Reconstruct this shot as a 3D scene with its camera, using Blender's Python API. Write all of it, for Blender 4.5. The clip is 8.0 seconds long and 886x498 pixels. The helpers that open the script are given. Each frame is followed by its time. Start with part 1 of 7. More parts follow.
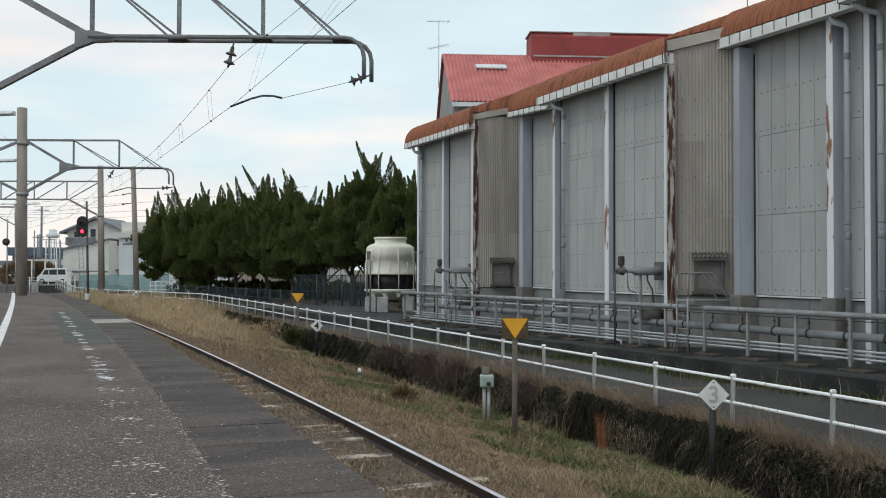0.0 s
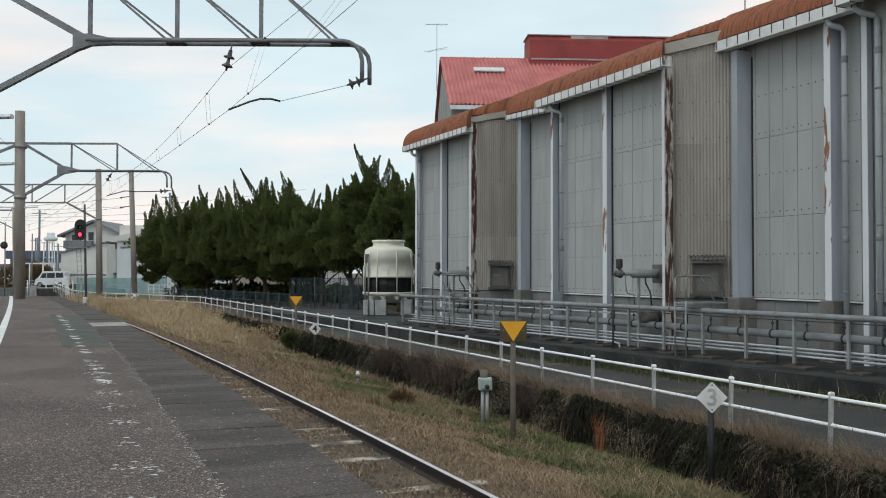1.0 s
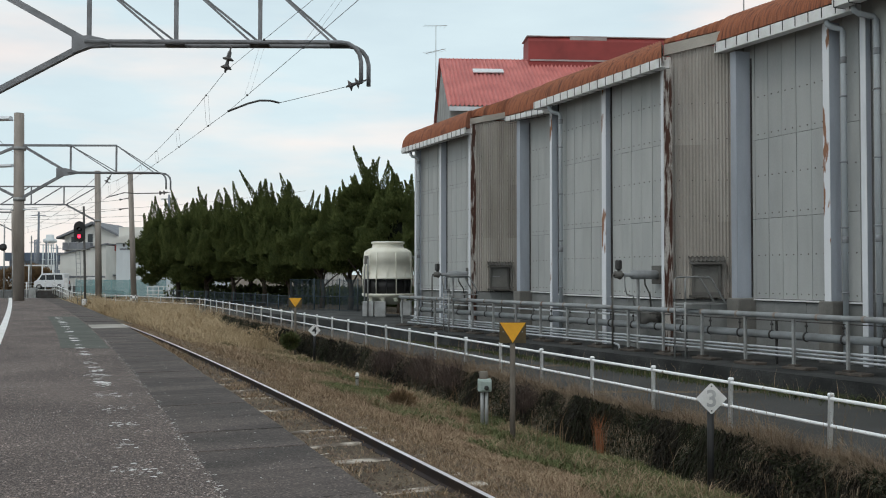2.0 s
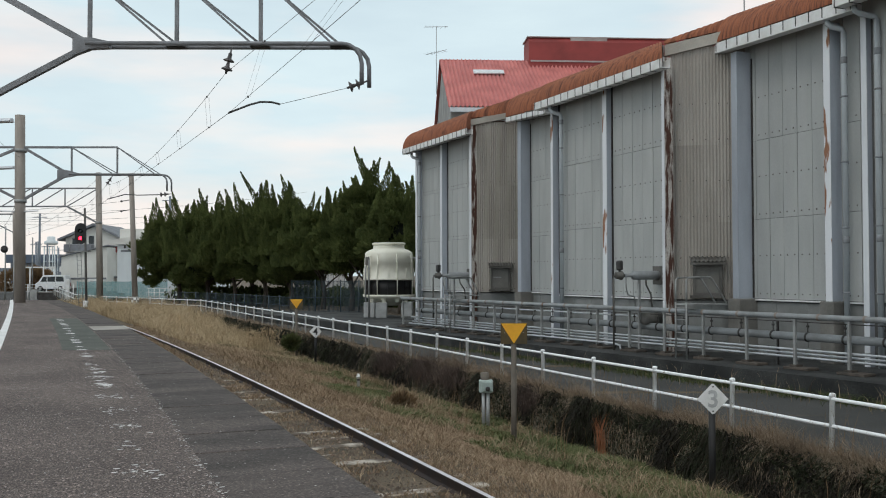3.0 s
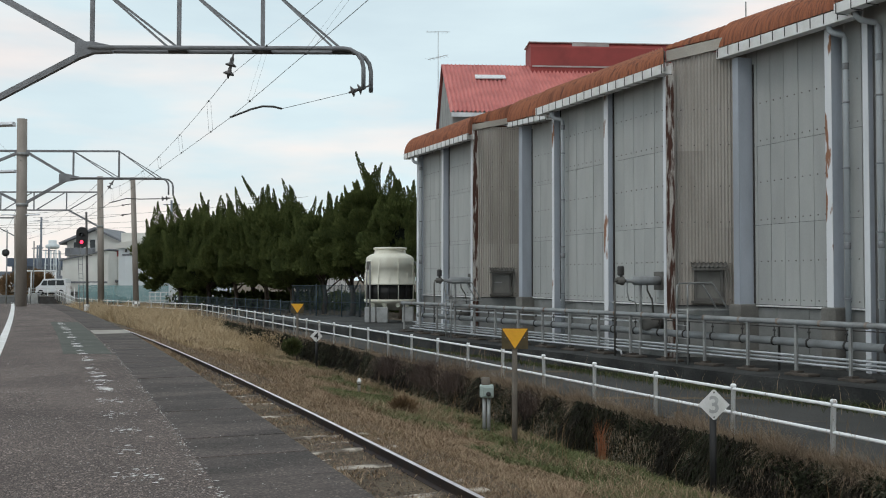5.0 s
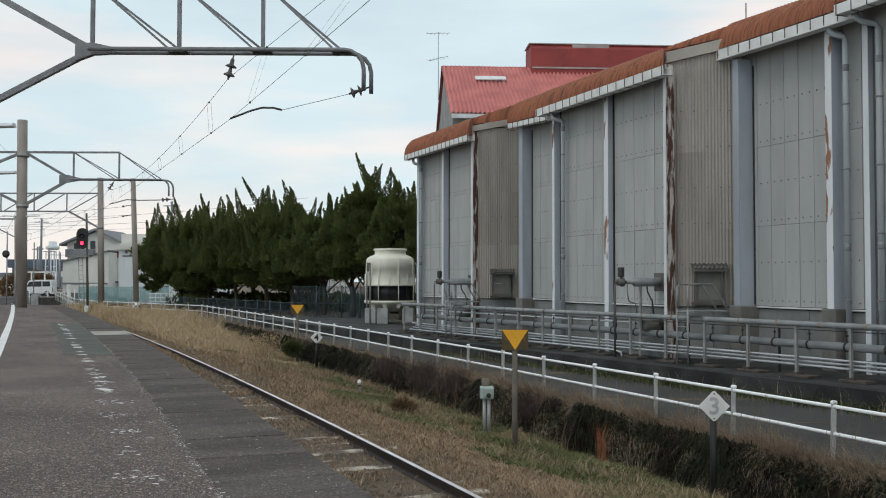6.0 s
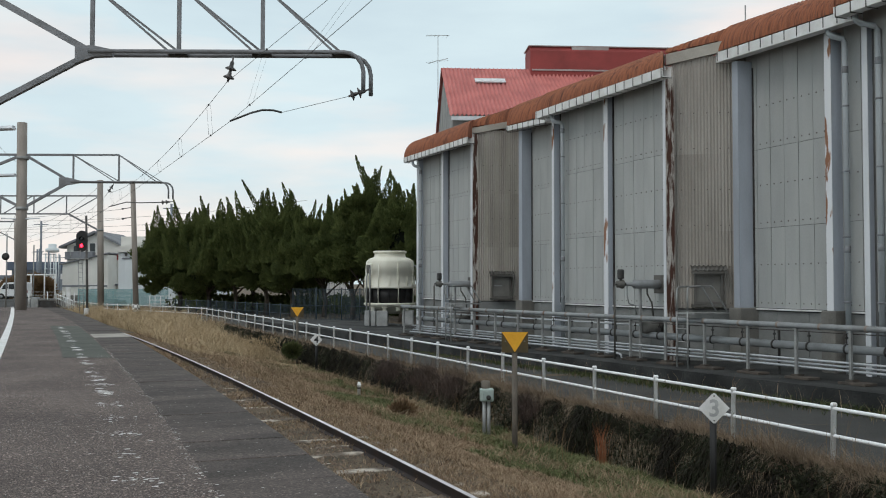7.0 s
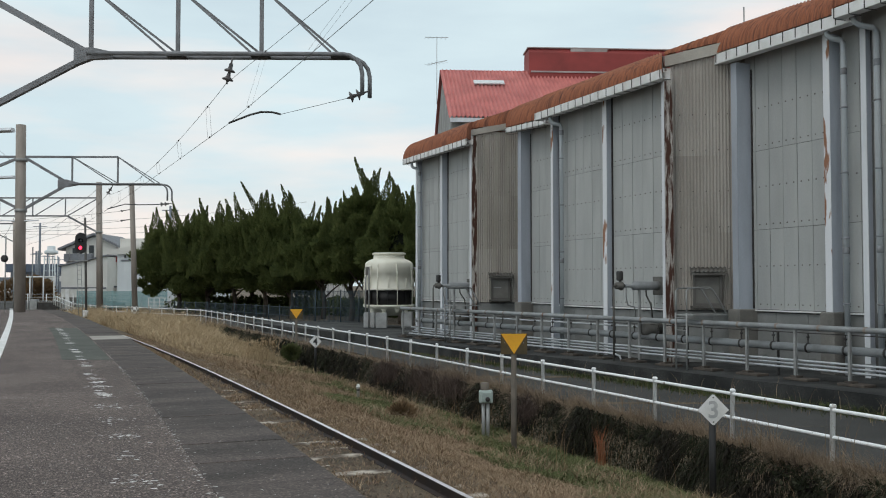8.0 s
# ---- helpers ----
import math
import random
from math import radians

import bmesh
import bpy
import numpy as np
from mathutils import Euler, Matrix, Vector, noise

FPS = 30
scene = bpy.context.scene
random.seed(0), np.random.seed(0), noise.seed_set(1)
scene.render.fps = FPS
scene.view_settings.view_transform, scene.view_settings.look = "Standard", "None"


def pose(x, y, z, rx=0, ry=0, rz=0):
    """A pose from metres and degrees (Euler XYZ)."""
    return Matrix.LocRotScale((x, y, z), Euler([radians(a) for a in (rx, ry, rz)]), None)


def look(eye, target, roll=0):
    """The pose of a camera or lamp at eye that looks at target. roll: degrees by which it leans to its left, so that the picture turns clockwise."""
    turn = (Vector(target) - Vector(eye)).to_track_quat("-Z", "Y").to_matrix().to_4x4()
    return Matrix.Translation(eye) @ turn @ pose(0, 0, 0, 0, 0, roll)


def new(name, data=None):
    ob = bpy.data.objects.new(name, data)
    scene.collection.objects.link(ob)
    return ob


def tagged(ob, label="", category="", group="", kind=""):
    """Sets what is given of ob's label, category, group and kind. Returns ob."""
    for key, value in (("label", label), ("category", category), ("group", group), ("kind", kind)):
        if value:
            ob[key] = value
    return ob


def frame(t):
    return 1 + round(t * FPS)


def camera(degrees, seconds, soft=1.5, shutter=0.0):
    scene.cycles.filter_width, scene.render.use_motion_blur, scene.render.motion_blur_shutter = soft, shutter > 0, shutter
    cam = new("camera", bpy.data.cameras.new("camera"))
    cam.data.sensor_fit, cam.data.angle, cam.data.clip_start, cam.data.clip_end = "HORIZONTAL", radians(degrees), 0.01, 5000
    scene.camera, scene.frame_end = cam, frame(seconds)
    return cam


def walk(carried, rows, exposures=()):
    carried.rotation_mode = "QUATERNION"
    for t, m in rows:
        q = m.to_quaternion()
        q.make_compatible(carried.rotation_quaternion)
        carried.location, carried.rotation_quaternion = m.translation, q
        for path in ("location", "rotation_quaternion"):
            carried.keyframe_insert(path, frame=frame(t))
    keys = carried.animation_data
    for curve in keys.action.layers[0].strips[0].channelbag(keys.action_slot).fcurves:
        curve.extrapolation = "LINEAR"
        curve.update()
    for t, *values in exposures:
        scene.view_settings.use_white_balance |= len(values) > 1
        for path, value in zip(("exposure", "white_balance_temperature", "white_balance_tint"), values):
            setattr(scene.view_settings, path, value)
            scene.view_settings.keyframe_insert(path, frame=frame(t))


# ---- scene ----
# camera: stands on the platform, turns very slightly in the holder's grip
EYE = Vector((0, 0, 2.25))
LENS = 1704.0


def aim(dx, dy, roll):
    """View turned by small shifts of the picture, given in lens units."""
    yaw, pitch = -dx / LENS, math.atan(49 / LENS) + dy / LENS
    way = Vector((math.sin(yaw), math.cos(yaw) * math.cos(pitch), math.sin(pitch)))
    return look(EYE, EYE + way, roll)


cam = camera(math.degrees(2 * math.atan(784 / LENS)), 8.0, soft=1.05)
walk(cam, [
    (0.0, aim(3.9, -11.9, 0.17)), (0.5, aim(2.4, -9.8, 0.14)), (1.0, aim(0.7, -6.7, 0.12)), (1.5, aim(-0.6, -4.9, 0.10)),
    (3.0, aim(1.2, -2.5, -0.09)), (3.5, aim(0.2, 0.0, 0.0)), (4.0, aim(0.9, 3.0, 0.04)), (4.5, aim(2.9, 5.2, 0.07)),
    (6.0, aim(3.6, 8.3, 0.09)), (6.5, aim(3.7, 11.2, 0.12)), (7.0, aim(3.1, 12.3, 0.05)), (7.5, aim(2.6, 13.4, 0.01)),
    (8.0, aim(1.4, 15.4, 0.0))],
     exposures=[(0.0, 0.08), (0.6, 0.08), (1.5, 0.02), (4.5, 0.03), (8.0, -0.02)])

# ---- light: pale evening sky with thin cloud, weak wide sun ----
world = bpy.data.worlds.new("world")
scene.world = world
world.use_nodes = True
nt = world.node_tree
nt.nodes.clear()
w_out = nt.nodes.new("ShaderNodeOutputWorld")
w_bg = nt.nodes.new("ShaderNodeBackground")
w_sky = nt.nodes.new("ShaderNodeTexSky")
w_sky.sky_type = 'NISHITA'
w_sky.sun_disc = False
w_sky.sun_elevation, w_sky.sun_rotation = radians(51), radians(220)
w_sky.air_density, w_sky.dust_density, w_sky.ozone_density = 1.0, 1.2, 1.0
w_co = nt.nodes.new("ShaderNodeTexCoord")
w_map = nt.nodes.new("ShaderNodeMapping")
w_map.inputs["Scale"].default_value = (1.0, 1.0, 4.5)
w_noise = nt.nodes.new("ShaderNodeTexNoise")
w_noise.inputs["Scale"].default_value = 3.2
w_noise.inputs["Detail"].default_value = 7
w_noise.inputs["Roughness"].default_value = 0.55
w_ramp = nt.nodes.new("ShaderNodeValToRGB")
w_ramp.color_ramp.elements[0].position, w_ramp.color_ramp.elements[0].color = 0.38, (0.78, 0.78, 0.78, 1)
w_ramp.color_ramp.elements[1].position, w_ramp.color_ramp.elements[1].color = 0.70, (0.95, 0.95, 0.95, 1)
w_tint = nt.nodes.new("ShaderNodeMix")
w_tint.data_type = 'RGBA'
w_tint.inputs["A"].default_value = (7.45, 8.9, 9.35, 1)
w_tint.inputs["B"].default_value = (10.3, 9.5, 9.0, 1)
w_noise2 = nt.nodes.new("ShaderNodeTexNoise")
w_noise2.inputs["Scale"].default_value, w_noise2.inputs["Detail"].default_value = 2.6, 5
w_ramp2 = nt.nodes.new("ShaderNodeValToRGB")
w_ramp2.color_ramp.elements[0].position, w_ramp2.color_ramp.elements[1].position = 0.47, 0.64
nt.links.new(w_noise2.outputs["Fac"], w_ramp2.inputs["Fac"])
nt.links.new(w_ramp2.outputs["Color"], w_tint.inputs["Factor"])
nt.links.new(w_map.outputs["Vector"], w_noise2.inputs["Vector"])
w_mix = nt.nodes.new("ShaderNodeMix")
w_mix.data_type = 'RGBA'
nt.links.new(w_tint.outputs["Result"], w_mix.inputs["B"])
nt.links.new(w_co.outputs["Generated"], w_map.inputs["Vector"])
nt.links.new(w_map.outputs["Vector"], w_noise.inputs["Vector"])
nt.links.new(w_noise.outputs["Fac"], w_ramp.inputs["Fac"])
nt.links.new(w_ramp.outputs["Color"], w_mix.inputs["Factor"])
nt.links.new(w_sky.outputs["Color"], w_mix.inputs["A"])
nt.links.new(w_mix.outputs["Result"], w_bg.inputs["Color"])
nt.links.new(w_bg.outputs["Background"], w_out.inputs["Surface"])
w_bg.inputs["Strength"].default_value = 0.100
sun = new("sun", bpy.data.lights.new("sun", "SUN"))
sun.data.energy, sun.data.angle, sun.data.color = 0.5, radians(16), (1.0, 0.97, 0.92)
sun.matrix_world = look((-20, -14, 38), (0, 10, 0))
scene.view_settings.exposure = 0.0


# ---- materials ----
def mat(name, col, rough=0.8, col2=None, scale=3.0, fine=60.0, bump=0.2, metal=0.0, vary=0.12, spread=(0.35, 0.65), stretch=(1, 1, 1), per_piece=0.0, depth=0.01):
    """Two-scale procedural surface: patches (scale), grain (fine), optional tint per piece."""
    m = bpy.data.materials.new(name)
    m.use_nodes = True
    n, l = m.node_tree.nodes, m.node_tree.links
    b = n["Principled BSDF"]
    b.inputs["Metallic"].default_value = metal
    co = n.new("ShaderNodeTexCoord")
    mp = n.new("ShaderNodeMapping")
    mp.inputs["Scale"].default_value = stretch
    l.new(co.outputs["Object"], mp.inputs["Vector"])
    big, small = n.new("ShaderNodeTexNoise"), n.new("ShaderNodeTexNoise")
    big.inputs["Scale"].default_value, big.inputs["Detail"].default_value = scale, 6
    small.inputs["Scale"].default_value, small.inputs["Detail"].default_value = fine, 3
    info = n.new("ShaderNodeObjectInfo")
    shift = n.new("ShaderNodeVectorMath")
    shift.operation = 'MULTIPLY_ADD'
    shift.inputs[1].default_value = (37, 53, 71)
    l.new(info.outputs["Random"], shift.inputs[0])
    l.new(mp.outputs["Vector"], shift.inputs[2])
    for x in (big, small):
        l.new(shift.outputs[0], x.inputs["Vector"])
    ramp = n.new("ShaderNodeValToRGB")
    ramp.color_ramp.elements[0].position, ramp.color_ramp.elements[1].position = spread
    c2 = col2 or tuple(c * 0.72 for c in col)
    ramp.color_ramp.elements[0].color, ramp.color_ramp.elements[1].color = (*col, 1), (*c2, 1)
    l.new(big.outputs["Fac"], ramp.inputs["Fac"])
    hsv = n.new("ShaderNodeHueSaturation")
    val = n.new("ShaderNodeMath")
    val.operation = 'MULTIPLY_ADD'
    val.inputs[1].default_value, val.inputs[2].default_value = vary * 4, 1 - vary * 2
    l.new(small.outputs["Fac"], val.inputs[0])
    last = val
    if per_piece:
        add = n.new("ShaderNodeMath")
        add.operation = 'MULTIPLY_ADD'
        add.inputs[1].default_value = per_piece
        l.new(info.outputs["Random"], add.inputs[0])
        l.new(val.outputs[0], add.inputs[2])
        last = add
    l.new(last.outputs[0], hsv.inputs["Value"])
    l.new(ramp.outputs["Color"], hsv.inputs["Color"])
    l.new(hsv.outputs["Color"], b.inputs["Base Color"])
    rg = n.new("ShaderNodeMath")
    rg.operation = 'MULTIPLY_ADD'
    rg.inputs[1].default_value, rg.inputs[2].default_value = 0.2, rough - 0.1
    l.new(big.outputs["Fac"], rg.inputs[0])
    l.new(rg.outputs[0], b.inputs["Roughness"])
    if bump:
        bp = n.new("ShaderNodeBump")
        bp.inputs["Strength"].default_value, bp.inputs["Distance"].default_value = bump, depth
        l.new(small.outputs["Fac"], bp.inputs["Height"])
        l.new(bp.outputs["Normal"], b.inputs["Normal"])
    return m


def leafy(name, cols, rough=0.85):
    """Blades and leaves: each island takes its own shade from a ramp."""
    m = bpy.data.materials.new(name)
    m.use_nodes = True
    n, l = m.node_tree.nodes, m.node_tree.links
    b = n["Principled BSDF"]
    b.inputs["Roughness"].default_value = rough
    b.inputs["Specular IOR Level"].default_value = 0.2
    geo, ramp = n.new("ShaderNodeNewGeometry"), n.new("ShaderNodeValToRGB")
    el = ramp.color_ramp.elements
    while len(el) < len(cols):
        el.new(0.5)
    for i, c in enumerate(cols):
        el[i].position, el[i].color = i / (len(cols) - 1), (*c, 1)
    co, nz, mx = n.new("ShaderNodeTexCoord"), n.new("ShaderNodeTexNoise"), n.new("ShaderNodeMix")
    nz.inputs["Scale"].default_value = 0.9
    nz.inputs["Detail"].default_value = 4
    l.new(co.outputs["Object"], nz.inputs["Vector"])
    mx.data_type = 'FLOAT'
    mx.inputs["Factor"].default_value = 0.45
    l.new(geo.outputs["Random Per Island"], mx.inputs["A"])
    stretch = n.new("ShaderNodeMapRange")
    stretch.inputs["From Min"].default_value, stretch.inputs["From Max"].default_value = 0.32, 0.68
    l.new(nz.outputs["Fac"], stretch.inputs["Value"])
    l.new(stretch.outputs["Result"], mx.inputs["B"])
    l.new(mx.outputs["Result"], ramp.inputs["Fac"])
    l.new(ramp.outputs["Color"], b.inputs["Base Color"])
    return m


def glow(name, col, strength):
    m = bpy.data.materials.new(name)
    m.use_nodes = True
    b = m.node_tree.nodes["Principled BSDF"]
    b.inputs["Base Color"].default_value = (*col, 1)
    b.inputs["Emission Color"].default_value = (*col, 1)
    b.inputs["Emission Strength"].default_value = strength
    return m


M_ASPHALT = mat("asphalt_platform", (0.156, 0.124, 0.112), 0.95, (0.098, 0.078, 0.071), 0.5, 70, 0.9, vary=1.3, depth=0.012)


def asphalt(m, cells, lo, hi):
    """Adds a speckle of single stones, light and dark, to a material."""
    n, l = m.node_tree.nodes, m.node_tree.links
    b = n["Principled BSDF"]
    src = b.inputs["Base Color"].links[0].from_socket
    co, vo, ramp, mul = n.new("ShaderNodeTexCoord"), n.new("ShaderNodeTexVoronoi"), n.new("ShaderNodeValToRGB"), n.new("ShaderNodeMix")
    vo.inputs["Scale"].default_value = cells
    l.new(co.outputs["Object"], vo.inputs["Vector"])
    sep = n.new("ShaderNodeSeparateColor")
    l.new(vo.outputs["Color"], sep.inputs["Color"])
    el = ramp.color_ramp.elements
    el[0].color, el[1].color = (lo, lo, lo, 1), (hi, hi, hi, 1)
    mid = el.new(0.86)
    mid.color = (1.05, 1.03, 1.02, 1)
    l.new(sep.outputs["Red"], ramp.inputs["Fac"])
    mul.data_type, mul.blend_type = 'RGBA', 'MULTIPLY'
    mul.inputs["Factor"].default_value = 1.0
    l.new(src, mul.inputs["A"])
    l.new(ramp.outputs["Color"], mul.inputs["B"])
    l.new(mul.outputs["Result"], b.inputs["Base Color"])
    return m


asphalt(M_ASPHALT, 62.0, 0.55, 2.6)
M_EDGE = mat("edge_concrete", (0.099, 0.079, 0.071), 0.9, (0.054, 0.045, 0.041), 1.3, 75, 0.4, vary=0.8, spread=(0.38, 0.62), stretch=(0.6, 1.4, 1), per_piece=0.05)
asphalt(M_EDGE, 70.0, 0.6, 1.8)
M_ROAD = mat("road_asphalt", (0.062, 0.061, 0.059), 0.95, (0.040, 0.040, 0.038), 0.5, 50, 0.4, vary=0.4)
M_CONC = mat("concrete", (0.235, 0.225, 0.205), 0.9, (0.13, 0.125, 0.115), 1.4, 30, 0.3)
# damp concrete, its colour lowered further to stand for the shadow over the apron
M_DARKCONC = mat("damp_concrete_with_shade", (0.040, 0.041, 0.040), 0.85, (0.013, 0.014, 0.014), 1.0, 30, 0.4, vary=0.6, spread=(0.42, 0.58))
M_POLE = mat("weathered_pole", (0.36, 0.32, 0.285), 0.85, (0.23, 0.20, 0.175), 1.2, 40, 0.2, stretch=(1.5, 1.5, 0.3))
M_EARTH = mat("earth_dry_grass", (0.165, 0.125, 0.085), 1.0, (0.085, 0.068, 0.047), 1.6, 40, 1.0, vary=0.7, depth=0.04)
# bank face is coloured near black, far darker than the earth around it
M_BANK = mat("near_black_bank_face", (0.024, 0.021, 0.016), 1.0, (0.012, 0.011, 0.009), 1.6, 20, 0.8, vary=0.3, depth=0.05)
M_RAIL = mat("rail_rust", (0.022, 0.017, 0.018), 0.7, (0.045, 0.028, 0.022), 4, 60, 0.2)
M_RAILTOP = mat("rail_head_steel", (0.78, 0.76, 0.78), 0.35, (0.60, 0.56, 0.57), 2, 60, 0.05, metal=0.35)
M_SLEEPER = mat("sleeper_concrete", (0.46, 0.41, 0.35), 0.95, (0.11, 0.085, 0.065), 2.6, 30, 0.5, per_piece=0.2, vary=0.3, spread=(0.40, 0.52))
M_WHITE = mat("white_paint", (0.80, 0.80, 0.80), 0.55, (0.66, 0.65, 0.63), 3, 40, 0.1, vary=0.05)
M_SLATE = mat("slate_board", (0.425, 0.435, 0.425), 0.9, (0.365, 0.375, 0.368), 1.2, 60, 0.15, vary=0.06, stretch=(1.5, 1.5, 0.35), per_piece=0.05)
M_CORR = mat("corrugated_slate", (0.40, 0.37, 0.335), 0.9, (0.30, 0.275, 0.245), 1.0, 50, 0.15, vary=0.10, stretch=(1.5, 1.5, 0.3))
# real paint of the blue columns; on white columns it paints in side shade
M_STEELBLUE = mat("blue_grey_paint_and_side_shade", (0.44, 0.48, 0.54), 0.6, (0.35, 0.38, 0.43), 1.5, 50, 0.05, vary=0.05, stretch=(1, 1, 0.3))
M_OFFWHITE = mat("chalky_white_paint", (0.74, 0.76, 0.79), 0.6, (0.60, 0.62, 0.65), 2.0, 40, 0.03, vary=0.03, stretch=(1, 1, 0.3))
# narrow dark streaks in the rust also stand in for weak corrugation shading
M_ORANGE = mat("rusted_orange_roof", (0.31, 0.108, 0.052), 0.85, (0.115, 0.044, 0.029), 1.4, 60, 0.3, vary=0.3, spread=(0.45, 0.68), stretch=(26.0, 0.9, 0.9))
M_RED = mat("red_slate_roof", (0.60, 0.205, 0.185), 0.75, (0.46, 0.15, 0.14), 0.8, 25, 0.2, vary=0.12)
M_DKRED = mat("dark_red_sheet", (0.30, 0.050, 0.045), 0.7, (0.22, 0.04, 0.037), 0.8, 30, 0.1)
M_PIPE = mat("lagged_pipe_grey", (0.27, 0.285, 0.295), 0.45, (0.185, 0.19, 0.19), 2.5, 40, 0.1, spread=(0.4, 0.7))
M_GALV = mat("galvanised_steel", (0.36, 0.37, 0.365), 0.5, (0.245, 0.245, 0.24), 3, 50, 0.05, metal=0.3)
M_PIPEWHITE = mat("dull_white_pipe", (0.52, 0.55, 0.58), 0.5, (0.40, 0.42, 0.44), 3, 40, 0.05)
M_DARK = mat("dark_metal", (0.045, 0.045, 0.045), 0.6, (0.03, 0.025, 0.022), 3, 40, 0.1)
M_CREAM = mat("cream_fibreglass", (0.84, 0.82, 0.72), 0.45, (0.70, 0.68, 0.57), 1.2, 40, 0.05, vary=0.05, stretch=(1, 1, 0.3))
M_LEAF = leafy("juniper_leaf", [(0.055, 0.072, 0.027), (0.090, 0.115, 0.039), (0.125, 0.150, 0.050), (0.170, 0.190, 0.068)])
M_DRY = leafy("dry_grass", [(0.10, 0.066, 0.047), (0.235, 0.162, 0.105), (0.46, 0.35, 0.235), (0.23, 0.145, 0.095), (0.14, 0.145, 0.07)])
M_GOLD = leafy("golden_tall_grass", [(0.20, 0.14, 0.085), (0.44, 0.33, 0.20), (0.64, 0.51, 0.34), (0.36, 0.26, 0.15)])
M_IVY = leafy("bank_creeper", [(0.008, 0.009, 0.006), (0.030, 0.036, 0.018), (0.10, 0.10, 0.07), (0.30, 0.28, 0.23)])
M_VERGE = leafy("verge_stems", [(0.07, 0.054, 0.042), (0.20, 0.145, 0.10), (0.42, 0.33, 0.24), (0.15, 0.11, 0.08)])
M_GREEN = leafy("green_grass", [(0.045, 0.055, 0.022), (0.085, 0.105, 0.040), (0.135, 0.145, 0.062), (0.28, 0.23, 0.14)])
# most of these bank growth colours are close to black
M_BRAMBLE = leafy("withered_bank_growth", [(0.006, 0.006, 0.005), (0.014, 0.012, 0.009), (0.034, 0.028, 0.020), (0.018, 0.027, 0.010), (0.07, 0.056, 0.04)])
M_REDSTALK = leafy("red_brown_stalks", [(0.20, 0.075, 0.04), (0.36, 0.14, 0.07), (0.28, 0.12, 0.06)])
M_BUSH = leafy("brown_bush", [(0.12, 0.08, 0.05), (0.24, 0.16, 0.09), (0.30, 0.19, 0.10)])
M_BARK = mat("bark", (0.10, 0.075, 0.055), 0.95, (0.05, 0.04, 0.03), 4, 30, 0.5)
M_YELLOW = mat("yellow_sign_face", (0.85, 0.42, 0.02), 0.5, (0.75, 0.36, 0.02), 4, 40, 0.05, vary=0.05)
M_BLACK = mat("black_paint", (0.010, 0.010, 0.011), 0.6, (0.016, 0.015, 0.015), 4, 40, 0.05)
M_STEEL = mat("gantry_steel_grey", (0.235, 0.24, 0.255), 0.6, (0.165, 0.168, 0.175), 2.0, 40, 0.1, metal=0.2)
M_WIRE = mat("wire", (0.06, 0.06, 0.06), 0.6)
M_REDGLOW = glow("red_lamp", (1.0, 0.02, 0.05), 6.0)
M_GLASS = mat("dark_glass", (0.02, 0.025, 0.03), 0.15, (0.03, 0.035, 0.04), 1, 20, 0.0)
M_TEAL = mat("teal_mesh_fence", (0.24, 0.40, 0.41), 0.6, (0.19, 0.33, 0.34), 1, 30, 0.05)
M_HOUSE = mat("house_render", (0.74, 0.73, 0.69), 0.9, (0.64, 0.63, 0.59), 0.5, 30, 0.1, vary=0.05)
M_WARE = mat("warehouse_cladding", (0.70, 0.75, 0.77), 0.7, (0.62, 0.66, 0.68), 0.4, 30, 0.05, vary=0.04)
M_FAR = mat("far_grey", (0.22, 0.25, 0.29), 0.9, (0.17, 0.19, 0.22), 0.2, 5, 0.0)


# ---- mesh helpers ----
def box(bm, x0, x1, y0, y1, z0, z1, m=None, bevel=0.0):
    g = bmesh.ops.create_cube(bm, size=1.0, matrix=Matrix.LocRotScale(((x0 + x1) / 2, (y0 + y1) / 2, (z0 + z1) / 2), None, (abs(x1 - x0), abs(y1 - y0), abs(z1 - z0))))
    if bevel:
        es = list({e for v in g["verts"] for e in v.link_edges})
        g = bmesh.ops.bevel(bm, geom=es, offset=bevel, segments=1, affect='EDGES')
    if m is not None:
        bmesh.ops.transform(bm, matrix=m, verts=g["verts"])
    return bm


def tube(bm, pts, r, seg=8, r2=None):
    """A round bar through points, closed at both ends; the radius may taper to r2."""
    pts = [Vector(p) for p in pts]
    rings, k = [], len(pts)
    for i, p in enumerate(pts):
        a, b = pts[max(i - 1, 0)], pts[min(i + 1, k - 1)]
        way = (b - a).normalized()
        side = way.cross(Vector((0, 0, 1)) if abs(way.z) < 0.95 else Vector((1, 0, 0))).normalized()
        up = side.cross(way)
        rad = r if r2 is None else r + (r2 - r) * i / (k - 1)
        rings.append([bm.verts.new(p + rad * (math.cos(2 * math.pi * j / seg) * side + math.sin(2 * math.pi * j / seg) * up)) for j in range(seg)])
    for q, s in zip(rings, rings[1:]):
        for j in range(seg):
            f = bm.faces.new((q[j], q[(j + 1) % seg], s[(j + 1) % seg], s[j]))
            f.smooth = True
    bm.faces.new(rings[0][::-1])
    bm.faces.new(rings[-1])
    return bm


def prism(bm, outline, m0, m1):
    """A flat outline (x, y) carried from pose m0 to pose m1, with both caps."""
    a = [bm.verts.new(m0 @ Vector((x, y, 0))) for x, y in outline]
    b = [bm.verts.new(m1 @ Vector((x, y, 0))) for x, y in outline]
    n = len(outline)
    for i in range(n):
        bm.faces.new((a[i], a[(i + 1) % n], b[(i + 1) % n], b[i]))
    bm.faces.new(a[::-1])
    bm.faces.new(b)
    return bm


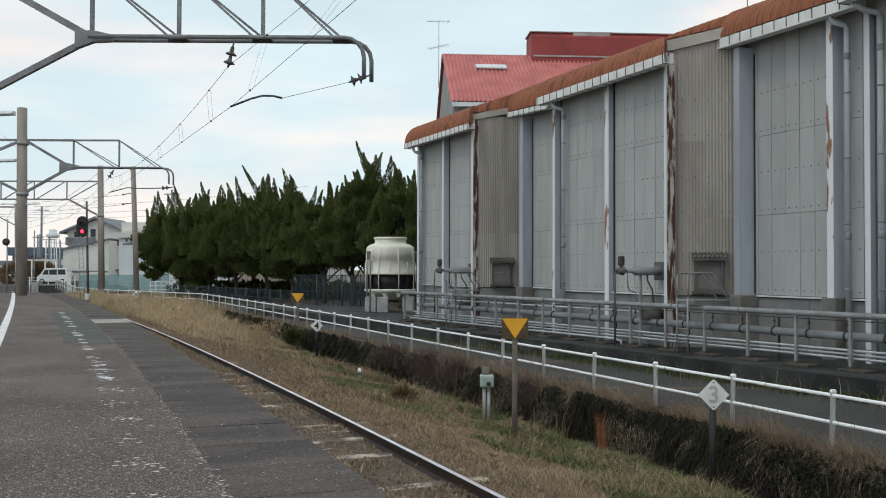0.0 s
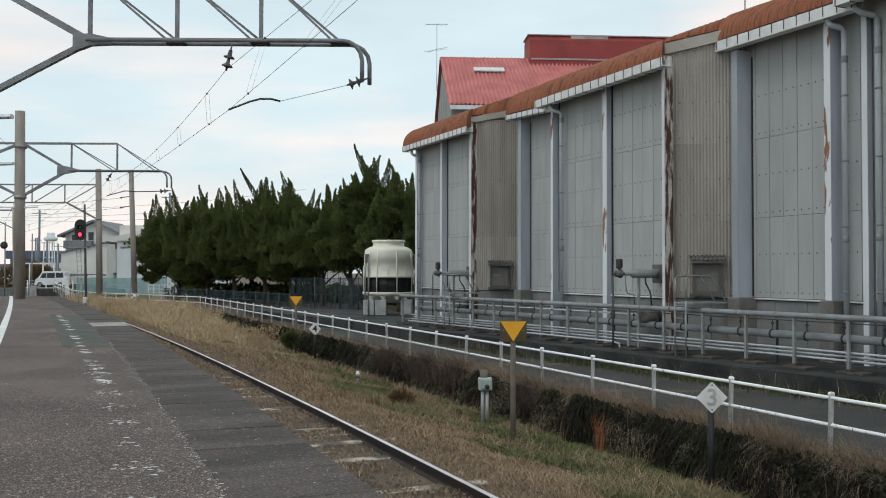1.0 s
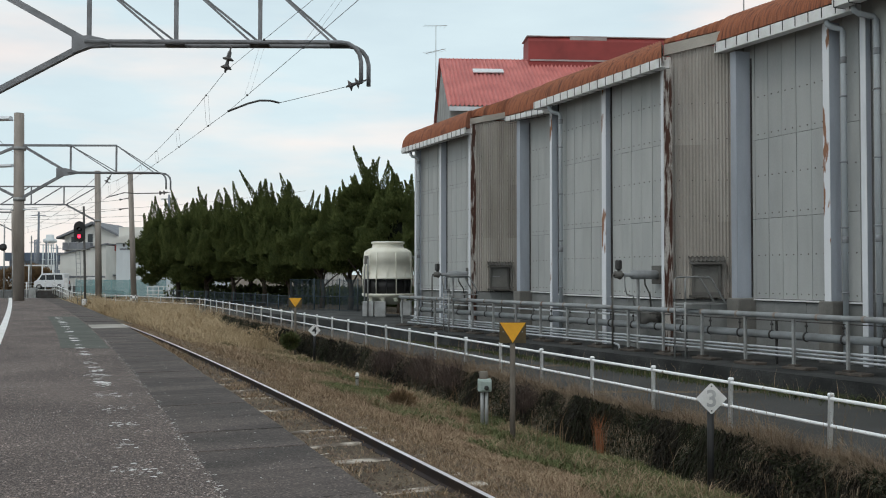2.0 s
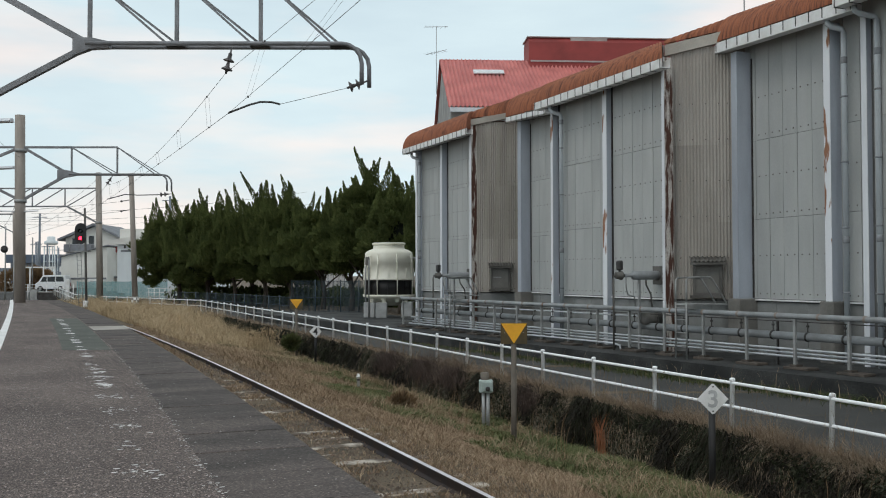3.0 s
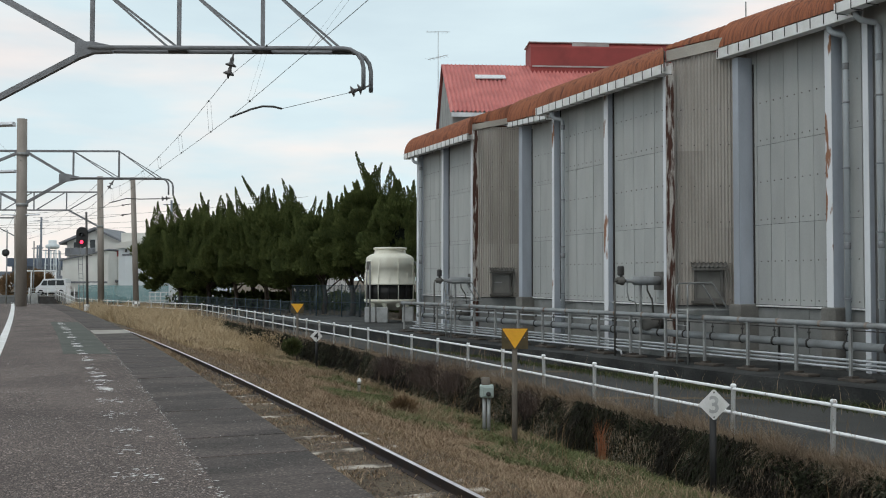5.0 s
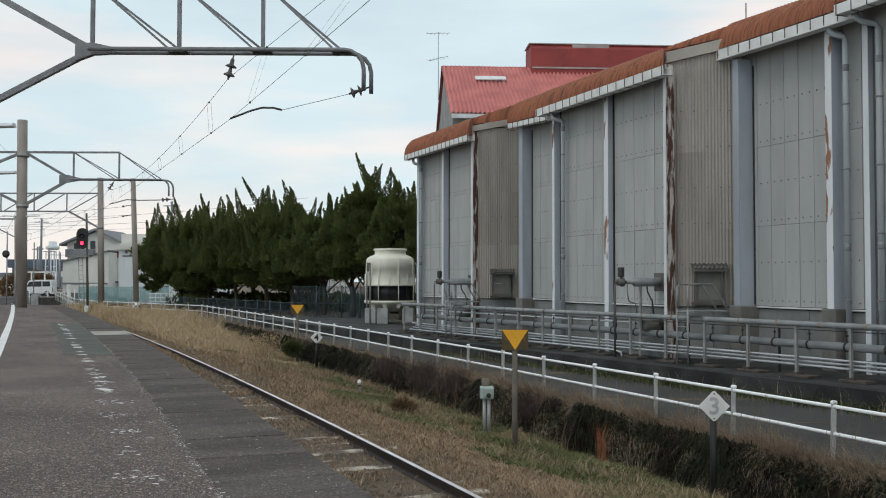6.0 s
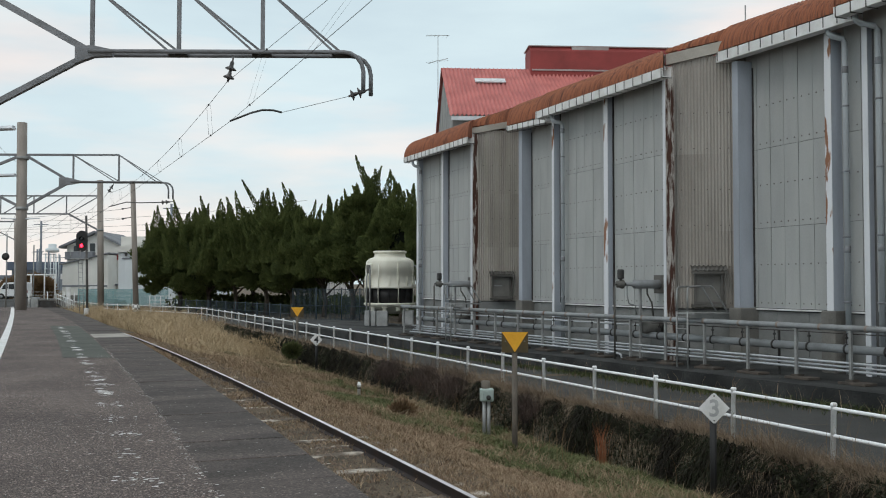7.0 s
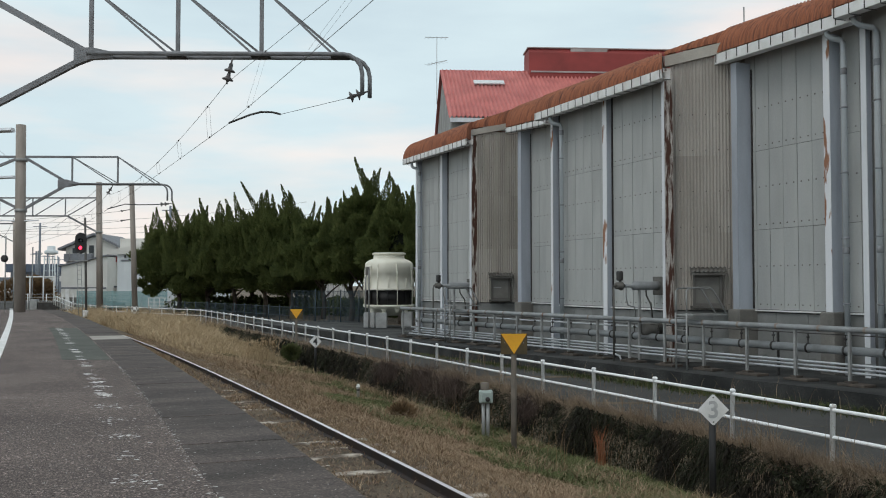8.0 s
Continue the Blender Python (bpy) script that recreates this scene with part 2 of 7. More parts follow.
def beam(bm, p0, p1, w, h):
    """A square bar from p0 to p1."""
    p0, p1 = Vector(p0), Vector(p1)
    q = (p1 - p0).to_track_quat("Z", "Y").to_matrix().to_4x4()
    m = Matrix.Translation((p0 + p1) / 2) @ q
    return box(bm, -w / 2, w / 2, -h / 2, h / 2, -(p1 - p0).length / 2, (p1 - p0).length / 2, m)


def lathe(bm, profile, seg=32, m=None, smooth=True):
    rings = [[bm.verts.new((m or Matrix()) @ Vector((r * math.cos(2 * math.pi * j / seg), r * math.sin(2 * math.pi * j / seg), z))) for j in range(seg)] for r, z in profile]
    for q, s in zip(rings, rings[1:]):
        for j in range(seg):
            bm.faces.new((q[j], q[(j + 1) % seg], s[(j + 1) % seg], s[j])).smooth = smooth
    bm.faces.new(rings[0][::-1])
    bm.faces.new(rings[-1])
    return bm


def mesh_of(bm, name, material):
    me = bpy.data.meshes.new(name)
    bmesh.ops.recalc_face_normals(bm, faces=bm.faces)
    bm.to_mesh(me)
    bm.free()
    me.materials.append(material)
    return me


def part(name, bm, material, parent=None, label="", m=None):
    ob = new(name, mesh_of(bm, name, material))
    if parent is not None:
        ob.parent = parent
    if m is not None:
        ob.matrix_basis = m
    return tagged(ob, label)


def piece(name, me, parent, m):
    ob = new(name, me)
    ob.parent = parent
    ob.matrix_basis = m
    return ob


def thing(name, label, category, m=None, group="", kind=""):
    ob = new(name)
    ob.empty_display_size = 0.2
    if m is not None:
        ob.matrix_basis = m
    return tagged(ob, label, category, group, kind)


def sheet_mesh(name, rows, material):
    """A surface through rows of points of equal count."""
    n = len(rows[0])
    verts = [tuple(p) for r in rows for p in r]
    faces = [(i * n + j, i * n + j + 1, (i + 1) * n + j + 1, (i + 1) * n + j) for i in range(len(rows) - 1) for j in range(n - 1)]
    me = bpy.data.meshes.new(name)
    me.from_pydata(verts, [], faces)
    me.materials.append(material)
    me.polygons.foreach_set("use_smooth", [True] * len(faces))
    return me


B = bmesh.new


# ---- plan: curves of the line, X as a function of Y ----
def x_rail(y):
    return 4.41 - 0.390 * y - 0.0010 * y * y if y < 130 else 4.41 - 0.390 * 130 - 16.9 - 0.65 * (y - 130)


def x_edge(y):
    return 2.03 - 0.375 * y - 0.0010 * y * y


def x_fence(y):
    return 9.885 - 0.385 * y - 0.0004 * y * y if y < 130 else -46.9 - 0.49 * (y - 130)


def x_line(y):
    return -0.80 - 0.4185 * y - 0.00028 * y * y


def x_left(y):
    return x_line(y) - 1.0


def steps(a, b, s):
    n = max(1, round((b - a) / s))
    return [a + (b - a) * i / n for i in range(n + 1)]


# ---- ground: one sheet from behind the viewer to the horizon ----
def ground_z(k, y):
    """Height at the named break across the line."""
    far = min(max((y - 40) / 25, 0), 1)
    near = {"left": -0.15, "bed": -0.15, "mid": -0.52, "foot": -0.82, "bank": -0.08, "road": -0.08}[k]
    flat = {"left": -0.15, "bed": -0.17, "mid": -0.25, "foot": -0.35, "bank": -0.10, "road": -0.08}[k]
    return near + (flat - near) * far


def ground_at(u, y):
    """Point of the ground at y; u runs from 0 (track) over 1 (slope), 2 (ditch), 3 (fence) to 4 (road)."""
    xr, xf = x_rail(y), x_fence(y)
    xs = [xr - 2.6, xr + 0.95, xr + 0.95 + (xf - 0.75 - xr - 0.95) * 0.5, xf - 0.75, xf - 0.28, xf + 0.25]
    zs = [ground_z(k, y) for k in ("left", "bed", "mid", "foot", "bank", "road")]
    i = min(int(u), 4)
    f = u - i
    x, z = xs[i] + (xs[i + 1] - xs[i]) * f, zs[i] + (zs[i + 1] - zs[i]) * f
    rough = 0.02 + 0.03 * min(max((u - 1.0) / 0.3, 0), 1)
    return Vector((x, y, z + rough * (noise.noise(Vector((x * 1.3, y * 1.3, 0))) + 0.2 * noise.noise(Vector((x * 3, y * 3, 5))))))


def build_ground():
    ys = steps(-40, 4, 4) + steps(4, 45, 0.35)[1:] + steps(45, 110, 1.0)[1:] + [130, 180, 300, 600, 1200, 3000]
    rows = []
    for y in ys:
        row = [Vector((-3000, y, -0.2)), Vector((min(-120, x_rail(y) - 60), y, -0.2))]
        row += [ground_at(u, y) for u in (0, 0.5, 1.0, 1.15, 1.3, 1.45, 1.6, 1.8, 2.0, 2.2, 2.4, 2.6, 2.8, 3.0, 3.15, 3.3, 3.5, 3.7, 3.85, 4.0, 4.5, 5.0)]
        row += [Vector((x_fence(y) + 40, y, -0.08)), Vector((3000, y, -0.08))]
        rows.append(row)
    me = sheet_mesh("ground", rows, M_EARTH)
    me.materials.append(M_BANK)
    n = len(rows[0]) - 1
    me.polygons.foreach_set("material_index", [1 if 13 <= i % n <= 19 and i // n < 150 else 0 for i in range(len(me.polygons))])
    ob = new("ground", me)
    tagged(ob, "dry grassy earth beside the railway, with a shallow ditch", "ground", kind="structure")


build_ground()


def strip(name, fx0, fx1, y0, y1, step, z0, z1, material, label, category, parent=None, kind="structure"):
    """A raised band between two curves, with sides and ends."""
    bm = B()
    prev = None
    for y in steps(y0, y1, step):
        a, b = fx0(y), fx1(y)
        ring = [bm.verts.new(p) for p in ((a, y, z0), (a, y, z1), (b, y, z1), (b, y, z0))]
        if prev:
            for i in range(3):
                bm.faces.new((prev[i], prev[i + 1], ring[i + 1], ring[i]))
        else:
            bm.faces.new(ring)
        prev = ring
    bm.faces.new(prev[::-1])
    ob = part(name, bm, material, parent)
    return tagged(ob, label, category, kind=kind)


def plat_x(y):
    return x_edge(y) - 1.0


def build_platform():
    p = strip("platform", x_left, plat_x, -20, 60, 1.0, -0.3, 0.75, M_ASPHALT, "worn grey asphalt railway platform with flaked paint marks", "platform")
    strip("edge_wall", lambda y: plat_x(y) + 0.012, lambda y: x_edge(y) - 0.1, -20, 60, 1.0, -0.3, 0.58, M_DARKCONC, "stained concrete platform wall", "", p, kind="")
    # line along the far edge of the platform
    strip("white_line", lambda y: x_line(y) - 0.10, lambda y: x_line(y) + 0.10, 8, 60, 1.0, 0.745, 0.754, M_WHITE, "white painted line", "", p, kind="")
    strip("repair_patch", lambda y: plat_x(y) - 1.05, lambda y: plat_x(y) - 0.06, 19.5, 34, 1.0, 0.745, 0.753, M_PATCH, "dark greenish asphalt repair patch", "", p, kind="")
    return p


M_PATCH = mat("green_grey_patch", (0.088, 0.092, 0.078), 0.9, (0.060, 0.066, 0.056), 1.2, 40, 0.3, vary=0.6)
M_PALE = mat("pale_edge_concrete", (0.40, 0.37, 0.33), 0.9, (0.30, 0.28, 0.25), 1.2, 40, 0.3)
platform = build_platform()


def blades(name, bases, heights, widths, leans, material, label, category, curl=0.35, kind="stuff", parent=None):
    """Many thin blades (two-segment triangles) in one mesh; leans are unit-ish side vectors."""
    n = len(bases)
    ang = np.random.uniform(0, 2 * np.pi, n)
    side = np.stack([np.cos(ang), np.sin(ang), np.zeros(n)], 1) * (widths[:, None] * 0.5)
    up = np.zeros((n, 3))
    up[:, 2] = 1
    mid = bases + (up * 0.55 + leans * curl * 0.35) * heights[:, None]
    tip = bases + (up * 0.9 + leans * curl * 1.3) * heights[:, None]
    verts = np.stack([bases - side, bases + side, mid + side * 0.8, mid - side * 0.8, tip], 1).reshape(-1, 3)
    i0 = np.arange(n) * 5
    loops = np.stack([i0, i0 + 1, i0 + 2, i0 + 3, i0 + 3, i0 + 2, i0 + 4], 1).reshape(-1)
    me = bpy.data.meshes.new(name)
    me.vertices.add(n * 5)
    me.vertices.foreach_set("co", verts.astype(np.float32).ravel())
    me.loops.add(n * 7)
    me.loops.foreach_set("vertex_index", loops.astype(np.int32))
    me.polygons.add(n * 2)
    starts = np.stack([np.arange(n) * 7, np.arange(n) * 7 + 4], 1).reshape(-1)
    me.polygons.foreach_set("loop_start", starts.astype(np.int32))
    me.update(calc_edges=True)
    me.validate()
    me.materials.append(material)
    ob = new(name, me)
    if parent is not None:
        ob.parent = parent
    return tagged(ob, label, category, kind=kind)


# ---- paint flakes on the platform ----
M_FLAKEPAINT = mat("dirty_white_paint", (0.80, 0.79, 0.77), 0.8, (0.60, 0.59, 0.57), 8, 60, 0.1)


def build_flakes():
    rng = random.Random(5)
    bm = B()

    def flake(x, y, r):
        a0 = rng.random() * 6.28
        pts = [(x + r * rng.uniform(1.0, 2.4) * math.cos(a0 + k * 1.047), y + r * rng.uniform(0.5, 1.6) * math.sin(a0 + k * 1.047)) for k in range(6)]
        z = 0.757 + rng.uniform(0, 0.003)
        top = [bm.verts.new((a, b, z)) for a, b in pts]
        bm.faces.new(top)

    for k in range(44):
        y0 = 6.2 + k * (1.15 if k < 9 else 0.78)
        if k < 9:
            for _ in range(rng.choice((45, 80, 120))):
                y = y0 + rng.gauss(0, 0.13)
                flake(x_edge(y) - 1.72 + 0.19 * min(max((24 - y) / 11, 0), 1) + rng.gauss(0, 0.10), y, rng.choice((0.002, 0.002, 0.003, 0.004, 0.007, 0.015)))
        elif y0 < 34:
            y0 += rng.uniform(-0.12, 0.12)
            for _ in range(rng.choice((2, 5, 14, 26))):
                y = y0 + rng.uniform(-0.17, 0.17)
                flake(x_edge(y) - 1.72 + 0.19 * min(max((24 - y) / 11, 0), 1) + rng.uniform(-0.08, 0.08), y, rng.choice((0.008, 0.015, 0.025, 0.042)))
    for _ in range(620):
        y = 5.5 + 17 * rng.random() ** 1.2
        flake(plat_x(y) + rng.gauss(-0.02, 0.03), y, rng.choice((0.002, 0.003, 0.004, 0.008)))
    for _ in range(800):
        y = rng.uniform(5.5, 24)
        flake(x_edge(y) - rng.uniform(0.2, 3.2), y, rng.choice((0.002, 0.003, 0.006)))
    bmesh.ops.recalc_face_normals(bm, faces=bm.faces)
    ob = part("paint_flakes", bm, M_FLAKEPAINT, None, "flaked white paint remains on the platform")
    tagged(ob, category="paint marks", kind="stuff")


build_flakes()


def build_aggregate():
    """Loose and exposed stones in the worn asphalt near the viewer."""
    rng = random.Random(9)
    verts, faces = [], []
    for k in range(26000):
        y = 5.2 + 13 * rng.random() ** 1.7
        x = plat_x(y) - 4.2 * rng.random() ** 0.85 if k % 40 else x_edge(y) - 0.9 * rng.random()
        r, a = rng.choice((0.0025, 0.0035, 0.005, 0.007)), rng.random() * 6.28
        z = (0.753 if x < plat_x(y) else 0.7545)
        i = len(verts)
        for j in range(4):
            verts.append((x + r * math.cos(a + j * 1.57), y + r * rng.uniform(0.8, 1.6) * math.sin(a + j * 1.57), z))
        verts.append((x, y, z + r * 0.7))
        faces += [(i + j, i + (j + 1) % 4, i + 4) for j in range(4)]
    me = bpy.data.meshes.new("aggregate")
    me.from_pydata(verts, [], faces)
    me.materials.append(M_STONES)
    tagged(new("aggregate", me), "exposed stones in the worn platform asphalt", "gravel", kind="stuff")


M_STONES = leafy("asphalt_stones", [(0.025, 0.022, 0.020), (0.08, 0.068, 0.062), (0.28, 0.25, 0.235), (0.60, 0.56, 0.54)])
build_aggregate()
strip("road", lambda y: x_fence(y) + 0.25, lambda y: x_fence(y) + 5.5, -20, 66, 1.0, -0.3, -0.06, M_ROAD, "narrow grey asphalt service road behind the railing", "road")


# ---- factory: sawtooth plan of board bays that swing outward, joined by slanting corrugated returns ----
FACT = Matrix(((0.4695, 0.8829, 0, -1.02), (-0.8829, 0.4695, 0, 37.80), (0, 0, 1, 0), (0, 0, 0, 1)))


def from_eye(k, m):
    """Pose m carried k times as far from the viewer and as much larger."""
    return Matrix.Translation(EYE) @ Matrix.Scale(k, 4) @ Matrix.Translation(-EYE) @ m


HALL = from_eye(1.06, FACT)
BAYS = {"first": ((0.3, 0.12), (4.6, -0.29)), "return_one": ((5.2, -0.33), (5.86, 0.93)), "set_back": ((6.6, 0.80), (8.6, 0.60)), "second": ((10.6, -0.79), (15.9, -1.36)),
        "return_two": ((16.15, -1.27), (16.97, -0.22)), "third": ((17.2, 0.07), (20.5, -0.33)), "fourth": ((21.2, -0.55), (31.0, -1.75))}


def bay(name):
    (u0, v0), (u1, v1) = BAYS[name]
    return pose(u0, v0, 0, 0, 0, math.degrees(math.atan2(v1 - v0, u1 - u0)))


CREST = [(-2.5, 8.07), (2.8, 8.25), (5.8, 8.31), (7.8, 8.38), (13.5, 8.57), (16.0, 8.66), (18.2, 8.70), (40, 8.9)]


def crest(u):
    for (a, za), (b, zb) in zip(CREST, CREST[1:]):
        if u <= b:
            return za + (zb - za) * (u - a) / (b - a)
    return CREST[-1][1]


def eave_sheet(m, s0, s1, z0, z1, d, reach):
    """Corrugated sheet bent over the eave of a bay, its lip d before the wall; the bends' tops line up along the roof."""
    rows = []
    n = max(4, int((s1 - s0) / 0.0325))
    for k in range(n + 1):
        t = k / n
        p = m @ Vector((s0 + (s1 - s0) * t, -d, z0 + (z1 - z0) * t))
        skew = -1.1 * t if d > 0.1 else 0.0
        top = Vector((p.x + skew * reach, p.y + reach, 0))
        near = (top.y + 16.85) / 17.6
        zc = 2.25 + (crest(33.85 + (top.x - 33.85) / near) - 2.25) * near
        wave = 0.022 * math.cos(2 * math.pi * (s0 + (s1 - s0) * t) / 0.13)
        row = []
        for j in range(9):
            a = j / 8 * math.pi / 2
            f = 1 - math.cos(a)
            row.append((p.x + skew * reach * f, p.y + reach * f - wave * math.cos(a), p.z + (zc - p.z) * math.sin(a) + wave * math.sin(a)))
        row += [(top.x + skew * 1.5, top.y + 1.5, zc + 0.1), (top.x + skew * 1.5, 7.0, zc + 0.2), (top.x, 14.0, zc)]
        rows.append(row)
    return rows


def panel_mesh(w, h):
    """One cement board with bevelled edge and two rows of bolts."""
    bm = box(B(), 0.007, w - 0.007, -0.012, 0.012, 0.004, h - 0.004, bevel=0.003)
    plain = set(bm.faces)
    for z in (0.12, 0.99):
        if z < h - 0.1:
            for x in (w * 0.26, w * 0.76):
                lathe(bm, [(0.017, 0.0), (0.017, 0.008), (0.008, 0.014)], 6, Matrix.Translation((x, -0.012, z)) @ pose(0, 0, 0, 90), False)
    for fc in bm.faces:
        fc.material_index = 0 if fc in plain else 1
    bmesh.ops.recalc_face_normals(bm, faces=bm.faces)
    me = bpy.data.meshes.new("panel")
    bm.to_mesh(me)
    bm.free()
    me.materials.append(M_SLATE)
    me.materials.append(M_BOLT)
    return me


M_BOLT = mat("bolt_head", (0.16, 0.15, 0.14), 0.6, (0.09, 0.07, 0.06), 5, 40, 0.0)
M_FLAKE = mat("white_paint_with_rust_flakes", (0.74, 0.755, 0.785), 0.65, (0.28, 0.13, 0.07), 1.5, 40, 0.2, spread=(0.565, 0.61), stretch=(3.0, 3.0, 0.8), vary=0.05)
M_RUSTWEB = mat("peeling_rusted_web", (0.56, 0.52, 0.48), 0.85, (0.085, 0.036, 0.024), 1.9, 30, 0.4, spread=(0.44, 0.53), stretch=(4.0, 4.0, 0.7), vary=0.4)
M_BEIGE = mat("stained_beige_paint", (0.46, 0.43, 0.38), 0.8, (0.36, 0.33, 0.29), 1.3, 40, 0.1)
# plinth grey is lowered to paint in the shade beneath the pipes
M_PLINTH = mat("plinth_board", (0.25, 0.255, 0.25), 0.9, (0.17, 0.175, 0.17), 1.3, 50, 0.15, vary=0.10)


def pilaster(f, m, s, w, d, z0, z1, front, web):
    """Steel column on the wall: a thick front flange before a web box."""
    c = thing_part("pilaster", f)
    c.matrix_basis = m
    # behind a white flange the blue-grey web colour holds the side's shade
    part("web", box(B(), s + 0.012, s + w - 0.012, -d + 0.022, 0.02, z0, z1), web, c)
    part("flange", box(B(), s, s + w, -d, -d + 0.02, z0, z1, bevel=0.004), front, c)


def thing_part(name, parent):
    ob = new(name)
    ob.empty_display_size = 0.1
    ob.parent = parent
    return ob


def downpipe(f, m, s, y, z1, reach):
    pts = [(s - 0.18, y - reach, z1), (s - 0.16, y - reach, z1 - 0.10), (s - 0.10, y - reach * 0.85, z1 - 0.17), (s - 0.02, y - reach * 0.15, z1 - 0.22), (s, y, z1 - 0.30), (s, y, z1 - 0.45), (s, y, 0.42)]
    p = part("downpipe", tube(B(), pts, 0.058, 12), M_PIPEBLUE, f, "pale grey-blue downpipe", m=m)
    for z in (1.88, 3.20, 4.53, 5.86):
        part("clamp", box(lathe(B(), [(0.064, -0.018), (0.064, 0.018)], 12, Matrix.Translation((s, y, z))), s - 0.12, s + 0.09, y - 0.01, y + 0.01, z - 0.012, z + 0.012), M_CLAMP, p)
    for z in (2.95, 6.6):
        part("socket", lathe(B(), [(0.058, -0.07), (0.066, -0.06), (0.066, 0.06), (0.058, 0.07)], 12, Matrix.Translation((s, y, z))), M_CLAMP, p)


M_PIPEBLUE = mat("pale_blue_grey_plastic", (0.47, 0.505, 0.53), 0.5, (0.38, 0.41, 0.435), 1.6, 50, 0.05, vary=0.05, stretch=(1, 1, 0.3))
M_CLAMP = mat("dull_pipe_fitting", (0.26, 0.28, 0.30), 0.6, (0.17, 0.17, 0.175), 5, 50, 0.05)


def gutter(f, m, s0, s1, z0, z1, h, d):
    g = part("gutter", gutter_trough(s0, s1, z0, z1, h, d), M_WHITE, f, "white box gutter", m=m)
    n = max(2, round((s1 - s0) / 0.40))
    for k in range(n + 1):
        s = s0 + 0.06 + (s1 - s0 - 0.1) * k / n
        piece("bracket", BRACKET, g, pose(s, -d - 0.01, z0 + (z1 - z0) * (s - s0) / (s1 - s0)))


def gutter_trough(u0, u1, z0, z1, h, d):
    """Open-topped box gutter between two ends, z at its upper rim."""
    bm = B()
    prof = [(-d, 0), (-d, -h), (0.24 - d, -h), (0.24 - d, 0), (0.225 - d, 0), (0.225 - d, -h + 0.015), (0.015 - d, -h + 0.015), (0.015 - d, 0)]
    a = [bm.verts.new((u0, y, z0 + z)) for y, z in prof]
    b = [bm.verts.new((u1, y, z1 + z)) for y, z in prof]
    for i in range(8):
        bm.faces.new((a[i], a[(i + 1) % 8], b[(i + 1) % 8], b[i]))
    bm.faces.new(a)
    bm.faces.new(b[::-1])
    return bm


BRACKET = mesh_of(box(box(B(), -0.007, 0.007, -0.004, 0.01, -0.205, -0.002), -0.007, 0.007, 0.01, 0.3, -0.218, -0.206), "bracket", M_DARK)


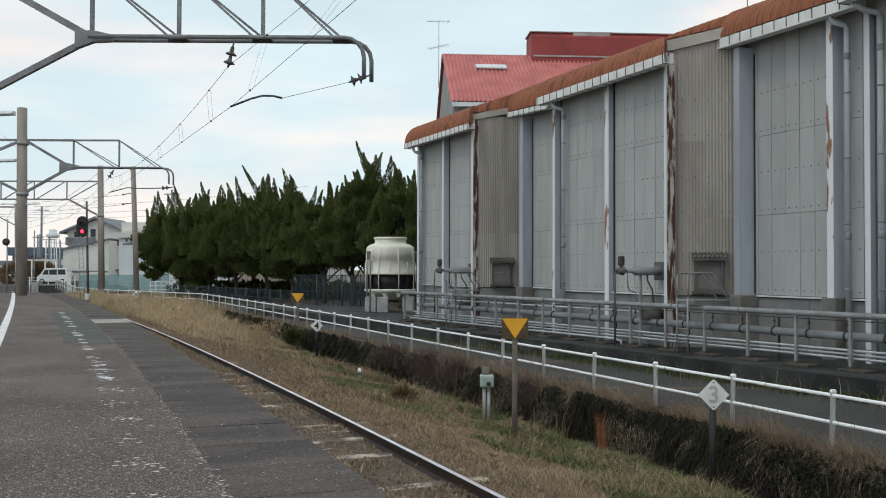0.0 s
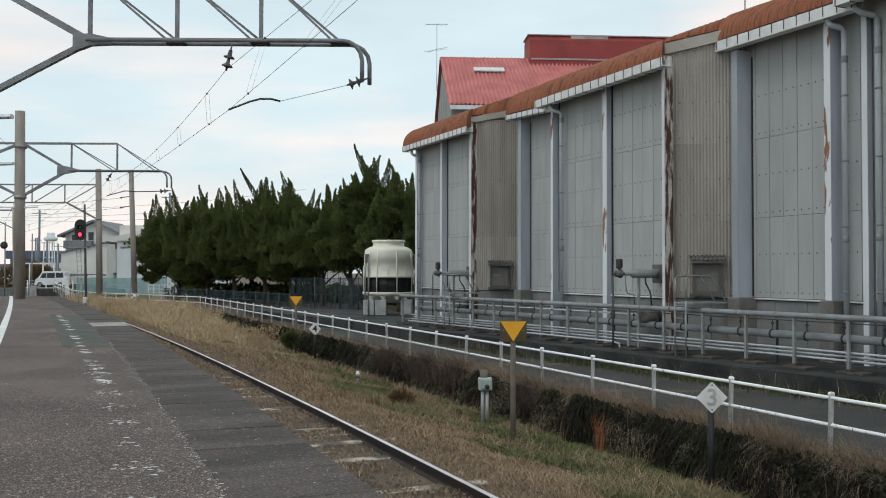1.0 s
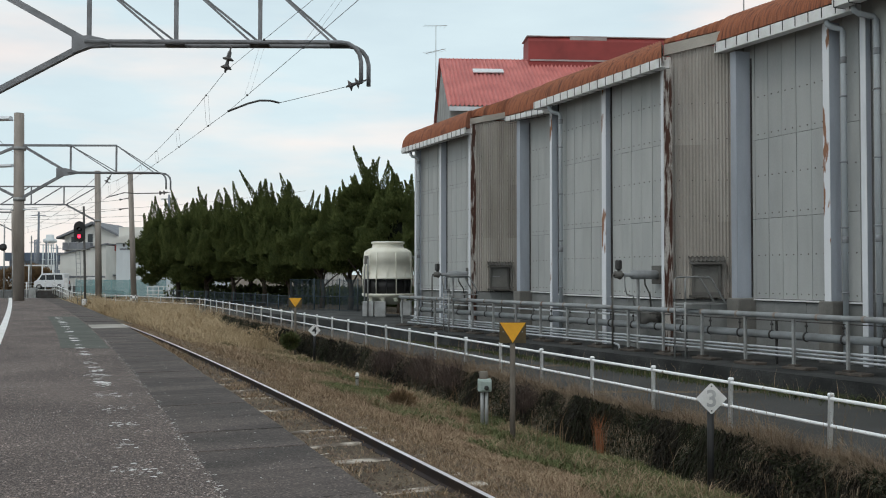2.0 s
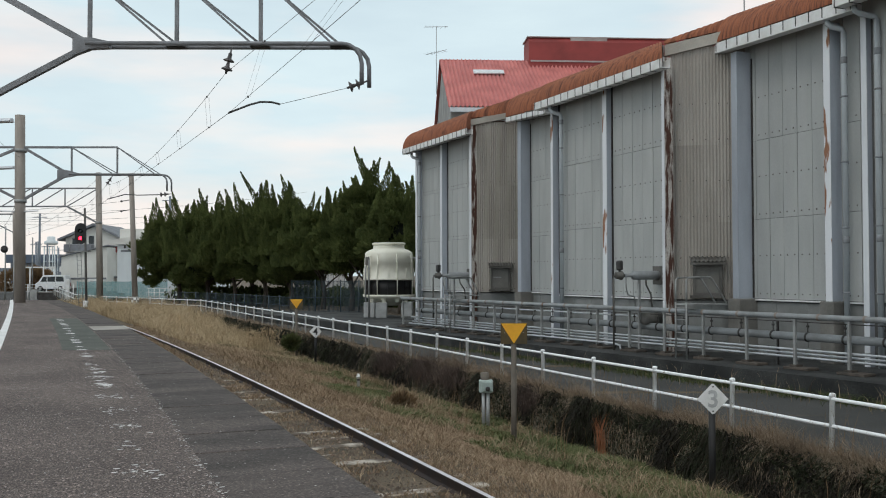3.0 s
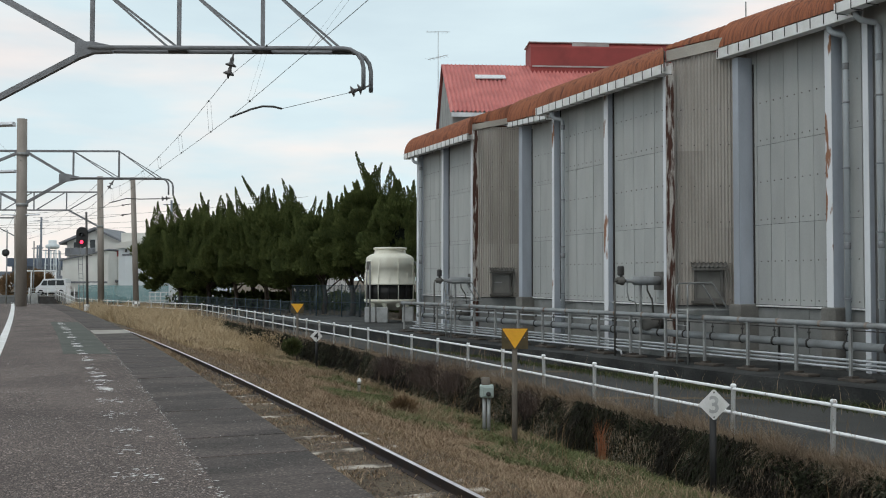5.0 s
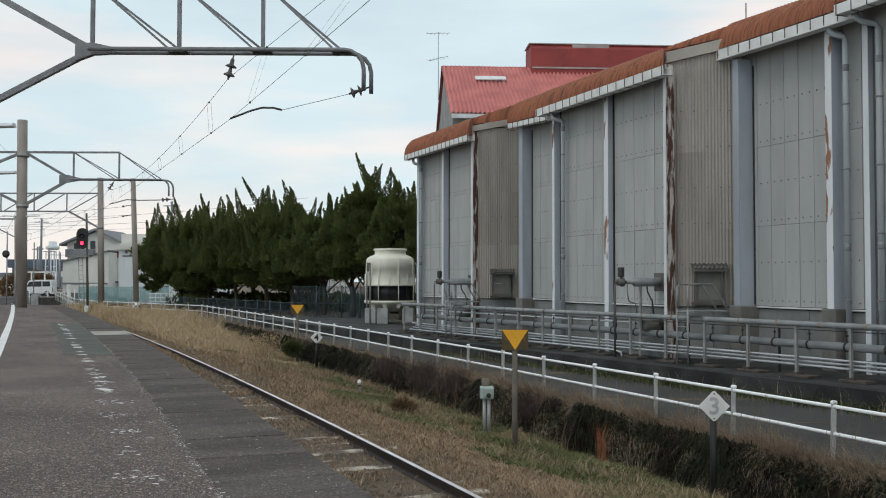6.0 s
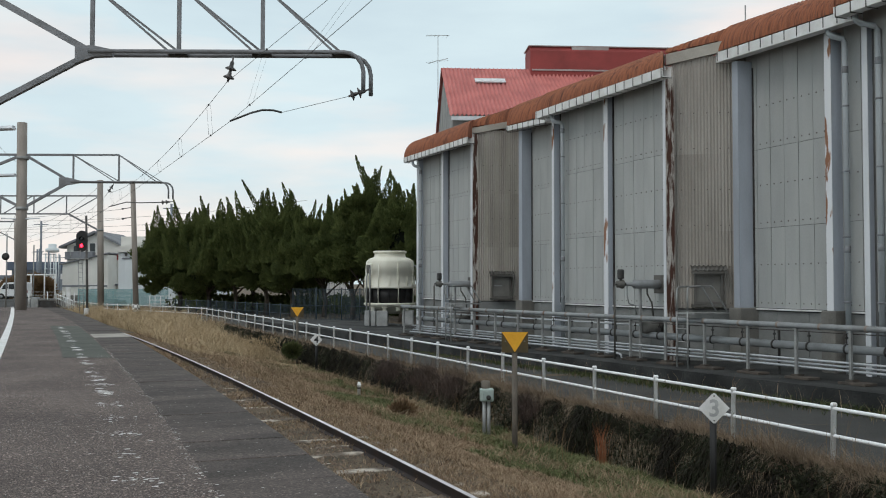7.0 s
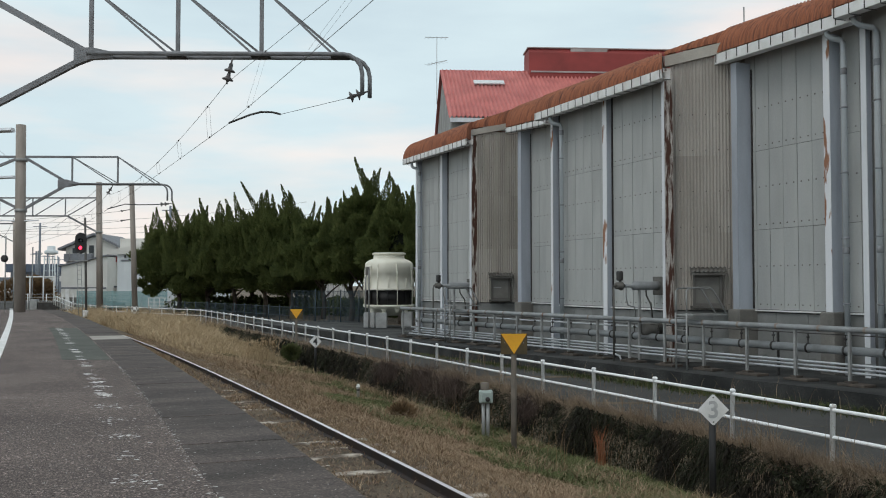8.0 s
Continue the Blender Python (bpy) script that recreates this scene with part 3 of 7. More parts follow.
def build_factory():
    f = thing("factory_building", "grey slate-clad factory shed with rusted orange roof edge", "building", HALL)
    F = {k: bay(k) for k in BAYS}
    # masonry behind the cladding
    part("hall_wall", box(B(), 0.6, 34, 2.4, 14, -0.1, 7.6), M_PLINTH, f)
    part("end_wall", box(B(), -0.02, 0.2, 0.25, 14, -0.1, 7.6), M_PLINTH, f)
    part("step_wall", box(B(), 0.0, 0.12, 0.08, 2.2, -0.1, 7.3), M_PLINTH, f, m=F["second"])
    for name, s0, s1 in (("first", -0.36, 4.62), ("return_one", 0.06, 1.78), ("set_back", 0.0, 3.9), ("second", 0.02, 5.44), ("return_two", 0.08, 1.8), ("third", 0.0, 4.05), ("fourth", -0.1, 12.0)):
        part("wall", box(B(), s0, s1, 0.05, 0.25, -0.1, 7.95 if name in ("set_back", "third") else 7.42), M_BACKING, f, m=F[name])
    # dark strips imitate the shaded gaps where columns meet the boards
    for name, s in (("first", 2.44), ("set_back", 0.345), ("second", 0.27), ("second", 3.13), ("third", 0.255), ("third", 3.12)):
        part("seal", box(B(), s, s + 0.03, -0.03, 0.0, 1.72, 7.3), M_DARK, f, m=F[name])
    for name, s0, s1 in (("first", 4.66, 4.83), ("second", 5.42, 5.71)):
        part("closing_board", box(B(), s0, s1, 0.026, 0.040, 1.70, 7.3), M_SLATE, f, m=F[name])
    # eaves, each over its bay, all ending at one straight crest
    for name, s0, s1, z0, z1, d in (("first", -0.80, 5.45, 7.24, 7.22, 0.58), ("return_one", -0.24, 1.15, 7.66, 7.82, 0.03), ("set_back", GUT[1][1], 2.9, GUT[1][3] + 0.03, GUT[1][4] + 0.03, 0.58),
                                    ("second", -0.15, 6.2, 7.28, 7.25, 0.58), ("return_two", -0.14, 1.35, 7.79, 8.08, 0.03), ("third", GUT[3][1], 4.2, GUT[3][3] + 0.03, GUT[3][4] + 0.03, 0.58), ("fourth", -0.25, 12, 7.72, 7.63, 0.75)):
        rows = eave_sheet(F[name], s0, s1, z0, z1, d, 0.75 if d > 0.1 else 0.35)
        ob = new("roof_sheet", sheet_mesh("roof_sheet", rows, M_ORANGE))
        ob.parent = f
        for row, du in ((rows[0], 0.012), (rows[-1], -0.012)):
            bm = B()
            outline = [Vector(p) for p in row[:9]] + [Vector((row[8][0], row[8][1], row[0][2]))]
            ring = [[bm.verts.new(p + Vector((e, 0, 0))) for p in outline] for e in (0, du)]
            for i in range(len(outline)):
                j = (i + 1) % len(outline)
                bm.faces.new((ring[0][i], ring[0][j], ring[1][j], ring[1][i]))
            bm.faces.new(ring[0])
            bm.faces.new(ring[1][::-1])
            part("end_cap", bm, M_ORANGE, ob)
    for name, s0, s1, a, b, h in (("return_one", -0.25, 1.25, 7.39, 7.67, 0.20), ("return_two", -0.14, 1.45, 7.48, 7.81, 0.26)):
        bm = B()
        vs = [[bm.verts.new((s, y, z + dz)) for y, dz in ((-0.10, 0), (-0.10, h), (0.08, h), (0.08, 0))] for s, z in ((s0, a), (s1, b))]
        for i in range(4):
            bm.faces.new((vs[0][i], vs[0][(i + 1) % 4], vs[1][(i + 1) % 4], vs[1][i]))
        bm.faces.new(vs[0])
        bm.faces.new(vs[1][::-1])
        part("fascia_beam", bm, M_BEIGE, f, "beige fascia beam", m=F[name])
    for name, s0, s1, z0, z1, h, d in GUT:
        gutter(f, F[name], s0, s1, z0, z1, h, d)
    # flat boards, bay by bay
    boards = [panel_mesh(0.455, h) for h in (1.83, 1.83, 2.42)]
    for name, s0, n in (("first", -0.33, 11), ("set_back", 0.0, 8), ("second", 0.27, 6), ("second", 3.165, 5), ("third", -0.075, 9), ("fourth", 0.0, 20)):
        for row, me in enumerate(boards):
            for k in range(n):
                piece("board", me, f, F[name] @ pose(s0 + k * 0.455, 0.012 - 0.003 * (k % 2), 1.70 + 1.83 * row, 0.12 * math.sin(k * 2.3 + row)))
    # plinth boards below the white trim
    for name, s0, w, n in (("first", -0.33, 1.0, 5), ("return_one", 0.05, 0.85, 2), ("set_back", 0.0, 0.95, 3), ("second", 0.15, 0.925, 6), ("return_two", 0.08, 0.83, 2), ("third", 0.0, 1.0, 4), ("fourth", 0.0, 1.0, 9)):
        me = mesh_of(box(B(), 0.005, w - 0.005, -0.008, 0.02, 0.36, 1.63, bevel=0.004), "plinth_board", M_PLINTH)
        for k in range(n):
            piece("plinth_board", me, f, F[name] @ pose(s0 + k * w, 0.02, 0))
    for name, s0, s1 in (("first", -0.17, 4.78), ("set_back", 0.42, 3.5), ("second", 0.30, 5.66), ("third", 0.32, 2.80), ("third", 3.2, 3.86)):
        part("trim", box(B(), s0, s1, -0.055, 0.03, 1.655, 1.69, bevel=0.006), M_WHITE, f, "white drip trim", m=F[name])
    # corrugated returns
    screw = mesh_of(lathe(B(), [(0.016, 0.0), (0.016, 0.008), (0.008, 0.014)], 6, pose(0, 0, 0, 90), False), "screw", M_BOLT)
    for name, top in (("return_one", 7.55), ("return_two", 7.70)):
        for z, h in ((1.70, 1.84), (3.53, 1.84), (5.36, top - 5.36)):
            rr = []
            for k in range(int(1.78 / 0.0095) + 1):
                s = -0.02 + k * 0.0095
                y = 0.002 + 0.012 * math.cos(2 * math.pi * s / 0.076) - 0.010 * (z > 2) - 0.010 * (z > 4)
                rr.append([(s, y, z - 0.03), (s, y - 0.006, z + h - 0.02)])
            ob = new("corrugated_sheet", sheet_mesh("corrugated_sheet", rr, M_CORR))
            ob.parent = f
            ob.matrix_basis = F[name]
            tagged(ob, "brownish grey corrugated slate")
            for dz in (0.10, 0.95):
                for s in (0.20, 0.5, 0.8, 1.1, 1.3):
                    piece("screw", screw, ob, pose(s, -0.042, z + dz))
    # columns
    for name, s, w, d, front, web in (("first", -0.37, 0.19, 0.21, M_OFFWHITE, M_STEELBLUE), ("first", 2.26, 0.16, 0.24, M_OFFWHITE, M_STEELBLUE), ("first", 4.80, 0.15, 0.20, M_OFFWHITE, M_RUSTWEB), ("second", 0.13, 0.12, 0.22, M_FLAKE, M_STEELBLUE),
                                      ("second", 2.93, 0.19, 0.18, M_FLAKE, M_STEELBLUE), ("second", 5.69, 0.10, 0.24, M_OFFWHITE, M_RUSTWEB), ("third", 3.82, 0.14, 0.23, M_OFFWHITE, M_STEELBLUE), ("fourth", 2.2, 0.16, 0.3, M_OFFWHITE, M_STEELBLUE)):
        pilaster(f, F[name], s, w, d, 0.40, 7.40, front, web)
    for name, s, w, d, front in (("set_back", 0.08, 0.25, 0.37, M_STEELBLUE), ("third", 0.04, 0.20, 0.42, M_STEELBLUE), ("third", 2.87, 0.18, 0.30, M_FLAKE)):
        pilaster(f, F[name], s, w, d, 1.70, 7.45, front, M_STEELBLUE)
        part("column_base", box(B(), s - 0.10, s + w + 0.12, -d - 0.08, 0.03, 0.36, 1.70, bevel=0.02), M_CONC, f, "stained concrete column base", m=F[name])
    for name, s, y, z1, r in (("first", 0.03, -0.20, 7.02, 0.26), ("second", 0.74, -0.20, 7.05, 0.26), ("third", 3.35, -0.20, 7.46, 0.26), ("third", 4.22, -0.20, 7.50, 0.40)):
        downpipe(f, F[name], s, y, z1, r)
    # louvred wall boxes with corrugated hoods
    for name in ("return_one", "return_two"):
        u0, u1, z0, z1 = 0.47, 1.13, 1.77, 2.52
        v = thing_part("vent", f)
        v.matrix_basis = F[name]
        part("frame", box(box(box(box(B(), u0, u1, -0.16, -0.03, z0, z0 + 0.06), u0, u1, -0.16, -0.03, z1 - 0.06, z1), u0, u0 + 0.06, -0.16, -0.03, z0 + 0.06, z1 - 0.06), u1 - 0.06, u1, -0.16, -0.03, z0 + 0.06, z1 - 0.06), M_VENT, v)
        part("shutter", box(B(), u0 + 0.06, u1 - 0.06, -0.11, -0.06, z0 + 0.06, z1 - 0.06), M_VENTDARK, v)
        part("shutter_bar", box(B(), u0 + 0.1, u1 - 0.3, -0.135, -0.112, (z0 + z1) / 2 + 0.02, (z0 + z1) / 2 + 0.05), M_GALV, v)
        rr = []
        for k in range(int((u1 - u0 + 0.18) / 0.0125)):
            u = u0 - 0.07 + k * 0.0125
            wv = 0.017 * math.cos(2 * math.pi * u / 0.10)
            rr.append([(u, -0.03, z1 + 0.16 + wv), (u, -0.30, z1 + 0.05 + wv)])
        h = new("hood", sheet_mesh("hood", rr, M_VENT))
        h.parent = v
        sol = h.modifiers.new("thickness", "SOLIDIFY")
        sol.thickness = 0.012
        part("sill", box(B(), u0 - 0.06, u1 + 0.06, -0.20, -0.03, z0 - 0.06, z0 - 0.003), M_VENT, v)
        part("hood_flange", box(B(), u0 - 0.07, u1 + 0.10, -0.30, -0.275, z1 - 0.03, z1 + 0.02), M_VENT, v)


GUT = [("first", -0.81, 5.47, 7.25, 7.20, 0.19, 0.60), ("set_back", -0.37, 2.43, 7.58, 7.45, 0.16, 0.60), ("second", -0.16, 6.22, 7.27, 7.24, 0.21, 0.60), ("third", -0.32, 4.0, 7.74, 7.66, 0.24, 0.60), ("fourth", -0.25, 12.0, 7.69, 7.60, 0.20, 0.77)]
# backing wall is coloured darker to paint shade into the open board joints
M_BACKING = mat("backing_joint_shade", (0.13, 0.132, 0.13), 0.95, (0.09, 0.09, 0.088), 1.5, 40, 0.1)
M_VENT = mat("grimy_metal", (0.13, 0.125, 0.115), 0.7, (0.075, 0.07, 0.062), 2, 40, 0.1)
M_VENTDARK = mat("grimy_shutter", (0.19, 0.185, 0.17), 0.7, (0.12, 0.115, 0.105), 2, 40, 0.1)
build_factory()


def build_apron():
    ob = part("apron", box(B(), -16, 34, -2.15, 2.9, -0.3, 0.33), M_DARKCONC, None, m=FACT)
    tagged(ob, "damp concrete apron along the factory wall, coloured darker to imitate its shadow", "pavement", kind="structure")


build_apron()


# ---- pipes along the wall ----
def build_rack():
    f = thing("pipe_rack", "grey lagged pipes on steel posts along the factory wall", "pipe rack", FACT)
    y = -1.3
    us = [1.40 + 1.318 * k for k in range(22)]
    post_me = mesh_of(box(box(B(), -0.028, 0.028, -0.028, 0.028, 0.42, 1.36), -0.05, 0.05, -0.05, 0.05, 1.335, 1.345), "post", M_GALV)
    foot_me = mesh_of(box(box(B(), -0.20, 0.42, -0.16, 0.18, 0.33, 0.385, bevel=0.008), -0.09, 0.09, -0.09, 0.09, 0.388, 0.425), "footing", M_FOOT)
    arm_me = mesh_of(box(B(), -0.02, 0.02, 0.03, 0.60, 0.68, 0.72), "arm", M_GALV)
    for u in us:
        piece("post", post_me, f, pose(u, y, 0))
        piece("footing", foot_me, f, pose(u + 0.02, y, 0))
        piece("arm", arm_me, f, pose(u, y, 0))
        piece("arm", arm_me, f, pose(u, y, -0.16))
    top = part("steam_pipe", tube(B(), [(u, y, 1.40) for u in (1.2, 12, 34)], 0.060, 12), M_PIPE, f, "lagged grey pipe")
    low = part("main_pipe", tube(B(), [(u, y + 0.34, 0.97) for u in (1.9, 12, 34)], 0.085, 14), M_PIPE, f, "thick lagged grey pipe")
    col = mesh_of(lathe(B(), [(0.060, -0.03), (0.069, -0.025), (0.069, 0.025), (0.060, 0.03)], 12, pose(0, 0, 0, 0, 90)), "collar", M_PIPEDARK)
    col2 = mesh_of(lathe(B(), [(0.085, -0.022), (0.102, -0.018), (0.102, 0.018), (0.085, 0.022)], 14, pose(0, 0, 0, 0, 90)), "collar", M_DARK)
    hang = mesh_of(box(box(B(), -0.012, 0.012, -0.004, 0.004, 0.085, 0.30), -0.025, 0.025, -0.02, 0.02, 0.20, 0.24), "hanger", M_DARK)
    for k in range(30):
        piece("collar", col, top, pose(2.1 + 1.08 * k, y, 1.40))
        u = 2.4 + 0.92 * k
        piece("collar", col2, low, pose(u, y + 0.34, 0.97))
        piece("hanger", hang, low, pose(u, y + 0.34, 0.97))
    part("hanger_beam", box(B(), 1.4, 33, y + 0.33, y + 0.35, 1.262, 1.282), M_DARK, f)
    for dz, dy in ((0.72, 0.10), (0.63, 0.22), (0.565, 0.12)):
        part("white_pipe", tube(B(), [(1.9, y + dy, dz), (13, y + dy, dz), (33, y + dy, dz)], 0.024, 8), M_PIPEWHITE, f, "thin white pipe")
    part("white_pipe", tube(B(), [(2.0, y + 0.55, 1.19), (14.8, y + 0.55, 1.19)], 0.022, 8), M_PIPEWHITE, f, "thin white pipe")
    part("white_pipe", tube(B(), [(2.0, y - 0.05, 0.50), (13.2, y - 0.05, 0.50), (14.0, y - 0.05, 0.50), (14.25, y - 0.05, 0.46), (14.3, y - 0.05, 0.34)], 0.026, 8), M_PIPEWHITE, f, "thin white pipe turning down to the slab")
    for u in (3.0, 13.3, 16.1, 18.9, 22.5):
        part("bracket_leg", box(B(), u, u + 0.04, y + 0.50, y + 0.54, 0.33, 1.25), M_DARK, f)


M_FOOT = mat("brick_pad", (0.105, 0.085, 0.070), 0.95, (0.06, 0.052, 0.045), 4, 40, 0.3)
M_PIPEDARK = mat("pipe_band", (0.24, 0.20, 0.175), 0.6, (0.17, 0.10, 0.07), 5, 40, 0.1, spread=(0.5, 0.6))
build_rack()


def build_step(u, wide):
    f = thing("access_ladder", "galvanised steel access ladder over the pipes", "ladder", FACT @ pose(u, -1.62, 0), group="ladders")
    for x in (0.0, wide):
        part("stile", tube(B(), [(x, 0, 0.33), (x, 0, 1.62)], 0.022, 8), M_GALV, f)
        part("handrail", tube(B(), [(x, 0, 1.6), (x, 0.0, 2.12), (x, 0.06, 2.18), (x, 0.72, 2.20), (x, 0.80, 2.15), (x + 0.2, 1.06, 1.56)], 0.02, 8), M_GALV, f)
    for z in (0.62, 0.92, 1.22, 1.5):
        part("rung", tube(B(), [(0.0, 0, z), (wide, 0, z)], 0.016, 6), M_GALV, f)
    part("tread", box(B(), 0, wide + 0.2, 0.0, 1.06, 1.56, 1.59), M_GALV, f)


build_step(16.66, 0.36)
build_step(5.3, 0.36)


def build_valve(u, z, k):
    """A duct that comes square out of the wall, with a motor valve at its outer end."""
    f = thing("valve_assembly", "dark motor valve on a grey duct from the wall", "valve", from_eye(k, FACT @ pose(u, -1.32, z, 0, 0, 90)), group="valves")
    part("body", lathe(B(), [(0.05, -0.12), (0.09, -0.11), (0.09, 0.0), (0.12, 0.02), (0.12, 0.05), (0.045, 0.07), (0.045, 0.16)], 14, pose(0, 0, 0.0, 0, 90)), M_VENT, f)
    part("actuator", box(box(B(), -0.07, 0.07, -0.08, 0.08, 0.13, 0.38, bevel=0.03), -0.022, 0.022, -0.022, 0.022, 0.05, 0.13), M_DARK, f, "dark actuator box")
    part("duct", lathe(B(), [(0.045, 0.14), (0.05, 0.40), (0.115, 0.44), (0.115, 1.26), (0.11, 1.28)], 16, pose(0, 0, 0, 0, 90)), M_PIPE, f)
    part("wall_plate", box(B(), 1.24, 1.31, -0.2, 0.2, -0.24, 0.24, bevel=0.01), M_VENT, f)
    part("feed_pipe", tube(B(), [(-0.12, 0, 0), (-0.18, 0, 0), (-0.2, 0, -0.08), (-0.2, 0, z * -1 + 0.34)], 0.026, 8), M_VENT, f)
    part("branch_pipe", tube(B(), [(0.2, 0, -0.04), (0.2, 0, -0.3), (0.3, 0.05, -0.5), (0.55, 0.1, -0.55), (0.6, 0.1, -0.9)], 0.016, 8), M_GALV, f)
    part("branch_pipe", tube(B(), [(0.85, 0, -0.1), (0.86, 0, -0.25), (1.1, 0.1, -0.5), (1.15, 0.1, -0.9)], 0.022, 8), M_VENT, f)
    part("drum", lathe(B(), [(0.0, -0.30), (0.15, -0.28), (0.15, 0.28), (0.0, 0.30)], 16, Matrix.Translation((0.95, -0.1, -z + 1.12)) @ pose(0, 0, 0, 0, 90)), M_VENT, f)
    part("support", box(B(), 0.60, 0.66, -0.03, 0.03, -z + 0.34, -0.11), M_GALV, f)


build_valve(14.23, 2.24, 0.970)
build_valve(4.25, 2.24, 1.044)


# ---- cooling tower ----
def build_tower():
    f = thing("cooling_tower", "cream fibreglass cooling tower with dark louvre band", "cooling tower", pose(-2.54, 44.6, 0))
    part("shell", lathe(B(), [(1.17, 2.03), (1.19, 2.06), (1.185, 2.12), (1.15, 2.16), (1.13, 2.78), (1.145, 2.79), (1.10, 3.24), (1.06, 3.32), (0.90, 3.42), (0.74, 3.47), (0.72, 3.52), (0.715, 3.62), (0.70, 3.66), (0.64, 3.5)], 44), M_CREAM, f)
    part("fan_ring", lathe(B(), [(0.725, 3.64), (0.77, 3.66), (0.77, 3.74), (0.72, 3.75), (0.70, 3.66)], 40), M_CREAM, f)
    part("fan_guard", box(box(B(), -0.7, 0.7, -0.02, 0.02, 3.75, 3.78), -0.02, 0.02, -0.7, 0.7, 3.75, 3.78), M_GALV, f)
    # solid black core paints in the shaded interior of the open band
    part("louvre_core", lathe(B(), [(1.04, 1.36), (1.06, 2.03)], 32), M_BLACK, f, "black core that imitates the dark inside of the open louvre band")
    fin = mesh_of(box(B(), 1.05, 1.14, -0.006, 0.006, 1.38, 2.02), "fin", M_BLACK)
    for k in range(16):
        piece("fin", fin, f, pose(0, 0, 0, 0, 0, k * 22.5))
    part("basin", lathe(B(), [(0.45, 0.86), (0.62, 0.98), (0.80, 1.16), (1.16, 1.24), (1.20, 1.30), (1.20, 1.37), (1.12, 1.37)], 40), M_CREAM, f)
    rib = mesh_of(tube(B(), [(1.18, 0, 1.34), (1.20, 0, 2.06), (1.15, 0, 2.75), (1.11, 0, 3.22)], 0.024, 6), "rib", M_CREAM)
    lug = mesh_of(prism(B(), [(-0.05, 0), (0.05, 0), (0.015, 0.46), (-0.015, 0.46)], Matrix.Translation((1.13, 0, 2.12)) @ pose(0, 0, 0, 90, 0, 90), Matrix.Translation((1.17, 0, 2.12)) @ pose(0, 0, 0, 90, 0, 90)), "lug", M_CREAM)
    for k in range(8):
        piece("rib", rib, f, pose(0, 0, 0, 0, 0, k * 45 + 22))
        piece("lug", lug, f, pose(0, 0, 0, 0, 0, k * 45 + 2))
    foot = mesh_of(box(B(), -0.25, 0.25, -0.22, 0.22, 0.33, 1.02, bevel=0.02), "foot", M_FOOTING)
    for x, y in ((-0.85, -0.62), (0.85, -0.62), (-0.78, 0.75), (0.85, 0.75), (-0.28, -0.92)):
        piece("foot", foot, f, pose(x, y, 0))
    bracket = mesh_of(box(box(B(), -0.08, 0.08, -0.10, 0.10, 1.02, 1.22, bevel=0.01), -0.14, 0.14, -0.03, 0.03, 1.14, 1.235), "basin_bracket", M_CREAM)
    for x, y in ((-0.75, -0.55), (-0.18, -0.86), (0.42, -0.8), (0.8, -0.5)):
        piece("basin_bracket", bracket, f, pose(x, y, 0))
    hatch = thing_part("hatch", f)
    part("frame", box(B(), -0.24, 0.24, -0.02, 0.03, 2.62, 3.16, bevel=0.01), M_CREAM, hatch)
    part("cover", box(B(), -0.17, 0.17, -0.035, -0.022, 2.72, 3.10, bevel=0.005), M_VENT, hatch, "dark inspection hatch")
    hatch.matrix_basis = pose(-0.92, -0.66, 0, 0, 0, -54)
    for x, y, z1 in ((-1.02, -0.70, 2.7), (-0.86, -0.86, 3.0)):
        part("overflow_pipe", tube(B(), [(x, y, 0.34), (x, y, z1 - 0.1), (x + 0.03, y + 0.05, z1), (x + 0.2, y + 0.25, z1 + 0.02)], 0.034, 8), M_GALV, f)
    part("feed_pipe", tube(B(), [(1.25, -0.1, 0.34), (1.25, -0.1, 2.9), (1.2, -0.05, 3.05), (0.95, 0, 3.1)], 0.05, 8), M_GALV, f)


M_FOOTING = mat("pale_concrete_block", (0.47, 0.48, 0.48), 0.9, (0.33, 0.335, 0.33), 2, 40, 0.2)
build_tower()


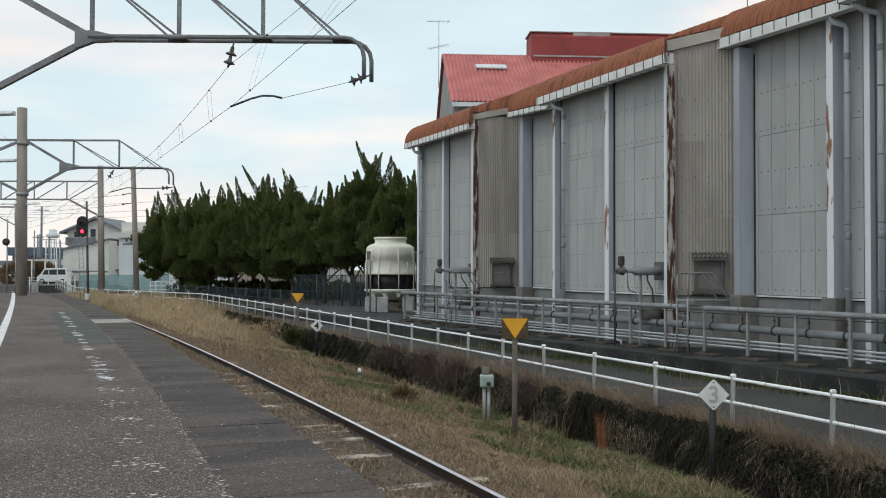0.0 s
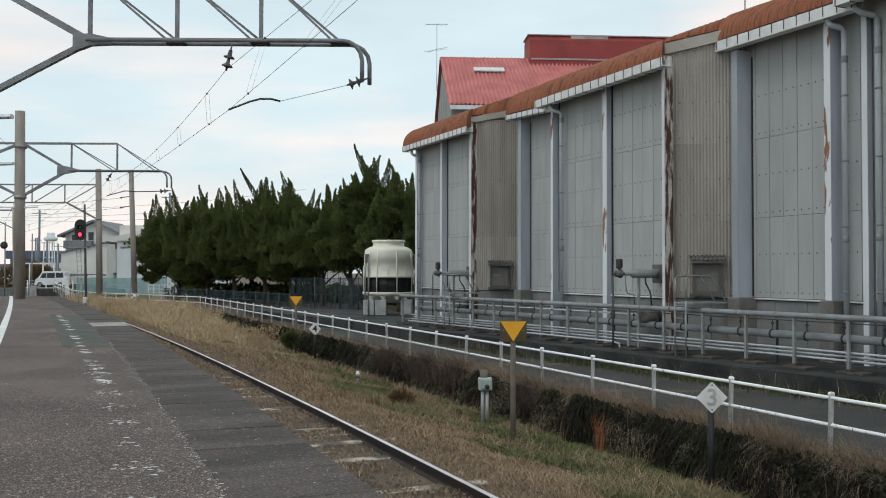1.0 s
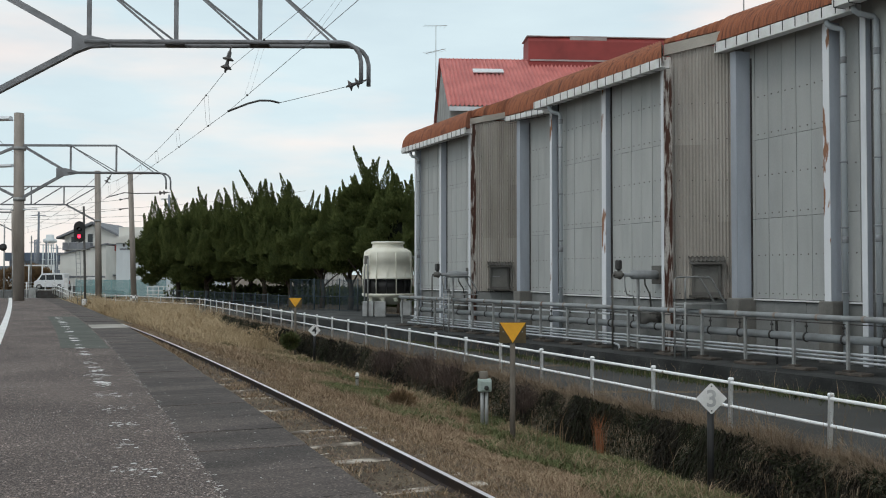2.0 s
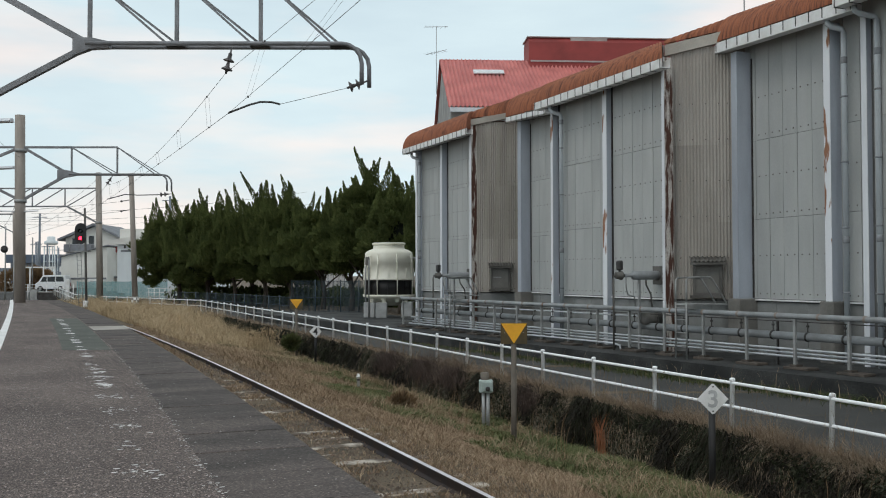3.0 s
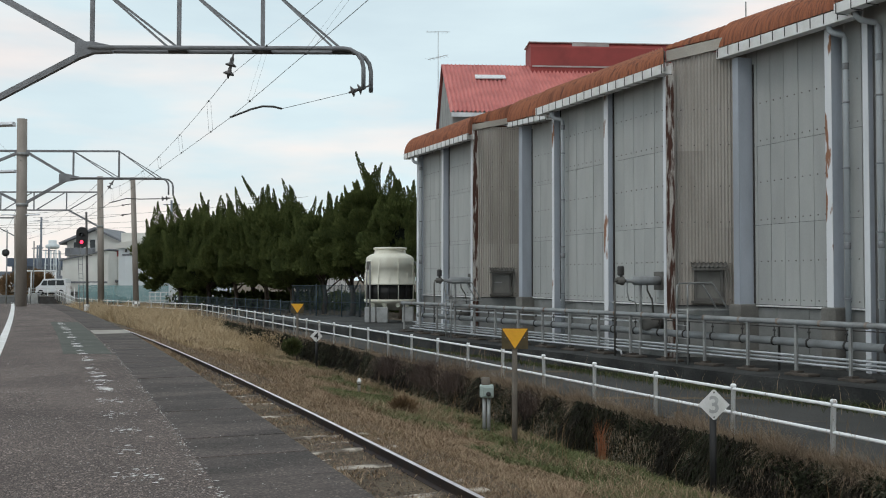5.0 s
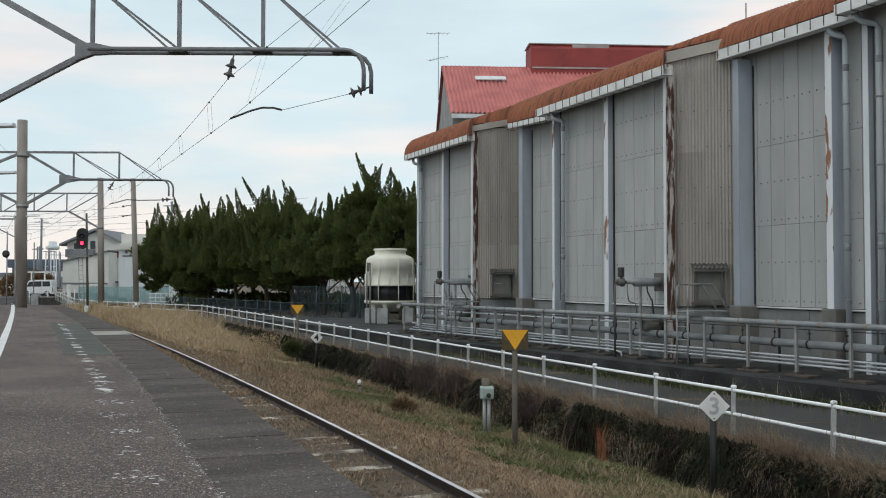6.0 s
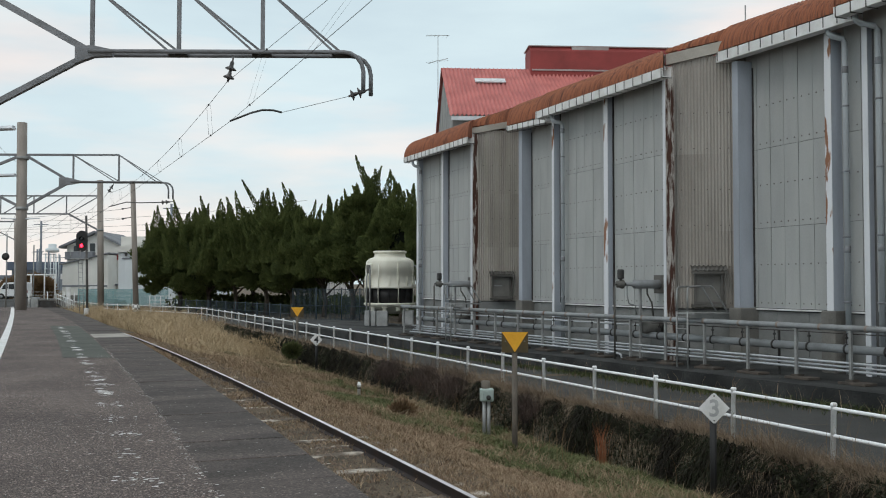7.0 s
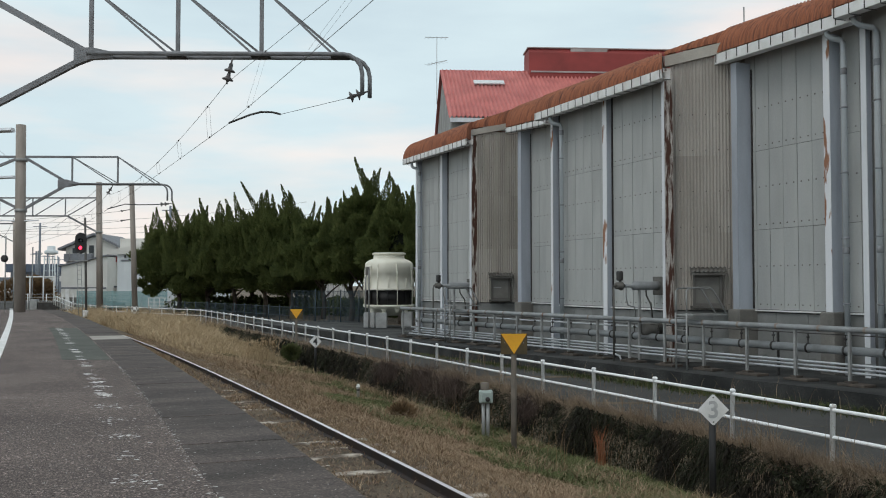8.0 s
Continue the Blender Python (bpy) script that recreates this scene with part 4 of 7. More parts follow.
# ---- tall building behind with the red roof ----
def build_red_house():
    f = thing("red_roofed_building", "tall grey building with corrugated red roof and roof monitor", "building", pose(0.45, 54, 0, 0, 0, 3.8))
    T = Matrix(((0, 0, 1, 0), (1, 0, 0, 0), (0, 1, 0, 0), (0, 0, 0, 1)))
    bm = prism(B(), [(0.3, 0), (15.7, 0), (15.7, 11.6), (8, 15.85), (0.3, 11.6)], T, Matrix.Translation((40, 0, 0)) @ T)
    part("wall", bm, M_GABLE, f)
    slope = math.atan2(4.55, 8.0)
    n = 110
    rr = []
    for k in range(n * 4):
        x = -0.18 + k * 0.0625
        wv = 0.085 * math.cos(2 * math.pi * x / 0.25)
        row = []
        for j in range(12):
            s = j / 11
            lap = -0.02 * (j % 2)
            row.append((x, -0.25 + 8.25 * s - wv * math.sin(slope), 11.72 + 4.5 * s + wv * math.cos(slope) + lap))
        rr.append(row)
    near = new("roof_slope", sheet_mesh("roof_slope", rr, M_RED))
    near.parent = f
    tagged(near, "faded red corrugated roof")
    part("roof_slope", prism(B(), [(8.0, 16.22), (16.3, 11.6), (16.3, 11.5), (8.0, 16.1)], Matrix.Translation((-0.18, 0, 0)) @ T, Matrix.Translation((40, 0, 0)) @ T), M_RED, f)
    part("eave_board", box(B(), -0.1, 40, -0.28, -0.2, 11.42, 11.66), M_OFFWHITE, f)
    for u in (1.0, 6.0):
        part("bracket", box(B(), u, u + 0.25, -0.2, 0.4, 10.7, 11.4), M_OFFWHITE, f)
    sk = part("skylight", box(B(), -0.95, 0.95, -0.32, 0.32, 0.03, 0.10), M_SKYL, f, "pale translucent skylight")
    sk.matrix_basis = Matrix.Translation((2.72, 5.35, 14.83)) @ pose(0, 0, 0, math.degrees(slope))
    sk2 = part("skylight", box(B(), -0.8, 0.8, -0.2, 0.2, 0.03, 0.07), M_DKRED, f)
    sk2.matrix_basis = Matrix.Translation((9.6, 5.6, 14.96)) @ pose(0, 0, 0, math.degrees(slope))
    mon = part("monitor", prism(B(), [(6.9, 15.5), (9.1, 15.5), (9.1, 17.2), (8.9, 17.5), (7.1, 17.5), (6.9, 17.2)], Matrix.Translation((5.5, 0, 0)) @ T, Matrix.Translation((36, 0, 0)) @ T), M_DKRED, f, "dark red ridge monitor")
    part("cap", box(B(), 5.4, 36, 6.95, 9.05, 17.5, 17.56), M_CAPGREY, mon)
    part("louvre", box(B(), 5.6, 36, 6.84, 6.898, 15.9, 16.0), M_CAPGREY, mon)
    part("cap_sheet", box(B(), 8.2, 10.6, 6.96, 7.1, 17.3, 17.57), M_CAPGREY, mon)
    for k in range(5):
        part("gable_panel", box(B(), 0.235, 0.30, 0.6 + k * 3.0, 3.4 + k * 3.0, 6, 11.5), M_GABLE, f)
    part("gable_window", box(B(), 0.20, 0.232, 2.2, 3.4, 9.2, 10.8), M_GLASS, f)


M_GABLE = mat("weathered_gable", (0.36, 0.36, 0.35), 0.9, (0.24, 0.24, 0.235), 0.8, 20, 0.2)
M_SKYL = mat("skylight_sheet", (0.75, 0.78, 0.80), 0.4, (0.55, 0.57, 0.58), 5, 30, 0.05)
M_CAPGREY = mat("grey_ridge_cap", (0.40, 0.38, 0.37), 0.7, (0.30, 0.26, 0.25), 1, 20, 0.1)
build_red_house()


def build_antenna(x, y, z0, z1):
    f = thing("antenna", "thin rooftop television antenna on a mast", "antenna", pose(x, y, 0), group="roof antennas")
    part("mast", tube(B(), [(0, 0, z0), (0, 0, z1 + 0.4 * (z1 < 12))], 0.022, 6), M_GALV, f)
    for z, a, h in ((z1 - 0.1, 12, 0.75), (z1 - 1.75, -35, 0.8)) if z1 > 12 else ():
        b = part("boom", tube(B(), [(-h, 0, z), (h, 0, z + 0.1)], 0.016, 6), M_GALV, f)
        b.matrix_basis = pose(0, 0, 0, 0, 0, a)
        for k in range(6):
            q = -h + 0.36 * h * k
            part("element", tube(B(), [(q, -0.3, z + 0.02), (q, 0.3, z + 0.02)], 0.008, 5), M_GALV, b)


build_antenna(-0.45, 62, 14.0, 18.4)
build_antenna(9.6, 30.5, 8.2, 10.75)


# ---- white roadside railing ----
def build_railing():
    f = thing("railing", "white painted steel roadside railing with two rails", "railing")
    line = [(x_fence(12.51 + 1.855 * i), 12.51 + 1.855 * i, -0.08) for i in range(-8, 28)]
    x0, y0, _ = line[-1]
    for (xa, ya, za), (xb, yb, zb) in (((x0, y0, -0.08), (-22.1, 69.8, -0.08)), ((-22.1, 69.8, -0.08), (-27.3, 75.7, -0.08)), ((-27.3, 75.7, -0.08), (-31.8, 82.8, -0.05)), ((-31.8, 82.8, -0.05), (-36.6, 90.5, 0.55))):
        n = max(1, round(math.hypot(xb - xa, yb - ya) / (2.0 if ya < 80 else 0.8)))
        line += [(xa + (xb - xa) * k / n, ya + (yb - ya) * k / n, za + (zb - za) * k / n) for k in range(1, n + 1)]
    me = mesh_of(lathe(B(), [(0.036, -0.12), (0.036, 0.755), (0.044, 0.76), (0.044, 0.785), (0.03, 0.80)], 10), "post", M_RAILING)
    for p in line:
        piece("post", me, f, pose(*p, random.uniform(-1.2, 1.2), random.uniform(-1.2, 1.2)))
    for z in (0.725, 0.375):
        part("rail", tube(B(), [(x, y, z + h) for x, y, h in line], 0.025, 8), M_RAILING, f)


M_RAILING = mat("white_railing_paint", (0.88, 0.89, 0.90), 0.45, (0.30, 0.25, 0.21), 4.5, 40, 0.1, spread=(0.655, 0.69), vary=0.04)
build_railing()


# ---- track ----
def build_track():
    f = thing("track", "narrow-gauge railway track overgrown with dry grass", "track")
    prof = [(-0.062, -0.150), (0.062, -0.150), (0.062, -0.138), (0.010, -0.118), (0.010, -0.045), (0.032, -0.036), (0.032, -0.004), (0.026, 0.0), (-0.026, 0.0), (-0.032, -0.004), (-0.032, -0.036), (-0.010, -0.045), (-0.010, -0.118), (-0.062, -0.138)]
    for off in (0.0, -1.067 * 1.085):
        bm = B()
        prev = None
        for y in steps(-4, 110, 0.75):
            ring = [bm.verts.new((x_rail(y) + off + px * 1.08, y, pz)) for px, pz in prof]
            if prev:
                for i in range(len(prof)):
                    fc = bm.faces.new((prev[i], prev[(i + 1) % 14], ring[(i + 1) % 14], ring[i]))
                    fc.material_index = 1 if i in (7, 8) else 0
            prev = ring
        r = part("rail", bm, M_RAIL, f, "rusty rail with a worn shiny head")
        r.data.materials.append(M_RAILTOP)
    sl = mesh_of(box(B(), -1.0, 1.0, -0.10, 0.10, -0.33, -0.150, bevel=0.015), "sleeper", M_SLEEPER)
    y = -4.0
    while y < 46:
        slope = -0.39 - 0.002 * y
        piece("sleeper", sl, f, pose(x_rail(y) - 0.57, y, random.uniform(-0.022, 0.022), 0, random.uniform(-1.6, 1.6), math.degrees(math.atan2(-slope, 1)) + random.uniform(-1.5, 1.5)))
        y += 0.565


build_track()


# ---- platform edge slabs ----
def build_edge():
    me = mesh_of(box(B(), -0.935, 0.05, -0.497, 0.497, 0.585, 0.752, bevel=0.008), "edge_slab", M_EDGE)
    pale = mesh_of(box(B(), -0.935, 0.05, -0.497, 0.497, 0.585, 0.756, bevel=0.008), "edge_slab", M_PALE)
    y = -6.0
    while y < 59.5:
        slope = -0.375 - 0.002 * y
        turn = math.degrees(math.atan2(-slope, 1))
        x = x_edge(y)
        piece("edge_slab", pale if 26.6 < y < 28.4 else me, platform, pose(x, y, random.uniform(-0.004, 0.004), 0, random.uniform(-0.2, 0.2), turn))
        y += 1.0 * math.cos(math.radians(turn))


build_edge()


# ---- overhead line ----
def gantry_arm(f, node, end, zb, zt, posts, y):
    """Truss arm in the plane y: double bottom chord with a hooked end, top chord, uprights and paired diagonals."""
    for dy, end in ((-0.2, end - 0.14), (0.2, end)):
        pts = [(node, y + dy, zb), (end - 0.55, y + dy, zb - 0.02)]
        r = 0.45
        pts += [(end - 0.55 + r * math.sin(a), y + dy, zb - 0.02 - r * (1 - math.cos(a))) for a in (0.35, 0.75, 1.15, 1.57)]
        pts += [(end - 0.10, y + dy, zb - 0.95)]
        part("bottom_chord", tube(B(), pts, 0.05, 8), M_STEEL, f)
    part("top_chord", beam(B(), (posts[0] - 1.2, y, zt), (posts[-1], y, zt), 0.10, 0.10), M_STEEL, f)
    for x in posts:
        part("upright", beam(B(), (x, y, zb + 0.03), (x, y, zt), 0.085, 0.085), M_STEEL, f)
    feet = posts[1:] + [end - 0.75]
    for a, b in zip(posts, feet):
        for dy in (-0.2, 0.2):
            part("diagonal", beam(B(), (a, y + dy * 0.3, zt), (b - 0.22 * (dy < 0), y + dy, zb + 0.03), 0.05, 0.05), M_STEEL, f)
    for x in feet:
        part("gusset", box(B(), x - 0.22, x + 0.22, y - 0.13, y + 0.13, zb - 0.075, zb - 0.045), M_DARK, f)


def insulator(f, p, q):
    """Two porcelain sheds on a pin from p to q."""
    p, q = Vector(p), Vector(q)
    m = Matrix.Translation(p) @ (q - p).to_track_quat("Z", "Y").to_matrix().to_4x4()
    n = (q - p).length
    part("insulator", lathe(B(), [(0.02, 0), (0.02, n * 0.2), (0.045, n * 0.25), (0.05, n * 0.42), (0.13, n * 0.5), (0.125, n * 0.53), (0.03, n * 0.55), (0.05, n * 0.72), (0.13, n * 0.82), (0.125, n * 0.85), (0.03, n * 0.88), (0.02, n)], 14, m), M_PORC, f, "grey porcelain insulator")


M_PORC = mat("grey_porcelain", (0.12, 0.11, 0.11), 0.35, (0.08, 0.07, 0.07), 5, 40, 0.0)


def gusset_plate(f, pts, y):
    bm = B()
    a = [bm.verts.new((x, y - 0.085, z)) for x, z in pts]
    b = [bm.verts.new((x, y + 0.085, z)) for x, z in pts]
    for i in range(len(pts)):
        j = (i + 1) % len(pts)
        bm.faces.new((a[i], a[j], b[j], b[i]))
    bm.faces.new(a)
    bm.faces.new(b[::-1])
    part("node_plate", bm, M_STEEL, f)


def build_gantries():
    # nearest one, its pole stands outside the view
    y = 22.0
    f = thing("catenary_mast", "grey steel catenary mast with a trussed bracket arm", "catenary mast", group="catenary masts")
    part("pole", tube(B(), [(-12.4, y, 0.7), (-12.4, y, 10.6)], 0.23, 16, 0.19), M_POLE, f, "round weathered mast")
    gantry_arm(f, -8.15, -1.62, 7.55, 9.12, [-8.13, -6.13, -4.20], y)
    gusset_plate(f, [(-8.5, 7.70), (-8.1, 7.72), (-7.65, 7.62), (-7.65, 7.47), (-8.1, 7.45), (-8.5, 7.30)], y)
    part("brace", beam(B(), (-12.3, y, 5.35), (-8.3, y, 7.46), 0.13, 0.13), M_STEEL, f)
    part("brace", beam(B(), (-12.3, y, 9.9), (-8.3, y, 7.66), 0.15, 0.15), M_STEEL, f)
    part("top_beam", beam(B(), (-12.3, y, 9.12), (-8.16, y, 9.12), 0.11, 0.11), M_STEEL, f)
    insulator(f, (-4.86, y, 7.50), (-5.00, y, 6.88))
    insulator(f, (-1.72, y, 6.72), (-2.22, y, 6.55))
    part("pull_wire", tube(B(), [(-2.22, y, 6.55), (-3.75, y, 6.18)], 0.006, 6), M_WIRE, f)
    part("steady_arm", tube(B(), [(-3.75, y, 6.18), (-3.95, y, 6.23), (-4.2, y, 6.235), (-4.45, y, 6.17), (-4.94, y, 5.98)], 0.024, 8), M_WIRE, f)
    # second, pole on the platform
    y = 54.0
    f = thing("catenary_mast", "weathered catenary mast on the platform with trussed arms both ways", "catenary mast", group="catenary masts")
    part("pole", tube(B(), [(-23.75, y, 0.7), (-23.85, y, 11.3)], 0.30, 18, 0.27), M_POLE, f, "round weathered mast")
    zb, zt = 7.95, 9.48
    gantry_arm(f, -21.0, -15.25, zb, zt, [-20.92, -18.35], y)
    part("top_chord", beam(B(), (-27, y, zt + 0.02), (-20.9, y, zt), 0.12, 0.12), M_STEEL, f)
    gusset_plate(f, [(-21.7, 8.2), (-21.2, 8.2), (-20.5, 8.02), (-20.5, 7.9), (-21.2, 7.78), (-21.7, 7.7)], y)
    for a, b in (((-23.6, 9.45), (-21.3, 8.1)), ((-23.6, 6.55), (-21.3, 7.85)), ((-23.9, 9.45), (-26.2, 8.5)), ((-23.9, 6.55), (-26.2, 7.7))):
        part("brace", beam(B(), (a[0], y, a[1]), (b[0], y, b[1]), 0.14, 0.14), M_STEEL, f)
    for z in (6.45, 9.3):
        part("band", lathe(B(), [(0.33, -0.09), (0.33, 0.09)], 18, Matrix.Translation((-23.78, y, z))), M_GALV, f)
    insulator(f, (-15.3, y, 6.85), (-16.0, y, 6.80))
    part("steady_arm", tube(B(), [(-16.0, y, 6.8), (-17.2, y, 6.78), (-17.9, y, 6.82), (-18.9, y, 6.55)], 0.03, 6), M_WIRE, f)
    insulator(f, (-18.6, y, 7.9), (-18.95, y, 7.35))
    # third: portal whose pole stands beside the track
    y = 75.0
    f = thing("catenary_mast", "concrete catenary mast with a truss beam over the tracks", "catenary mast", group="catenary masts")
    part("pole", tube(B(), [(-26.75, y, -0.3), (-26.95, y, 10.3)], 0.25, 16, 0.22), M_POLE, f, "round weathered mast")
    part("top_chord", beam(B(), (-46, y, 9.08), (-26.9, y, 9.08), 0.11, 0.11), M_STEEL, f)
    part("bottom_chord", beam(B(), (-46, y, 7.67), (-29.3, y, 7.67), 0.11, 0.11), M_STEEL, f)
    part("brace", beam(B(), (-29.4, y, 7.67), (-26.95, y, 6.35), 0.13, 0.13), M_STEEL, f)
    for k, x in enumerate((-29.55, -32.1, -34.7, -37.3)):
        part("upright", beam(B(), (x, y, 7.67), (x, y, 9.08), 0.08, 0.08), M_STEEL, f)
        part("diagonal", beam(B(), (x - 2.4, y, 7.67), (x - 0.1, y, 9.08), 0.07, 0.07), M_STEEL, f)
    part("diagonal", beam(B(), (-29.3, y, 7.72), (-27.0, y, 9.05), 0.07, 0.07), M_STEEL, f)
    part("pole_band", lathe(B(), [(0.27, -0.08), (0.27, 0.08)], 16, Matrix.Translation((-26.9, y, 6.4))), M_GALV, f)
    part("far_pole", tube(B(), [(-46.2, y, -0.3), (-46.2, y, 10.3)], 0.25, 12, 0.22), M_POLE, f)
    # slim feeder pole
    y = 68.0
    f = thing("utility_pole", "slim grey concrete pole with wire brackets", "utility pole")
    part("pole", tube(B(), [(-21.75, y, -0.3), (-22.12, y, 9.5)], 0.20, 16, 0.17), M_POLE, f)
    for z in (7.65, 6.95):
        part("bracket_arm", tube(B(), [(-22.0, y, z), (-22.75, y, z - 0.12)], 0.03, 6), M_DARK, f)
        part("insulator", lathe(B(), [(0.03, 0), (0.09, 0.05), (0.09, 0.1), (0.03, 0.14)], 10, Matrix.Translation((-22.8, y, z - 0.2))), M_PORC, f)
    part("base_marking", lathe(B(), [(0.27, -0.32), (0.27, 0.35)], 16, Matrix.Translation((-21.78, y, 0.42))), M_CHECK, f, "white checkered base sleeve")
    # distant one
    y = 95.0
    f = thing("catenary_mast", "distant weathered catenary mast with side beam", "catenary mast", group="catenary masts")
    part("pole", tube(B(), [(-42.1, y, -0.2), (-42.3, y, 8.6)], 0.33, 14, 0.29), M_POLE, f)
    part("beam", beam(B(), (-52, y, 8.35), (-42.2, y, 8.35), 0.14, 0.14), M_STEEL, f)
    part("brace", beam(B(), (-46, y, 8.3), (-42.2, y, 6.4), 0.1, 0.1), M_STEEL, f)


M_CHECK = bpy.data.materials.new("checkered_paint")
M_CHECK.use_nodes = True
_n = M_CHECK.node_tree
_c, _k = _n.nodes.new("ShaderNodeTexChecker"), _n.nodes.new("ShaderNodeTexCoord")
_c.inputs["Scale"].default_value = 5.5
_c.inputs["Color1"].default_value, _c.inputs["Color2"].default_value = (0.75, 0.75, 0.72, 1), (0.18, 0.17, 0.16, 1)
_n.links.new(_k.outputs["Object"], _c.inputs["Vector"])
_n.links.new(_c.outputs["Color"], _n.nodes["Principled BSDF"].inputs["Base Color"])
build_gantries()


def build_wires():
    con = [Vector(p) for p in ((3.95, 0.6, 5.95), (-4.94, 22, 5.97), (-18.9, 54, 6.52), (-29.4, 75, 6.3), (-47, 105, 6.3))]
    mes = [Vector(p) for p in ((8.4, -2.0, 8.4), (-5.0, 22, 6.90), (-18.95, 54, 7.35), (-29.4, 75, 7.5), (-47, 105, 7.4))]
    f = thing("overhead_wires", "thin dark overhead contact line with droppers", "overhead wires")

    def along(a, b, t, sag):
        p = a.lerp(b, t)
        p.z -= sag * 4 * t * (1 - t)
        return p

    for k in range(4):
        sag = (0.0, 0.58, 0.5, 0.6)[k]
        r = (0.005, 0.0062, 0.009, 0.011)[k]
        part("contact_wire", tube(B(), [along(con[k], con[k + 1], t / 12, 0.03) for t in range(13)], r, 5), M_WIRE, f)
        part("messenger_wire", tube(B(), [along(mes[k], mes[k + 1], t / 16, sag) for t in range(17)], r, 5), M_WIRE, f)
        n = (5, 7, 5, 4)[k]
        for i in range(n):
            t = (i + 0.5) / n
            a, b = along(mes[k], mes[k + 1], t, sag), along(con[k], con[k + 1], t, 0.03)
            for d in (-0.05, 0.05):
                part("dropper", tube(B(), [a + Vector((d, 0, 0)), b + Vector((d, 0, 0))], 0.0022 + 0.0008 * k, 4), M_WIRE, f)
            for p in (a, b):
                part("clip", lathe(B(), [(0.0, -0.025), (0.022, -0.018), (0.022, 0.018), (0.0, 0.025)], 6, Matrix.Translation(p)), M_WIRE, f)
    # feeders and far lines
    g = thing("feeder_wires", "thin far power lines across the sky", "power lines")
    for a, b, s, r in (((-22.8, 68, 7.5), (-46, 75, 7.0), 0.3, 0.018), ((-22.8, 68, 6.8), (-46, 75, 6.2), 0.3, 0.018), ((-26.95, 75, 9.9), (-52, 120, 9.5), 0.8, 0.02),
                       ((-58, 130, 9.5), (6, 130, 14.6), 0.9, 0.03), ((-60, 140, 11.3), (-20, 140, 14.4), 0.6, 0.03), ((-44, 95, 7.4), (-30, 110, 8.6), 0.3, 0.02), ((-23.85, 54, 6.9), (-44, 95, 7.0), 0.7, 0.018), ((-12.4, 22, 8.6), (-23.8, 54, 8.9), 0.6, 0.010)):
        a, b = Vector(a), Vector(b)
        part("line", tube(B(), [along(a, b, t / 14, s) for t in range(15)], r * 0.65, 5), M_WIRE, g)


build_wires()


# ---- platform lamps ----
def build_lamp(x, y, z, arms):
    f = thing("platform_lamp", "platform light with pale flat hood on a slim post", "lamp", group="platform lamps")
    part("post", tube(B(), [(x, y, 0.75), (x, y, z)], 0.055, 10, 0.04), M_GALV, f)
    for s in arms:
        part("arm", tube(B(), [(x, y, z - 0.12), (x + s * 0.45, y, z + 0.0)], 0.022, 8), M_GALV, f)
        hood = prism(B(), [(-0.09, 0.0), (-0.05, 0.05), (0.05, 0.05), (0.09, 0.0), (0.07, -0.015), (-0.07, -0.015)], Matrix.Translation((x + s * 0.30, y, z)) @ pose(0, 0, 0, 90, 0, 90), Matrix.Translation((x + s * 1.05, y, z + 0.03)) @ pose(0, 0, 0, 90, 0, 90))
        part("hood", hood, M_OFFWHITE, f, "pale hood")


build_lamp(-8.25, 16.0, 4.80, (1,))
build_lamp(-11.35, 23.0, 4.80, (1,))
build_lamp(-23.8, 53.9, 5.85, (-1, 1))


